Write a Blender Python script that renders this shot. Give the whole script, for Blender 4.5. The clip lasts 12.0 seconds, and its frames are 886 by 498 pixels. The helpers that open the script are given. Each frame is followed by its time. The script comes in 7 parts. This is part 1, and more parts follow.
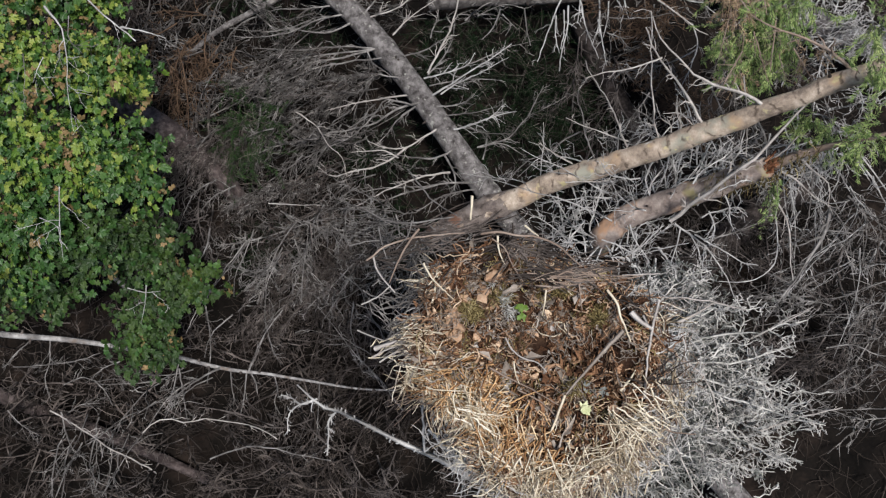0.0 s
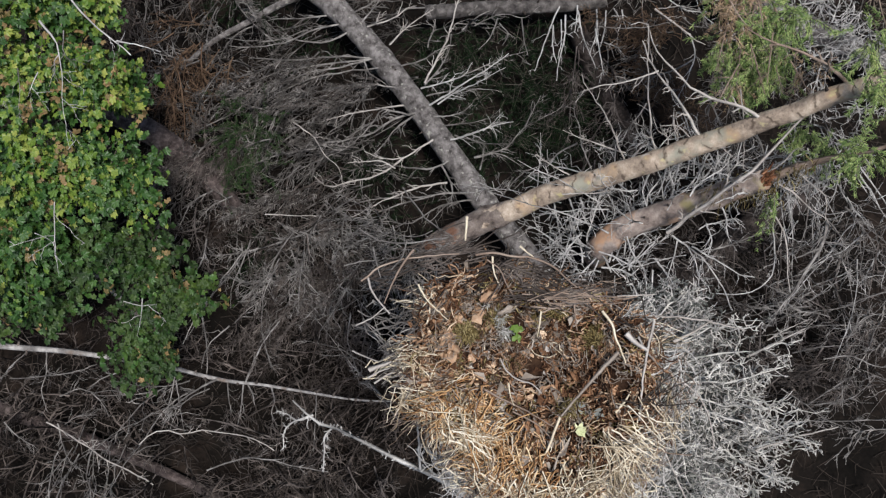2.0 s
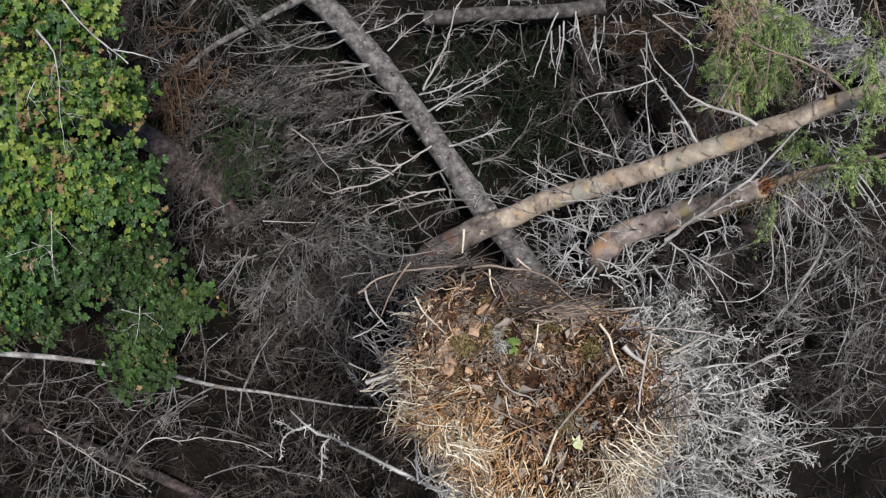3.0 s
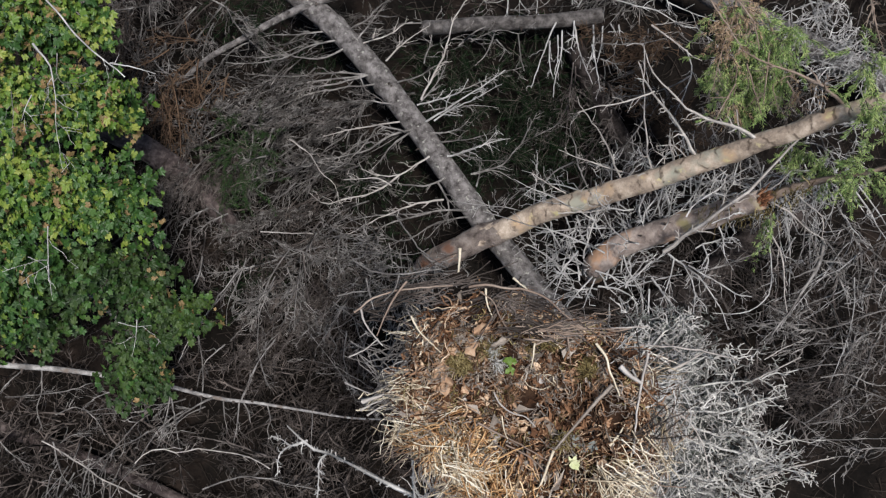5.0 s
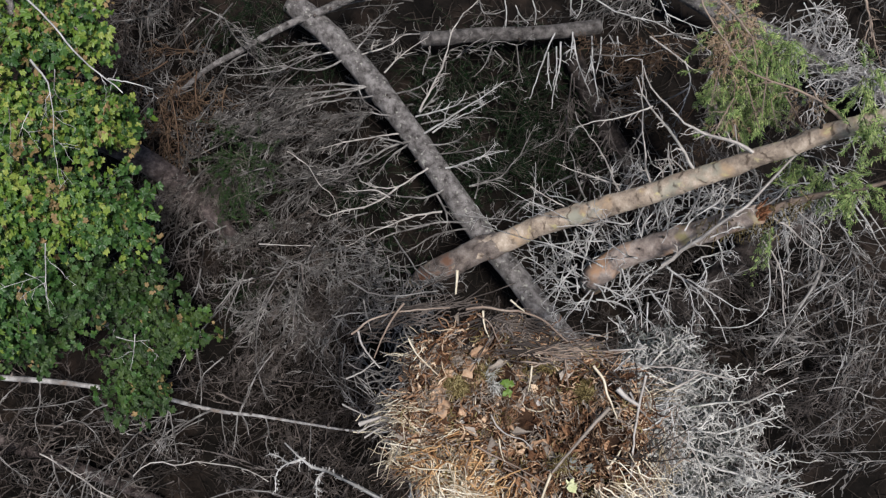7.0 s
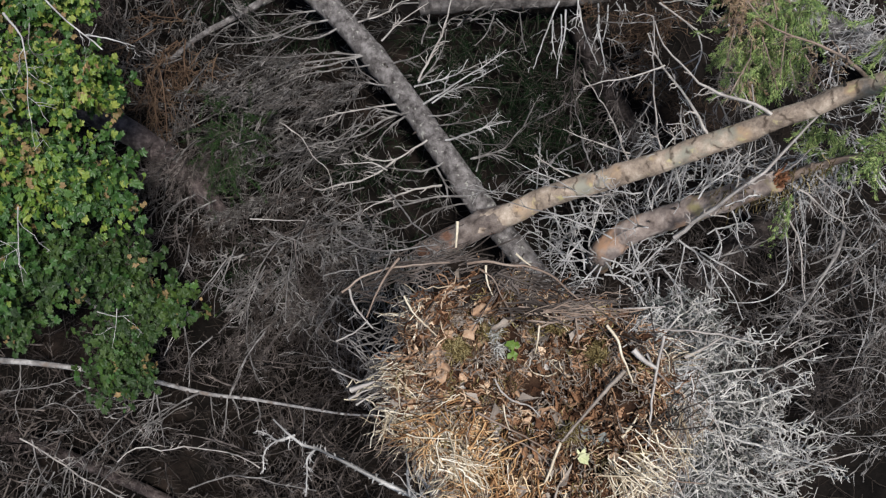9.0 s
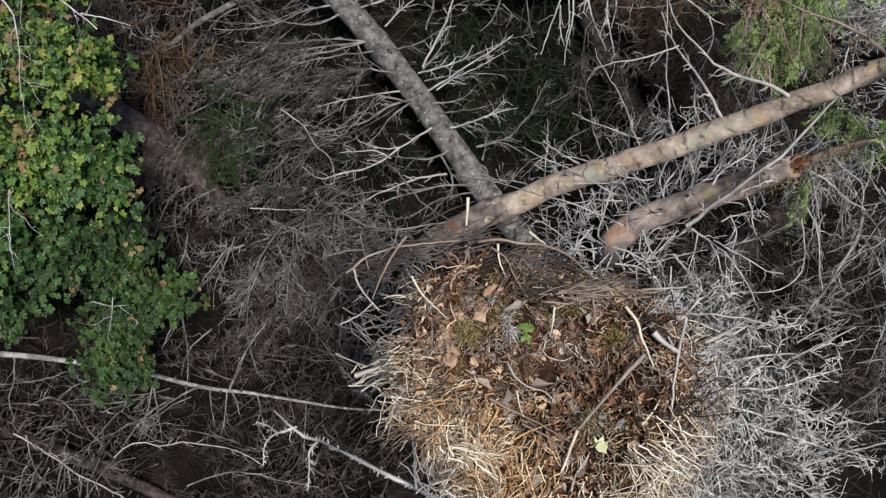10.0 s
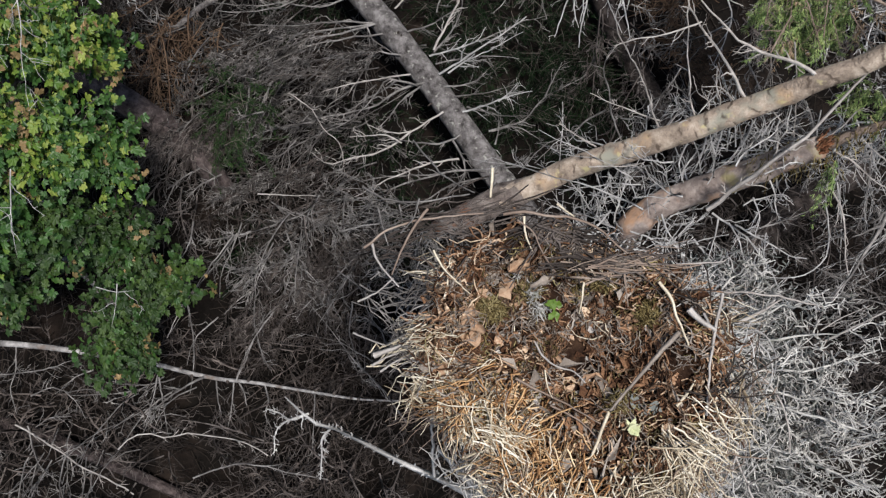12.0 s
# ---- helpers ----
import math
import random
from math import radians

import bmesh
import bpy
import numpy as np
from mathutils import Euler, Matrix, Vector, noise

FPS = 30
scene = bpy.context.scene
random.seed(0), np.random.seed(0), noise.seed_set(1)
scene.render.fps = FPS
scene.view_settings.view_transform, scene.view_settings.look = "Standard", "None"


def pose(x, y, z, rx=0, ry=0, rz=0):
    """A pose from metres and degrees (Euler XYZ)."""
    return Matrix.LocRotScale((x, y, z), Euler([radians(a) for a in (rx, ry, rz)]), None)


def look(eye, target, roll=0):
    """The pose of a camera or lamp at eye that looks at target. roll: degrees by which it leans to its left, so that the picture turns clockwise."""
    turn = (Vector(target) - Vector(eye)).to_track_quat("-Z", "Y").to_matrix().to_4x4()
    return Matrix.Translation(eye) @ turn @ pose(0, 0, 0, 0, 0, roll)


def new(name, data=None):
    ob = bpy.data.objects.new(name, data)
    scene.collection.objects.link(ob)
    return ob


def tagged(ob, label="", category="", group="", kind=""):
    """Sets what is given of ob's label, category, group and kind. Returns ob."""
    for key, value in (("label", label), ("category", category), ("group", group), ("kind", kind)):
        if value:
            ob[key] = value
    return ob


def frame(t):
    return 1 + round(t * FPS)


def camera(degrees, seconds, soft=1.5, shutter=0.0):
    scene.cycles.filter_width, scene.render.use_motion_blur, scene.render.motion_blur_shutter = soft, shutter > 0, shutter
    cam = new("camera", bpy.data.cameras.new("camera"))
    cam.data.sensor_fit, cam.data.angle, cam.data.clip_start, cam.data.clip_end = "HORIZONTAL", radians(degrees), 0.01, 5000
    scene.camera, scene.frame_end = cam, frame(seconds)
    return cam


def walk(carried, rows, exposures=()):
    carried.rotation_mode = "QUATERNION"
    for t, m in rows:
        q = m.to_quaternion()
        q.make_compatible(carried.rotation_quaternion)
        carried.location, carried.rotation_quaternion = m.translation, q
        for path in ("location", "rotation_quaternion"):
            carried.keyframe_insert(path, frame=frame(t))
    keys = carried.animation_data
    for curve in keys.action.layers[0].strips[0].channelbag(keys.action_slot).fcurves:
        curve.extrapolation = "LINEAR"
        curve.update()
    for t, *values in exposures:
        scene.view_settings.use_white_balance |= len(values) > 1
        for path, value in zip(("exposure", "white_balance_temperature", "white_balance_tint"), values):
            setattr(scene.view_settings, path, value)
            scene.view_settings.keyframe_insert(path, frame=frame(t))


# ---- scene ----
cam = camera(55.9, 12.0, soft=1.3)
METRES, EYE, TILT, LEAN, TURN = 1.6, 9.9, -80.0, 0.0, 0.0
ROWS = [
    (0.0, 0.0, 0.0, 0.0, -0.0, 0.0, 0.0),
    (0.5, 0.0119, -0.0005, 0.0076, -0.0, 0.02, 0.01),
    (1.0, 0.0169, 0.0012, 0.0263, -0.01, -0.0, 0.02),
    (1.5, 0.0196, 0.0046, 0.0547, -0.02, -0.06, 0.03),
    (2.0, 0.0186, 0.0082, 0.0824, -0.02, -0.09, 0.05),
    (2.5, 0.0207, 0.0106, 0.1067, -0.04, -0.1, 0.06),
    (3.0, 0.0287, 0.0128, 0.1295, -0.04, -0.1, 0.07),
    (5.0, 0.045, 0.0233, 0.1977, -0.01, -0.05, 0.1),
    (5.5, 0.0473, 0.0252, 0.2135, -0.03, -0.04, 0.11),
    (6.0, 0.0506, 0.0261, 0.2325, -0.02, -0.01, 0.12),
    (6.5, 0.0558, 0.0262, 0.2577, -0.02, -0.01, 0.12),
    (7.0, 0.0554, 0.0271, 0.2772, -0.01, -0.01, 0.12),
    (9.0, 0.0622, 0.2904, 0.0968, 0.06, 0.17, 0.17),
    (9.5, 0.0449, 0.3399, 0.0836, 0.08, 0.28, 0.2),
    (10.0, 0.0327, 0.4337, 0.0171, 0.11, 0.35, 0.21),
    (10.5, 0.0243, 0.5183, -0.0486, 0.18, 0.37, 0.22),
    (11.0, 0.002, 0.5622, -0.0761, 0.2, 0.34, 0.22),
    (11.5, -0.0214, 0.5695, -0.0702, 0.17, 0.32, 0.24),
    (12.0, -0.0339, 0.5654, -0.0632, 0.21, 0.33, 0.24),
]
walk(cam, [(t, pose(0, 0, EYE, TILT, LEAN, TURN) @ pose(METRES * x, METRES * y, METRES * z, 90 + pitch, roll, yaw)) for t, x, y, z, yaw, pitch, roll in ROWS])

# ---- daylight: hazy afternoon sun high on the valley side, open sky ----
SUN_FROM = Vector((0.20, -0.13, 0.97)).normalized()
world = bpy.data.worlds.new("sky")
scene.world = world
world.use_nodes = True
wn = world.node_tree
sky = wn.nodes.new("ShaderNodeTexSky")
sky.sky_type, sky.sun_disc = "NISHITA", False
sky.sun_elevation = math.asin(SUN_FROM.z)
sky.sun_rotation = math.atan2(SUN_FROM.x, SUN_FROM.y)
background = wn.nodes["Background"]
background.inputs["Strength"].default_value = 0.085
wn.links.new(sky.outputs["Color"], background.inputs["Color"])
sun = new("sun", bpy.data.lights.new("sun", "SUN"))
sun.data.energy, sun.data.angle, sun.data.color = 5.0, radians(14), (1.0, 0.972, 0.95)
sun.matrix_world = look(SUN_FROM * 50, (0, 0, 0))
scene.view_settings.exposure = 0.13


# ---- materials ----
def surface(name, colours, rough=0.85, scale=9.0, fine=90.0, bump=0.4, island=0.5, spots=None, grain=False, through_light=0.0, rings=0.0):
    """Node material: a ramp of colours driven by coarse and fine noise and by a random value for each loose piece."""
    m = bpy.data.materials.new(name)
    m.use_nodes = True
    nt = m.node_tree
    bsdf = nt.nodes["Principled BSDF"]
    bsdf.inputs["Roughness"].default_value = rough
    bsdf.inputs["Specular IOR Level"].default_value = 0.5 if rough < 0.7 else 0.08

    def node(kind, **inputs):
        n = nt.nodes.new(kind)
        for k, v in inputs.items():
            n.inputs[k.replace("_", " ")].default_value = v
        return n

    def wire(a, b):
        nt.links.new(a, b)

    if grain:
        place = node("ShaderNodeAttribute")
        place.attribute_name = "grain"
        where = place.outputs["Vector"]
    else:
        where = node("ShaderNodeTexCoord").outputs["Object"]
    coarse = node("ShaderNodeTexNoise", Scale=scale, Detail=4.0, Roughness=0.6)
    small = node("ShaderNodeTexNoise", Scale=fine, Detail=3.0, Roughness=0.65)
    wire(where, coarse.inputs["Vector"])
    wire(where, small.inputs["Vector"])
    geo = node("ShaderNodeNewGeometry")
    stretch = node("ShaderNodeMapRange")
    for k, v in (("From Min", 0.3), ("From Max", 0.7)):
        stretch.inputs[k].default_value = v
    wire(coarse.outputs["Fac"], stretch.inputs["Value"])
    add = node("ShaderNodeMix")
    add.data_type = "FLOAT"
    add.inputs["Factor"].default_value = island
    wire(stretch.outputs["Result"], add.inputs["A"])
    wire(geo.outputs["Random Per Island"], add.inputs["B"])
    jitter = node("ShaderNodeMath")
    jitter.operation = "MULTIPLY_ADD"
    jitter.inputs[1].default_value = 0.7
    wire(small.outputs["Fac"], jitter.inputs[0])
    shift = node("ShaderNodeMath")
    shift.operation = "SUBTRACT"
    shift.inputs[1].default_value = 0.35
    wire(add.outputs["Result"], shift.inputs[0])
    wire(shift.outputs["Value"], jitter.inputs[2])
    ramp = node("ShaderNodeValToRGB")
    el = ramp.color_ramp.elements
    while len(el) < len(colours):
        el.new(0.5)
    for i, c in enumerate(colours):
        el[i].position = i / max(1, len(colours) - 1)
        el[i].color = (*c, 1)
    wire(jitter.outputs["Value"], ramp.inputs["Fac"])
    colour = ramp.outputs["Color"]
    for tint, spot_scale, low, high in ([spots] if spots and len(spots) == 4 else spots or []):
        patch = node("ShaderNodeTexNoise", Scale=spot_scale, Detail=3.0, Roughness=0.6)
        wire(where, patch.inputs["Vector"])
        cut = node("ShaderNodeMapRange")
        cut.inputs["From Min"].default_value, cut.inputs["From Max"].default_value = low, high
        wire(patch.outputs["Fac"], cut.inputs["Value"])
        mix = node("ShaderNodeMix")
        mix.data_type = "RGBA"
        mix.inputs["B"].default_value = (*tint, 1)
        wire(cut.outputs["Result"], mix.inputs["Factor"])
        wire(colour, mix.inputs["A"])
        colour = mix.outputs["Result"]
    if rings:
        band = node("ShaderNodeTexWave", Scale=rings, Distortion=9.0, Detail=5.0)
        band.inputs["Detail Scale"].default_value = 2.0
        wire(where, band.inputs["Vector"])
        edge = node("ShaderNodeMapRange")
        edge.inputs["From Min"].default_value, edge.inputs["From Max"].default_value, edge.inputs["To Max"].default_value = 0.88, 1.0, 0.8
        wire(band.outputs["Fac"], edge.inputs["Value"])
        scar = node("ShaderNodeMix")
        scar.data_type = "RGBA"
        scar.inputs["B"].default_value = (0.07, 0.05, 0.038, 1)
        broken = node("ShaderNodeTexNoise", Scale=7.0, Detail=2.0)
        wire(where, broken.inputs["Vector"])
        gap = node("ShaderNodeMapRange")
        gap.inputs["From Min"].default_value, gap.inputs["From Max"].default_value = 0.44, 0.56
        wire(broken.outputs["Fac"], gap.inputs["Value"])
        worn = node("ShaderNodeMath")
        worn.operation = "MULTIPLY"
        wire(edge.outputs["Result"], worn.inputs[0])
        wire(gap.outputs["Result"], worn.inputs[1])
        wire(worn.outputs["Value"], scar.inputs["Factor"])
        wire(colour, scar.inputs["A"])
        colour = scar.outputs["Result"]
    wire(colour, bsdf.inputs["Base Color"])
    if bump:
        relief = node("ShaderNodeBump", Strength=bump, Distance=0.03 if grain else 0.02)
        wire(small.outputs["Fac"], relief.inputs["Height"])
        wire(relief.outputs["Normal"], bsdf.inputs["Normal"])
    if through_light:
        leafy = node("ShaderNodeBsdfTranslucent")
        wire(colour, leafy.inputs["Color"])
        blend = node("ShaderNodeMixShader", Fac=through_light)
        wire(bsdf.outputs["BSDF"], blend.inputs[1])
        wire(leafy.outputs["BSDF"], blend.inputs[2])
        wire(blend.outputs["Shader"], nt.nodes["Material Output"].inputs["Surface"])
    return m


# dark humus taken down to near black: deep shade is in the colour
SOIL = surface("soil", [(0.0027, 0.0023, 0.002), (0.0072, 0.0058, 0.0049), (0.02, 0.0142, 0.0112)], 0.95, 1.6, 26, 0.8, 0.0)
GREY_BARK = surface("grey_bark", [(0.04, 0.035, 0.033), (0.145, 0.132, 0.126), (0.27, 0.25, 0.24)], 0.9, 9, 50, 0.9, 0.0, ((0.42, 0.41, 0.36), 11, 0.60, 0.70), grain=True)
TAN_BARK = surface("tan_bark", [(0.16, 0.125, 0.10), (0.36, 0.285, 0.22), (0.60, 0.50, 0.40)], 0.85, 4.5, 40, 0.6, 0.0, (((0.44, 0.31, 0.20), 3.0, 0.55, 0.70), ((0.31, 0.30, 0.24), 2.2, 0.54, 0.66), ((0.52, 0.45, 0.24), 6, 0.62, 0.72)), grain=True, rings=1.1)
BARE_WOOD = surface("bare_wood", [(0.12, 0.095, 0.085), (0.27, 0.218, 0.19), (0.44, 0.375, 0.33)], 0.8, 5, 30, 0.45, 0.0, (((0.46, 0.28, 0.175), 1.8, 0.50, 0.62), ((0.26, 0.225, 0.12), 2.6, 0.56, 0.68)), grain=True)
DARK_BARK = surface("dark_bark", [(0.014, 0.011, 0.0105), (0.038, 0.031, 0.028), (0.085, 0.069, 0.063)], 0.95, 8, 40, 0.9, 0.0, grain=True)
BROWN_BARK = surface("brown_bark", [(0.025, 0.019, 0.018), (0.07, 0.055, 0.052), (0.15, 0.122, 0.114)], 0.95, 8, 40, 0.9, 0.0, grain=True)
OLD_WOOD = surface("old_wood", [(0.06, 0.047, 0.041), (0.175, 0.142, 0.124), (0.29, 0.245, 0.215)], 0.9, 6, 44, 0.9, 0.0, ((0.17, 0.09, 0.06), 3, 0.56, 0.68), grain=True)
RED_ROT = surface("red_rot", [(0.08, 0.03, 0.015), (0.24, 0.105, 0.055), (0.36, 0.20, 0.12)], 0.9, 20, 90, 0.8, 0.5)
POLE_WOOD = surface("weathered_wood", [(0.10, 0.094, 0.09), (0.24, 0.225, 0.215), (0.44, 0.42, 0.40)], 0.85, 7, 60, 0.5, 0.0, ((0.16, 0.13, 0.11), 4, 0.55, 0.66), grain=True)
PALE_WOOD = surface("pale_wood", [(0.20, 0.177, 0.16), (0.365, 0.332, 0.303), (0.56, 0.52, 0.48)], 0.8, 10, 120, 0.4, 0.3)
GREY_TWIG = surface("grey_twig", [(0.035, 0.031, 0.029), (0.135, 0.125, 0.117), (0.42, 0.395, 0.37)], 0.85, 6, 90, 0.3, 0.42)
ASH_TWIG = surface("ash_twig", [(0.020, 0.018, 0.017), (0.095, 0.087, 0.081), (0.36, 0.338, 0.318)], 0.85, 6, 90, 0.3, 0.42)
WHITE_TWIG = surface("white_twig", [(0.11, 0.106, 0.102), (0.34, 0.328, 0.314), (0.70, 0.68, 0.655)], 0.85, 6, 90, 0.3, 0.42)
BROWN_TWIG = surface("brown_twig", [(0.010, 0.0082, 0.0072), (0.05, 0.041, 0.036), (0.20, 0.168, 0.15)], 0.9, 4, 90, 0.3, 0.42)
PURPLE_TWIG = surface("purple_twig", [(0.015, 0.0125, 0.0115), (0.066, 0.056, 0.051), (0.235, 0.205, 0.187)], 0.9, 4, 90, 0.3, 0.42)
RUST_TWIG = surface("rust_twig", [(0.04, 0.024, 0.016), (0.10, 0.064, 0.042), (0.19, 0.13, 0.085)], 0.9, 4, 90, 0.3, 0.6)
LICHEN = surface("lichen", [(0.20, 0.193, 0.178), (0.52, 0.50, 0.465), (0.84, 0.81, 0.76)], 0.95, 9, 120, 0.5, 0.7, ((0.24, 0.245, 0.215), 7, 0.57, 0.68))
LICHEN_GREY = surface("grey_lichen", [(0.07, 0.071, 0.067), (0.20, 0.198, 0.186), (0.45, 0.44, 0.41)], 0.95, 14, 120, 0.6, 0.4, ((0.15, 0.165, 0.14), 9, 0.57, 0.68))
MOSS = surface("pale_lichen", [(0.07, 0.075, 0.07), (0.16, 0.168, 0.155), (0.33, 0.335, 0.305)], 0.95, 9, 120, 0.4, 0.6)
STRAW = surface("straw", [(0.05, 0.024, 0.012), (0.26, 0.135, 0.06), (0.54, 0.335, 0.165), (0.86, 0.69, 0.46)], 0.7, 5, 120, 0.2, 0.7)
PALE_STRAW = surface("pale_straw", [(0.07, 0.05, 0.033), (0.32, 0.255, 0.17), (0.68, 0.60, 0.46), (0.88, 0.82, 0.70)], 0.75, 5, 120, 0.2, 0.7)
DRY_MOSS = surface("dry_moss", [(0.024, 0.018, 0.008), (0.10, 0.074, 0.03), (0.23, 0.18, 0.08), (0.42, 0.36, 0.19)], 0.95, 8, 120, 0.4, 0.7)
LITTER = surface("nest_litter", [(0.013, 0.0065, 0.0045), (0.095, 0.047, 0.026), (0.29, 0.162, 0.092), (0.68, 0.53, 0.38)], 0.9, 6, 90, 0.5, 0.85)
HUMUS = surface("nest_core", [(0.008, 0.0045, 0.003), (0.026, 0.014, 0.009), (0.06, 0.034, 0.02)], 0.95, 8, 60, 0.9, 0.0)
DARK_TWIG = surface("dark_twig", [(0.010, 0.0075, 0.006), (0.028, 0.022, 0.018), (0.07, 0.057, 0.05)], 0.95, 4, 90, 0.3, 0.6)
DRY_SPRAY = surface("dry_spray", [(0.14, 0.095, 0.06), (0.31, 0.22, 0.14), (0.50, 0.39, 0.27)], 0.85, 6, 90, 0.3, 0.5)
TAN_TWIG = surface("tan_twig", [(0.10, 0.07, 0.055), (0.22, 0.165, 0.13), (0.38, 0.31, 0.255)], 0.85, 6, 90, 0.3, 0.4)
OLD_BARK = surface("old_bark", [(0.03, 0.027, 0.0255), (0.085, 0.077, 0.073), (0.165, 0.152, 0.144)], 0.95, 8, 40, 0.9, 0.0, grain=True)
BARK_STRIP = surface("bark_strip", [(0.10, 0.08, 0.065), (0.22, 0.185, 0.155), (0.42, 0.37, 0.32)], 0.85, 10, 90, 0.4, 0.6)
DEAD_LEAF = surface("dead_leaf", [(0.17, 0.10, 0.06), (0.32, 0.205, 0.13), (0.48, 0.36, 0.25)], 0.8, 20, 120, 0.3, 0.5)
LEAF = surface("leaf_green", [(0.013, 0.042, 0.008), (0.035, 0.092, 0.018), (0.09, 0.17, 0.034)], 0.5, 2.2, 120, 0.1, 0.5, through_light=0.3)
# shaded copy of leaf_green for the lower clusters: shade put into the colour
LEAF_SHADE = surface("leaf_green_shaded", [(0.008, 0.022, 0.0035), (0.021, 0.05, 0.007), (0.062, 0.105, 0.016)], 0.6, 2.2, 120, 0.1, 0.5, through_light=0.25)
# lighter, yellower copy of leaf_green, with sunlight put into the colour
LEAF_SUN = surface("leaf_yellow_sunlit", [(0.042, 0.105, 0.012), (0.11, 0.19, 0.024), (0.34, 0.36, 0.08)], 0.5, 2.2, 120, 0.1, 0.65, through_light=0.3)
LEAF_RUST = surface("leaf_rust", [(0.09, 0.095, 0.028), (0.20, 0.135, 0.055), (0.36, 0.24, 0.11)], 0.6, 2.2, 120, 0.1, 0.6, through_light=0.25)
LEAF_PALE = surface("leaf_pale", [(0.30, 0.34, 0.16), (0.44, 0.46, 0.25), (0.56, 0.56, 0.35)], 0.6, 20, 120, 0.1, 0.3)
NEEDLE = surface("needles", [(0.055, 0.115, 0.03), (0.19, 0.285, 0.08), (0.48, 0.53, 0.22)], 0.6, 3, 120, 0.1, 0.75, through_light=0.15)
# shaded copies of the needle colour, the second near black: shade put in
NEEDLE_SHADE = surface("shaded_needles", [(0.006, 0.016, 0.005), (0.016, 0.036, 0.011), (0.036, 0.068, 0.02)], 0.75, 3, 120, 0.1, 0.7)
NEEDLE_DEEP_SHADE = surface("deep_shade_needles", [(0.0018, 0.0052, 0.0022), (0.0045, 0.0128, 0.0045), (0.013, 0.031, 0.0095)], 0.75, 3, 120, 0.1, 0.7)


# ---- geometry tools ----
def mesh_from(name, verts, faces, mats, which=None, smooth=True, grain=None):
    """One mesh from arrays: verts (n, 3), faces (m, 3 or 4)."""
    me = bpy.data.meshes.new(name)
    verts, faces = np.asarray(verts, np.float32), np.asarray(faces, np.int32)
    m, k = faces.shape
    me.vertices.add(len(verts))
    me.vertices.foreach_set("co", verts.ravel())
    me.loops.add(m * k)
    me.loops.foreach_set("vertex_index", faces.ravel())
    me.polygons.add(m)
    me.polygons.foreach_set("loop_start", np.arange(0, m * k, k, dtype=np.int32))
    for one in mats:
        me.materials.append(one)
    if which is not None:
        me.polygons.foreach_set("material_index", np.asarray(which, np.int32))
    me.polygons.foreach_set("use_smooth", np.full(m, smooth))
    me.update(calc_edges=True)
    if grain is not None:
        attr = me.attributes.new("grain", "FLOAT_VECTOR", "POINT")
        attr.data.foreach_set("vector", np.asarray(grain, np.float32).ravel())
    return me


def thing(name, label, category, group="", kind=""):
    return tagged(new(name), label, category, group, kind)


def part(name, me, parent, label=""):
    ob = new(name, me)
    ob.parent = parent
    return tagged(ob, label) if label else ob


def unit(v):
    return v / np.maximum(np.linalg.norm(v, axis=-1, keepdims=True), 1e-9)


def spline(pts, k):
    """k points on a smooth line through the given (x, y, z, r) points."""
    p = np.asarray(pts, float)
    gap = np.r_[0, np.cumsum(np.linalg.norm(np.diff(p[:, :3], axis=0), axis=1))]
    u = np.linspace(0, gap[-1], k)
    slope = np.gradient(p, gap, axis=0)
    i = np.clip(np.searchsorted(gap, u, side="right") - 1, 0, len(p) - 2)
    h = gap[i + 1] - gap[i]
    s = ((u - gap[i]) / h)[:, None]
    h = h[:, None]
    return ((1 + 2 * s) * (1 - s) ** 2 * p[i] + s * (1 - s) ** 2 * h * slope[i]
            + s * s * (3 - 2 * s) * p[i + 1] + s * s * (s - 1) * h * slope[i + 1])


def tubes(lines, radii, sides=3):
    """Verts and quads of many tubes at once: lines (n, k, 3), radii (n, k)."""
    n, k, _ = lines.shape
    along = unit(np.gradient(lines, axis=1))
    ref = np.where(np.abs(along[..., 2:3]) < 0.9, np.array([0, 0, 1.0]), np.array([1.0, 0, 0]))
    side = unit(np.cross(along, ref))
    up = np.cross(side, along)
    a = np.arange(sides) * 2 * np.pi / sides
    ring = side[:, :, None] * np.cos(a)[:, None] + up[:, :, None] * np.sin(a)[:, None]
    v = lines[:, :, None] + ring * radii[:, :, None, None]
    i = np.arange(n * k * sides).reshape(n, k, sides)
    j = np.roll(i, -1, axis=2)
    f = np.stack([i[:, :-1], j[:, :-1], j[:, 1:], i[:, 1:]], -1)
    return v.reshape(-1, 3), f.reshape(-1, 4)


def bundle(sets, sides=3):
    """Joins sets of tubes (lines, radii) into one mesh; a set that also names its parent set and each shoot's line and ring there is grown onto it."""
    vs, fs, starts, base = [], [], [], 0
    for lines, radii, *root in sets:
        v, f = tubes(lines, radii, sides)
        vs.append(v)
        fs.append(f + base)
        starts.append((base, lines.shape[1]))
        if root:
            above, i, j = root
            first, k = starts[above]
            low = base + np.arange(len(lines)) * lines.shape[1] * sides
            high = first + (i * k + j) * sides
            fs.append(np.stack([low, low + 1, high + 1, high], -1))
        base += len(v)
    return np.concatenate(vs), np.concatenate(fs)


def sample(lines, i, u):
    """Point and direction at share u of line i."""
    k = lines.shape[1]
    x = np.clip(u * (k - 1), 0, k - 1.001)
    j = x.astype(int)
    w = (x - j)[:, None]
    a, b = lines[i, j], lines[i, j + 1]
    return a * (1 - w) + b * w, unit(b - a)


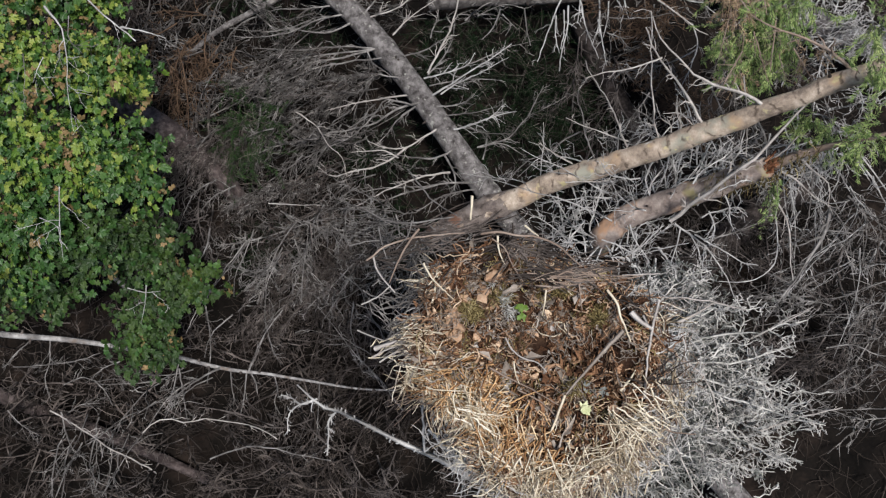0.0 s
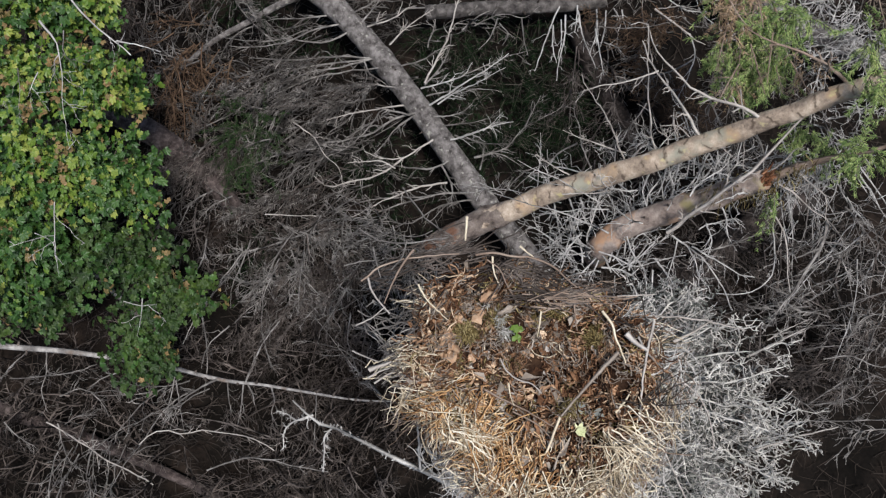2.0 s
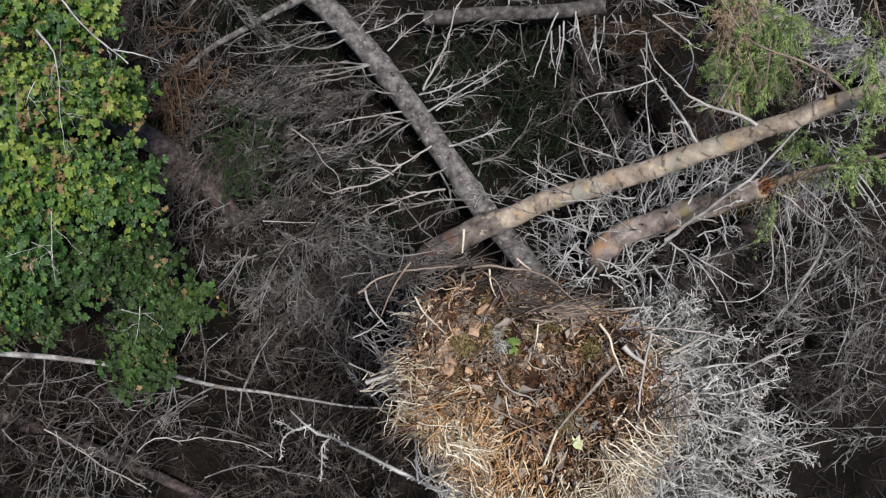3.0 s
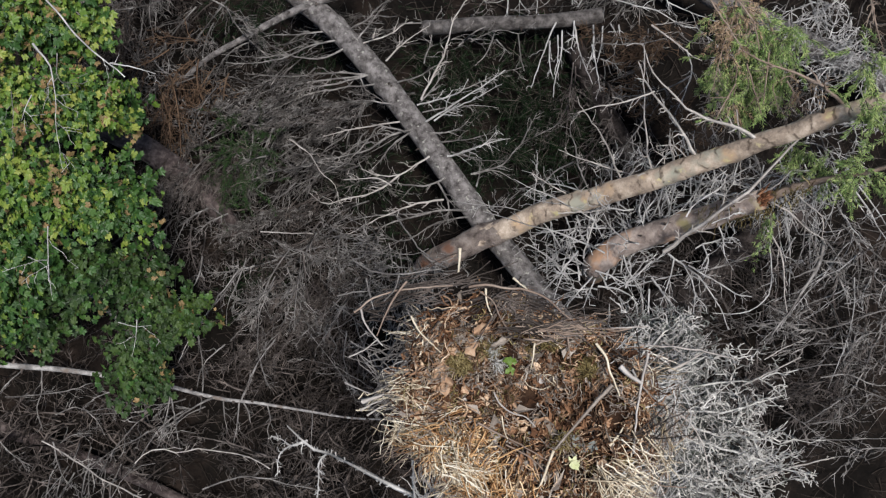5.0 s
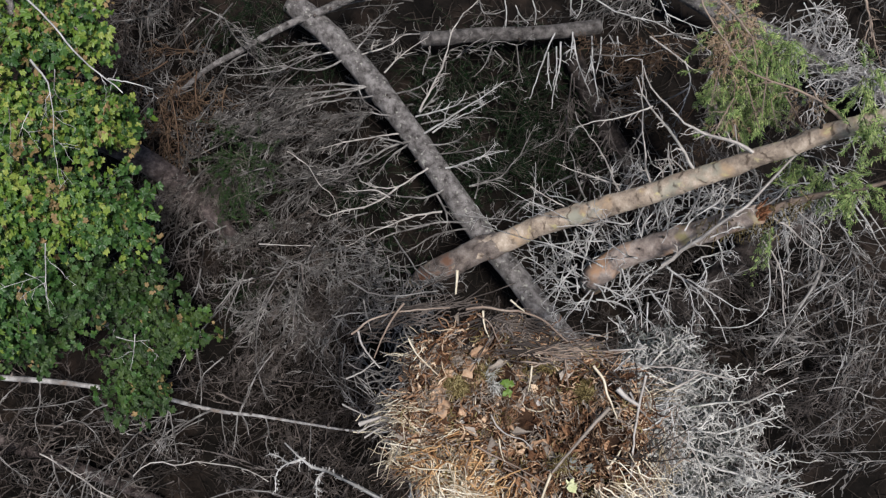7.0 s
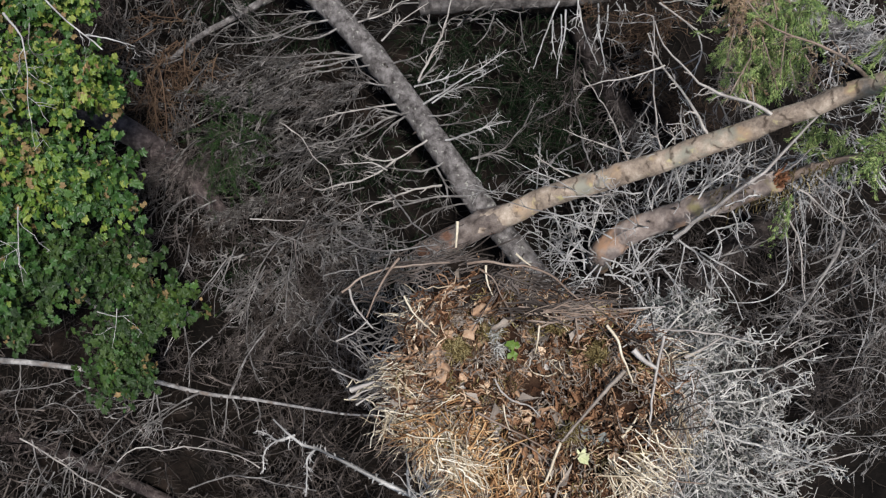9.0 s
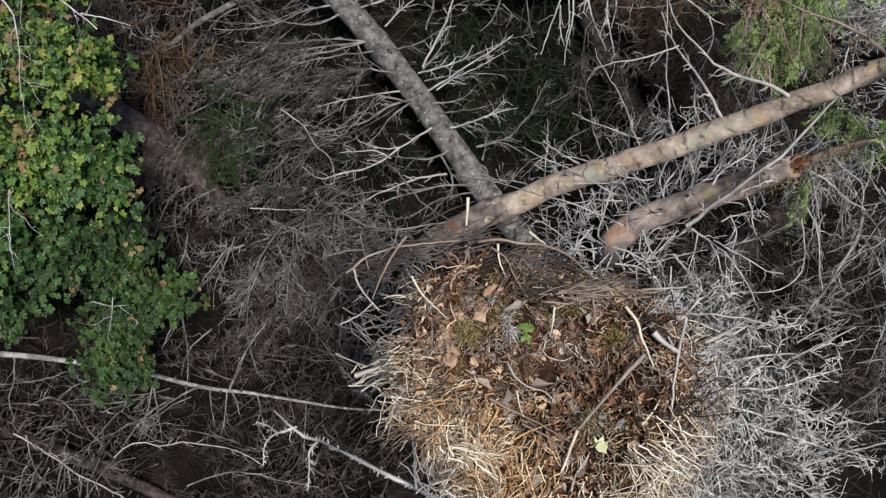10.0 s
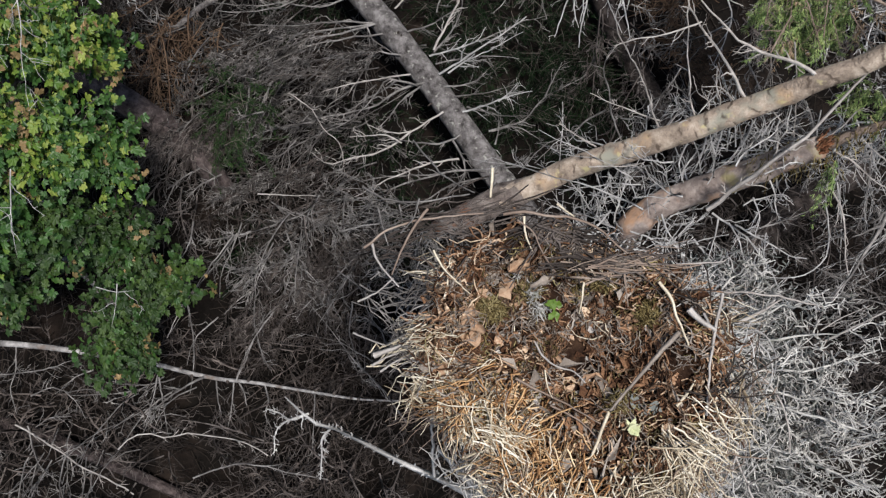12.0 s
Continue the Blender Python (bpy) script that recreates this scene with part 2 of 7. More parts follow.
def grow(lines, radii, n, rng, length, angle=50, flat=0.6, droop=0.0, k=4, thin=0.55, start=0.1, kink=0.12, least=0.0016):
    """n side shoots on every line, in a loose plane, bending down by droop."""
    m = len(lines)
    i = np.repeat(np.arange(m), n)
    u = rng.uniform(start, 0.98, m * n)
    p, d = sample(lines, i, u)
    w = rng.normal(size=(m * n, 3)) * np.array([1, 1, 1 - flat])
    w = unit(w - d * np.sum(w * d, axis=1, keepdims=True))
    a = np.radians(rng.normal(angle, 14, m * n))[:, None]
    way = unit(d * np.cos(a) + w * np.sin(a))
    long = (rng.uniform(*length, m * n) * (1.1 - 0.65 * u))[:, None]
    s = np.linspace(0, 1, k)
    out = p[:, None] + way[:, None] * (long * s)[:, :, None]
    out[:, :, 2] -= droop * long * s ** 2
    bend = rng.normal(size=(m * n, 3)) * kink
    out += bend[:, None] * (long * s ** 2)[:, :, None]
    out[:, 1:-1] += rng.normal(size=(m * n, k - 2, 3)) * (kink * 0.35) * long[:, :, None]
    r0 = np.maximum(radii[i, (u * (lines.shape[1] - 1)).astype(int)] * thin * rng.uniform(0.7, 1.2, m * n), least)
    r = r0[:, None] * (1 - 0.65 * s)[None]
    return out, np.maximum(r, least * 0.7), i, np.round(u * (lines.shape[1] - 1)).astype(int)


def limb(parent, pts, material, seed, n=10, length=(0.12, 0.4), again=2, angle=50, droop=0.15, flat=0.5, name="branch", label="", kink=0.12, least=0.0025, third=0, wiggle=0.006):
    """One dead branch with its twigs, as one part."""
    rng = np.random.default_rng(seed)
    q = spline(pts, 14)
    line, rad = q[None, :, :3].copy(), q[None, :, 3].copy()
    line[0, 1:-1] += rng.normal(size=(12, 3)) * min(wiggle, wiggle * 8 * np.linalg.norm(q[1, :3] - q[0, :3]))
    sets = [(line, rad)]
    if n:
        l1, r1, *at1 = grow(line, rad, n, rng, length, angle, flat, droop, 5, 0.6, kink=kink, least=least)
        sets.append((l1, r1, 0, *at1))
        if again:
            l2, r2, *at2 = grow(l1, r1, again, rng, (length[0] * 0.4, length[1] * 0.5), angle, flat, droop, 4, 0.7, kink=kink, least=least)
            sets.append((l2, r2, 1, *at2))
            if third:
                l3, r3, *at3 = grow(l2, r2, third, rng, (0.02, 0.07), angle, flat, 0.0, 3, 0.8, kink=kink, least=least)
                sets.append((l3, r3, 2, *at3))
    v, f = bundle(sets, 4)
    return part(name, mesh_from(name, v, f, [material]), parent, label)


def slim(pts, stout=1.0):
    """Thins a branch towards its tip."""
    last = max(1, len(pts) - 1)
    return [(x, y, z, r * stout * (0.82 - 0.36 * i / last)) for i, (x, y, z, r) in enumerate(pts)]


def bole(pts, material, seed, sides=22, step=0.05, rough=0.05, name="trunk", cap=True):
    """Mesh of a trunk through (x, y, z, r): uneven rings, knots, closed ends."""
    rng = np.random.default_rng(seed)
    p = np.asarray(pts, float)
    total = np.sum(np.linalg.norm(np.diff(p[:, :3], axis=0), axis=1))
    k = max(8, int(total / step))
    q = spline(pts, k)
    a = np.arange(sides) * 2 * np.pi / sides
    u = np.linspace(0, total, k)
    wave = np.zeros((k, sides))
    for _ in range(14):
        fu, fa, ph = rng.uniform(0.6, 7), rng.integers(0, 6), rng.uniform(0, 6.28)
        wave += np.sin(fu * u[:, None] + fa * a[None] + ph) * rng.uniform(0.1, 0.5) / 3
    wave += rng.normal(size=(k, sides)) * 0.25
    for _ in range(int(total * 5)):
        cu, ca = rng.uniform(0, total), rng.uniform(0, 6.28)
        far = ((u[:, None] - cu) / 0.05) ** 2 + ((np.angle(np.exp(1j * (a[None] - ca)))) / 0.35) ** 2
        wave += 2.4 * np.exp(-far)
    rr = q[:, 3:4] * (1 + rough * wave)
    along = unit(np.gradient(q[:, :3], axis=0))
    side = unit(np.cross(along, np.array([0.05, 0.1, 1.0])))
    up = np.cross(side, along)
    v = q[:, None, :3] + (side[:, None] * np.cos(a)[:, None] + up[:, None] * np.sin(a)[:, None]) * rr[:, :, None]
    grain = np.stack([np.repeat(u[:, None], sides, 1) * 1.5, np.cos(a)[None] * q[:, 3:4] * 1.5, np.sin(a)[None] * q[:, 3:4] * 1.5], -1)
    i = np.arange(k * sides).reshape(k, sides)
    j = np.roll(i, -1, axis=1)
    f = np.stack([i[:-1], j[:-1], j[1:], i[1:]], -1).reshape(-1, 4)
    v, grain = v.reshape(-1, 3), grain.reshape(-1, 3)
    if cap:
        n0 = len(v)
        v = np.concatenate([v, q[[0, -1], :3] + along[[0, -1]] * np.array([[-0.02], [0.02]])])
        grain = np.concatenate([grain, grain[[0, -1]]])
        c1 = [(i[-1, s], i[-1, (s + 1) % sides], i[-1, (s + 2) % sides], n0 + 1) for s in range(0, sides, 2)]
        c0 = [(i[0, (s + 2) % sides], i[0, (s + 1) % sides], i[0, s], n0) for s in range(0, sides, 2)]
        f = np.concatenate([f, np.array(c0 + c1)])
    return mesh_from(name, v, f, [material], grain=grain)


def stubs(trunk, pts, count, material, seed):
    """Short broken branch stubs standing on a trunk."""
    rng = np.random.default_rng(seed)
    q = spline(pts, 200)
    along = unit(np.gradient(q[:, :3], axis=0))
    for _ in range(count):
        i = rng.integers(10, 190)
        out = rng.normal(size=3) * np.array([1, 1, 0.4]) + np.array([0, 0, 0.8])
        out = unit(out - along[i] * np.dot(out, along[i]) + along[i] * 0.3)
        r, long = q[i, 3], rng.uniform(0.02, 0.07)
        line = (q[i, :3] + out[None] * (r * 0.9 + long * np.linspace(0, 1, 4)[:, None]))[None]
        v, f = tubes(line, np.array([[0.02, 0.016, 0.013, 0.006]]) * rng.uniform(0.6, 1.1), 6)
        part("branch_stub", mesh_from("branch_stub", v, f, [material]), trunk)


def tree(name, label, category, pts, material, seed, **more):
    root = thing(name, label, category)
    trunk = part("trunk", bole(pts, material, seed, **more), root)
    stubs(trunk, pts, 14 if len(pts) > 8 else 6, BROWN_TWIG, seed + 500)
    return root


# ---- ground: one sheet of dark litter that reaches the horizon, shade put into its colour ----
def make_ground():
    s = np.linspace(-1, 1, 161)
    c = np.sign(s) * (np.abs(s) * 14 + 700 * np.abs(s) ** 9)
    x, y = np.meshgrid(c, c, indexing="ij")
    z = np.zeros_like(x)
    for i in range(161):
        for j in range(161):
            z[i, j] = noise.noise((x[i, j] * 0.5, y[i, j] * 0.5, 0)) * 0.16 + noise.noise((x[i, j] * 2.1, y[i, j] * 2.1, 4)) * 0.06
    i = np.arange(161 * 161).reshape(161, 161)
    f = np.stack([i[:-1, :-1], i[1:, :-1], i[1:, 1:], i[:-1, 1:]], -1).reshape(-1, 4)
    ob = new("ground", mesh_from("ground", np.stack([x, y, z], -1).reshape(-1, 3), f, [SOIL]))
    tagged(ob, "dark brown forest soil under dead branches and litter, shade painted in", "ground", kind="structure")


make_ground()

# ---- fallen and leaning trees ----
grey_log = tree("fallen_tree", "long fallen grey dead conifer trunk with bare branches on the ground", "fallen tree",
    [(-1.692, 5.016, 0.75, 0.133), (-1.218, 4.591, 0.747, 0.134), (-0.949, 4.312, 0.745, 0.134), (-0.675, 3.966, 0.742, 0.134), (-0.346, 3.523, 0.739, 0.134), (-0.176, 3.287, 0.738, 0.134), (0.037, 2.953, 0.736, 0.134), (0.26, 2.623, 0.734, 0.134), (0.481, 2.297, 0.731, 0.134), (0.73, 1.975, 0.729, 0.134), (0.977, 1.656, 0.727, 0.134), (1.203, 1.341, 0.725, 0.134), (1.432, 1.048, 0.722, 0.135), (2.142, 0.146, 0.716, 0.135), (3.11, -1.057, 0.706, 0.135), (3.715, -1.793, 0.7, 0.136)], GREY_BARK, 3, rough=0.06)
SEED = iter(range(1000, 2000))


def twig(parent, material, pts, n=5, length=(0.06, 0.24), again=1, **more):
    """A traced branch with short side shoots."""
    limb(parent, slim(pts, 0.86), material, next(SEED), n * 2, length, again, 40, 0.1, 0.4, least=0.0022, **more)


# branches on the upper-left flank, sweeping away from the log
twig(grey_log, GREY_TWIG, [(-1.32, 4.484, 0.8, 0.016), (-1.634, 4.449, 0.8, 0.012), (-1.961, 4.429, 0.8, 0.008), (-2.058, 4.402, 0.8, 0.007)], 6)
twig(grey_log, GREY_TWIG, [(-1.108, 4.386, 0.8, 0.020), (-1.369, 4.345, 0.8, 0.018), (-1.756, 4.166, 0.8, 0.015), (-2.08, 4.098, 0.8, 0.012), (-2.439, 4.112, 0.8, 0.010)], 9)
twig(grey_log, GREY_TWIG, [(-1.073, 4.275, 0.8, 0.020), (-1.301, 4.168, 0.791, 0.017), (-1.762, 4.21, 0.775, 0.013), (-2.157, 4.189, 0.762, 0.010), (-2.503, 4.229, 0.75, 0.007)], 9)
twig(grey_log, GREY_TWIG, [(-0.802, 3.938, 0.85, 0.019), (-1.096, 3.968, 0.829, 0.017), (-1.293, 3.96, 0.815, 0.016), (-1.885, 3.957, 0.772, 0.012), (-2.198, 3.987, 0.75, 0.010)], 8)
twig(grey_log, GREY_TWIG, [(-0.783, 3.932, 0.85, 0.019), (-1.098, 3.857, 0.798, 0.017), (-1.497, 3.82, 0.734, 0.015), (-1.831, 3.717, 0.679, 0.013), (-2.066, 3.663, 0.641, 0.011), (-2.267, 3.505, 0.6, 0.010)], 12)
twig(grey_log, GREY_TWIG, [(-0.834, 3.925, 0.85, 0.016), (-1.36, 3.882, 0.786, 0.014), (-1.891, 3.826, 0.721, 0.011), (-2.421, 3.558, 0.648, 0.008), (-2.683, 3.267, 0.6, 0.007)], 16)
twig(grey_log, GREY_TWIG, [(-0.704, 3.823, 0.85, 0.016), (-1.232, 3.79, 0.759, 0.014), (-1.766, 3.654, 0.664, 0.011), (-2.236, 3.345, 0.566, 0.008), (-2.436, 3.024, 0.5, 0.007)], 16)
twig(grey_log, GREY_TWIG, [(-0.508, 3.586, 0.85, 0.016), (-0.734, 3.623, 0.842, 0.015), (-1.089, 3.608, 0.83, 0.012), (-1.476, 3.533, 0.817, 0.010), (-1.923, 3.338, 0.8, 0.006)], 14)
twig(grey_log, GREY_TWIG, [(-0.873, 3.911, 0.85, 0.013), (-0.801, 3.762, 0.831, 0.011), (-0.673, 3.68, 0.814, 0.008), (-0.576, 3.604, 0.8, 0.006)], 3)
twig(grey_log, PALE_WOOD, [(-0.41, 3.372, 0.85, 0.016), (-0.664, 3.328, 0.864, 0.014), (-0.949, 3.277, 0.881, 0.012), (-1.275, 3.179, 0.9, 0.010)], 5)
twig(grey_log, GREY_TWIG, [(-0.154, 3.285, 0.85, 0.026), (-0.347, 3.275, 0.821, 0.024), (-0.573, 3.206, 0.785, 0.022), (-0.832, 3.054, 0.739, 0.019), (-1.094, 3.019, 0.7, 0.016), (-1.357, 2.977, 0.661, 0.014), (-1.754, 2.873, 0.6, 0.010)], 16)
twig(grey_log, GREY_TWIG, [(-0.313, 3.239, 0.85, 0.019), (-0.507, 3.102, 0.799, 0.015), (-0.636, 2.949, 0.757, 0.011), (-0.832, 2.766, 0.7, 0.006)], 8)
twig(grey_log, GREY_TWIG, [(-0.345, 3.252, 0.85, 0.019), (-0.636, 3.331, 0.813, 0.016), (-0.829, 3.109, 0.776, 0.013), (-1.087, 2.89, 0.734, 0.009), (-1.347, 2.8, 0.7, 0.006)], 8)
twig(grey_log, PALE_WOOD, [(-0.077, 2.968, 0.85, 0.019), (-0.247, 2.85, 0.874, 0.017), (-0.403, 2.747, 0.896, 0.015), (-0.652, 2.727, 0.926, 0.012), (-0.839, 2.799, 0.95, 0.009)], 4)
twig(grey_log, PALE_WOOD, [(-0.403, 2.746, 0.9, 0.019), (-0.56, 2.622, 0.882, 0.017), (-0.749, 2.53, 0.863, 0.015), (-1.003, 2.49, 0.841, 0.013), (-1.225, 2.424, 0.82, 0.011), (-1.421, 2.559, 0.8, 0.010)], 7)
twig(grey_log, PALE_WOOD, [(-0.493, 2.605, 0.95, 0.012), (-0.65, 2.689, 0.95, 0.012), (-0.806, 2.683, 0.95, 0.011), (-1.025, 2.67, 0.95, 0.009)], 2)
twig(grey_log, PALE_WOOD, [(0.081, 2.467, 0.85, 0.019), (-0.121, 2.437, 0.842, 0.017), (-0.341, 2.388, 0.833, 0.016), (-0.498, 2.312, 0.826, 0.014), (-0.75, 2.219, 0.815, 0.012), (-0.937, 2.106, 0.806, 0.011), (-1.075, 2.056, 0.8, 0.009)], 7)
twig(grey_log, GREY_TWIG, [(0.1, 2.726, 0.85, 0.019), (-0.089, 2.626, 0.862, 0.017), (-0.341, 2.636, 0.876, 0.014), (-0.529, 2.653, 0.887, 0.012), (-0.747, 2.585, 0.9, 0.009)], 7)
twig(grey_log, GREY_TWIG, [(0.018, 2.661, 0.85, 0.019), (0.131, 2.438, 0.833, 0.016), (0.144, 2.343, 0.826, 0.014), (0.036, 2.185, 0.813, 0.012), (-0.089, 2.047, 0.8, 0.009)], 6)
twig(grey_log, GREY_TWIG, [(0.351, 2.337, 0.85, 0.019), (0.068, 2.356, 0.827, 0.017), (-0.184, 2.315, 0.807, 0.015), (-0.342, 2.306, 0.794, 0.014), (-0.755, 2.294, 0.761, 0.012), (-1.073, 2.203, 0.735, 0.009), (-1.454, 1.985, 0.7, 0.006)], 14)
twig(grey_log, GREY_TWIG, [(-0.057, 2.325, 0.85, 0.016), (-0.5, 2.223, 0.788, 0.013), (-0.818, 2.104, 0.742, 0.012), (-1.333, 2.053, 0.673, 0.009), (-1.85, 1.873, 0.6, 0.006)], 14)
twig(grey_log, GREY_TWIG, [(0.383, 2.283, 0.8, 0.016), (0.004, 2.23, 0.752, 0.014), (-0.313, 2.045, 0.706, 0.011), (-0.762, 2.056, 0.651, 0.009), (-1.082, 1.807, 0.6, 0.006)], 12)
# branches on the other flank
twig(grey_log, PALE_WOOD, [(-0.84, 4.322, 0.85, 0.016), (-0.51, 4.402, 0.933, 0.013), (-0.347, 4.497, 0.981, 0.011), (-0.269, 4.508, 1., 0.010)], 4)
twig(grey_log, PALE_WOOD, [(-0.578, 4.102, 0.85, 0.016), (-0.414, 4.256, 0.905, 0.014), (-0.218, 4.388, 0.962, 0.011), (-0.082, 4.46, 1., 0.010)], 5)
twig(grey_log, GREY_TWIG, [(-0.446, 3.843, 0.85, 0.016), (-0.186, 3.904, 0.9, 0.013), (-0.057, 3.974, 0.928, 0.011), (0.046, 4.033, 0.95, 0.010)], 5)
twig(grey_log, PALE_WOOD, [(-0.173, 3.615, 0.9, 0.019), (-0.025, 3.891, 0.967, 0.018), (0.103, 4.155, 1.03, 0.016), (0.2, 4.481, 1.103, 0.015), (0.327, 4.674, 1.153, 0.014), (0.491, 4.813, 1.2, 0.013)], 9)
twig(grey_log, GREY_TWIG, [(-0.174, 3.612, 0.85, 0.016), (-0.026, 3.769, 0.899, 0.014), (0.103, 3.983, 0.957, 0.011), (0.135, 4.167, 1., 0.010)], 5)
twig(grey_log, WHITE_TWIG, [(-0.122, 3.371, 0.85, 0.019), (0.006, 3.444, 0.871, 0.018), (0.198, 3.566, 0.903, 0.017), (0.389, 3.675, 0.934, 0.016), (0.581, 3.79, 0.966, 0.014), (0.778, 3.93, 1., 0.013)], 9)
twig(grey_log, WHITE_TWIG, [(-0.026, 3.384, 0.85, 0.016), (0.134, 3.493, 0.884, 0.014), (0.452, 3.618, 0.943, 0.010), (0.611, 3.706, 0.975, 0.008), (0.743, 3.763, 1., 0.006)], 6)
twig(grey_log, WHITE_TWIG, [(-0.219, 3.572, 0.85, 0.016), (0.134, 3.643, 0.931, 0.013), (0.261, 3.679, 0.961, 0.011), (0.357, 3.818, 1., 0.010)], 5)
twig(grey_log, GREY_TWIG, [(-1.006, 4.488, 0.85, 0.016), (-0.774, 4.602, 0.905, 0.014), (-0.642, 4.741, 0.947, 0.012), (-0.413, 4.832, 1., 0.010)], 7)
twig(grey_log, GREY_TWIG, [(-0.906, 4.371, 0.85, 0.016), (-0.676, 4.651, 0.917, 0.012), (-0.512, 4.869, 0.968, 0.009), (-0.447, 5.027, 1., 0.006)], 7)
twig(grey_log, GREY_TWIG, [(-0.154, 3.485, 0.85, 0.013), (0.198, 3.544, 0.87, 0.010), (0.518, 3.55, 0.889, 0.008), (0.708, 3.513, 0.9, 0.006)], 4)
twig(grey_log, WHITE_TWIG, [(0.12, 2.967, 0.85, 0.016), (0.322, 3.007, 0.892, 0.014), (0.542, 3.078, 0.941, 0.012), (0.76, 3.122, 0.987, 0.010), (0.822, 3.125, 1., 0.009)], 8)
twig(grey_log, WHITE_TWIG, [(0.479, 3.036, 0.95, 0.013), (0.604, 3.131, 0.979, 0.009), (0.673, 3.216, 1., 0.006)], 3)
twig(grey_log, GREY_TWIG, [(-0.071, 3.238, 0.85, 0.016), (0.133, 3.238, 0.893, 0.013), (0.292, 3.292, 0.929, 0.011), (0.361, 3.358, 0.95, 0.009)], 5)
twig(grey_log, GREY_TWIG, [(0.385, 2.757, 0.85, 0.016), (0.764, 2.878, 0.884, 0.013), (0.955, 3.099, 0.909, 0.010), (1.114, 3.173, 0.924, 0.009), (1.272, 3.254, 0.939, 0.007), (1.38, 3.322, 0.95, 0.006)], 9)
twig(grey_log, GREY_TWIG, [(0.952, 3.087, 0.95, 0.013), (1.047, 3.275, 0.977, 0.009), (1.13, 3.431, 1., 0.006)], 3)
twig(grey_log, GREY_TWIG, [(0.447, 2.614, 0.85, 0.013), (0.486, 2.783, 0.876, 0.009), (0.48, 2.939, 0.9, 0.006)], 3)
twig(grey_log, GREY_TWIG, [(0.038, 3.132, 0.85, 0.013), (0.386, 3.154, 0.906, 0.009), (0.651, 3.219, 0.95, 0.006)], 5)
twig(grey_log, GREY_TWIG, [(0.417, 2.757, 0.85, 0.013), (0.638, 2.797, 0.87, 0.010), (0.855, 2.681, 0.892, 0.007), (0.922, 2.614, 0.9, 0.006)], 4)
twig(grey_log, GREY_TWIG, [(0.539, 2.369, 0.85, 0.013), (0.695, 2.396, 0.874, 0.010), (0.82, 2.518, 0.9, 0.006)], 4)
twig(grey_log, GREY_TWIG, [(0.165, 3.02, 0.85, 0.013), (0.512, 2.913, 0.877, 0.009), (0.827, 2.906, 0.9, 0.006)], 6)

tan_tree = tree("leaning_conifer", "leaning conifer with tan flaking bark and green needle sprays", "tree",
    [(-0.36, 1.74, 0.10, 0.027), (-0.20, 1.75, 0.50, 0.077), (-0.03, 1.79, 0.80, 0.119), (0.22, 1.87, 0.97, 0.126), (0.49, 1.99, 1.10, 0.124), (0.79, 2.07, 1.25, 0.114), (1.07, 2.18, 1.42, 0.109), (1.34, 2.23, 1.60, 0.107), (1.60, 2.27, 1.76, 0.105), (1.85, 2.32, 1.93, 0.103), (2.09, 2.36, 2.10, 0.101), (2.32, 2.42, 2.27, 0.099), (2.54, 2.46, 2.43, 0.094), (2.74, 2.50, 2.60, 0.090), (2.93, 2.54, 2.80, 0.085), (3.11, 2.56, 2.97, 0.081), (3.28, 2.61, 3.15, 0.079), (3.45, 2.63, 3.30, 0.077), (3.85, 2.66, 3.75, 0.070), (4.25, 2.71, 4.20, 0.057)], TAN_BARK, 5, rough=0.06)
part("bare_base", bole([(-0.23, 1.75, 0.42, 0.052), (-0.14, 1.77, 0.65, 0.102), (-0.02, 1.79, 0.81, 0.128), (0.23, 1.88, 0.97, 0.137), (0.49, 1.99, 1.10, 0.134), (0.64, 2.03, 1.17, 0.128), (0.76, 2.07, 1.23, 0.108)], OLD_WOOD, 77, rough=0.07, name="bare_base"), tan_tree.children[0], "bare grey-brown wood at the foot")
twig(tan_tree, PALE_WOOD, [(1.832, 2.443, 1.9, 0.017), (1.737, 2.513, 2.111, 0.016), (1.595, 2.614, 2.443, 0.014), (1.437, 2.678, 2.757, 0.012), (1.289, 2.722, 3.05, 0.011), (1.193, 2.766, 3.3, 0.009)], 3)
twig(tan_tree, PALE_WOOD, [(1.944, 2.959, 2.9, 0.012), (1.767, 2.891, 2.9, 0.012), (1.591, 2.84, 2.9, 0.011), (1.416, 2.814, 2.9, 0.011), (1.255, 2.763, 2.9, 0.010)], 3)
twig(tan_tree, PALE_WOOD, [(2.422, 2.532, 2.4, 0.026), (2.276, 2.687, 2.556, 0.024), (2.177, 2.765, 2.647, 0.022), (2.08, 2.842, 2.738, 0.020), (1.985, 2.916, 2.83, 0.019), (1.89, 2.988, 2.921, 0.017), (1.825, 3.061, 3.003, 0.016), (1.762, 3.152, 3.1, 0.015)], 5)
twig(tan_tree, PALE_WOOD, [(2.107, 2.431, 2.1, 0.014), (2.044, 2.544, 2.202, 0.013), (1.987, 2.72, 2.359, 0.013), (1.947, 2.89, 2.514, 0.012), (1.913, 3.053, 2.67, 0.011), (1.88, 3.247, 2.864, 0.011), (1.831, 3.364, 2.99, 0.010), (1.665, 3.297, 3.1, 0.010)], 4)
twig(tan_tree, PALE_WOOD, [(2.865, 2.542, 2.8, 0.028), (2.717, 2.624, 2.837, 0.026), (2.505, 2.672, 2.884, 0.023), (2.296, 2.739, 2.933, 0.021), (2.167, 2.815, 2.967, 0.019), (2.065, 2.907, 2.999, 0.017), (1.963, 2.999, 3.03, 0.016), (1.886, 3.091, 3.058, 0.014), (1.825, 3.255, 3.1, 0.012)], 6)
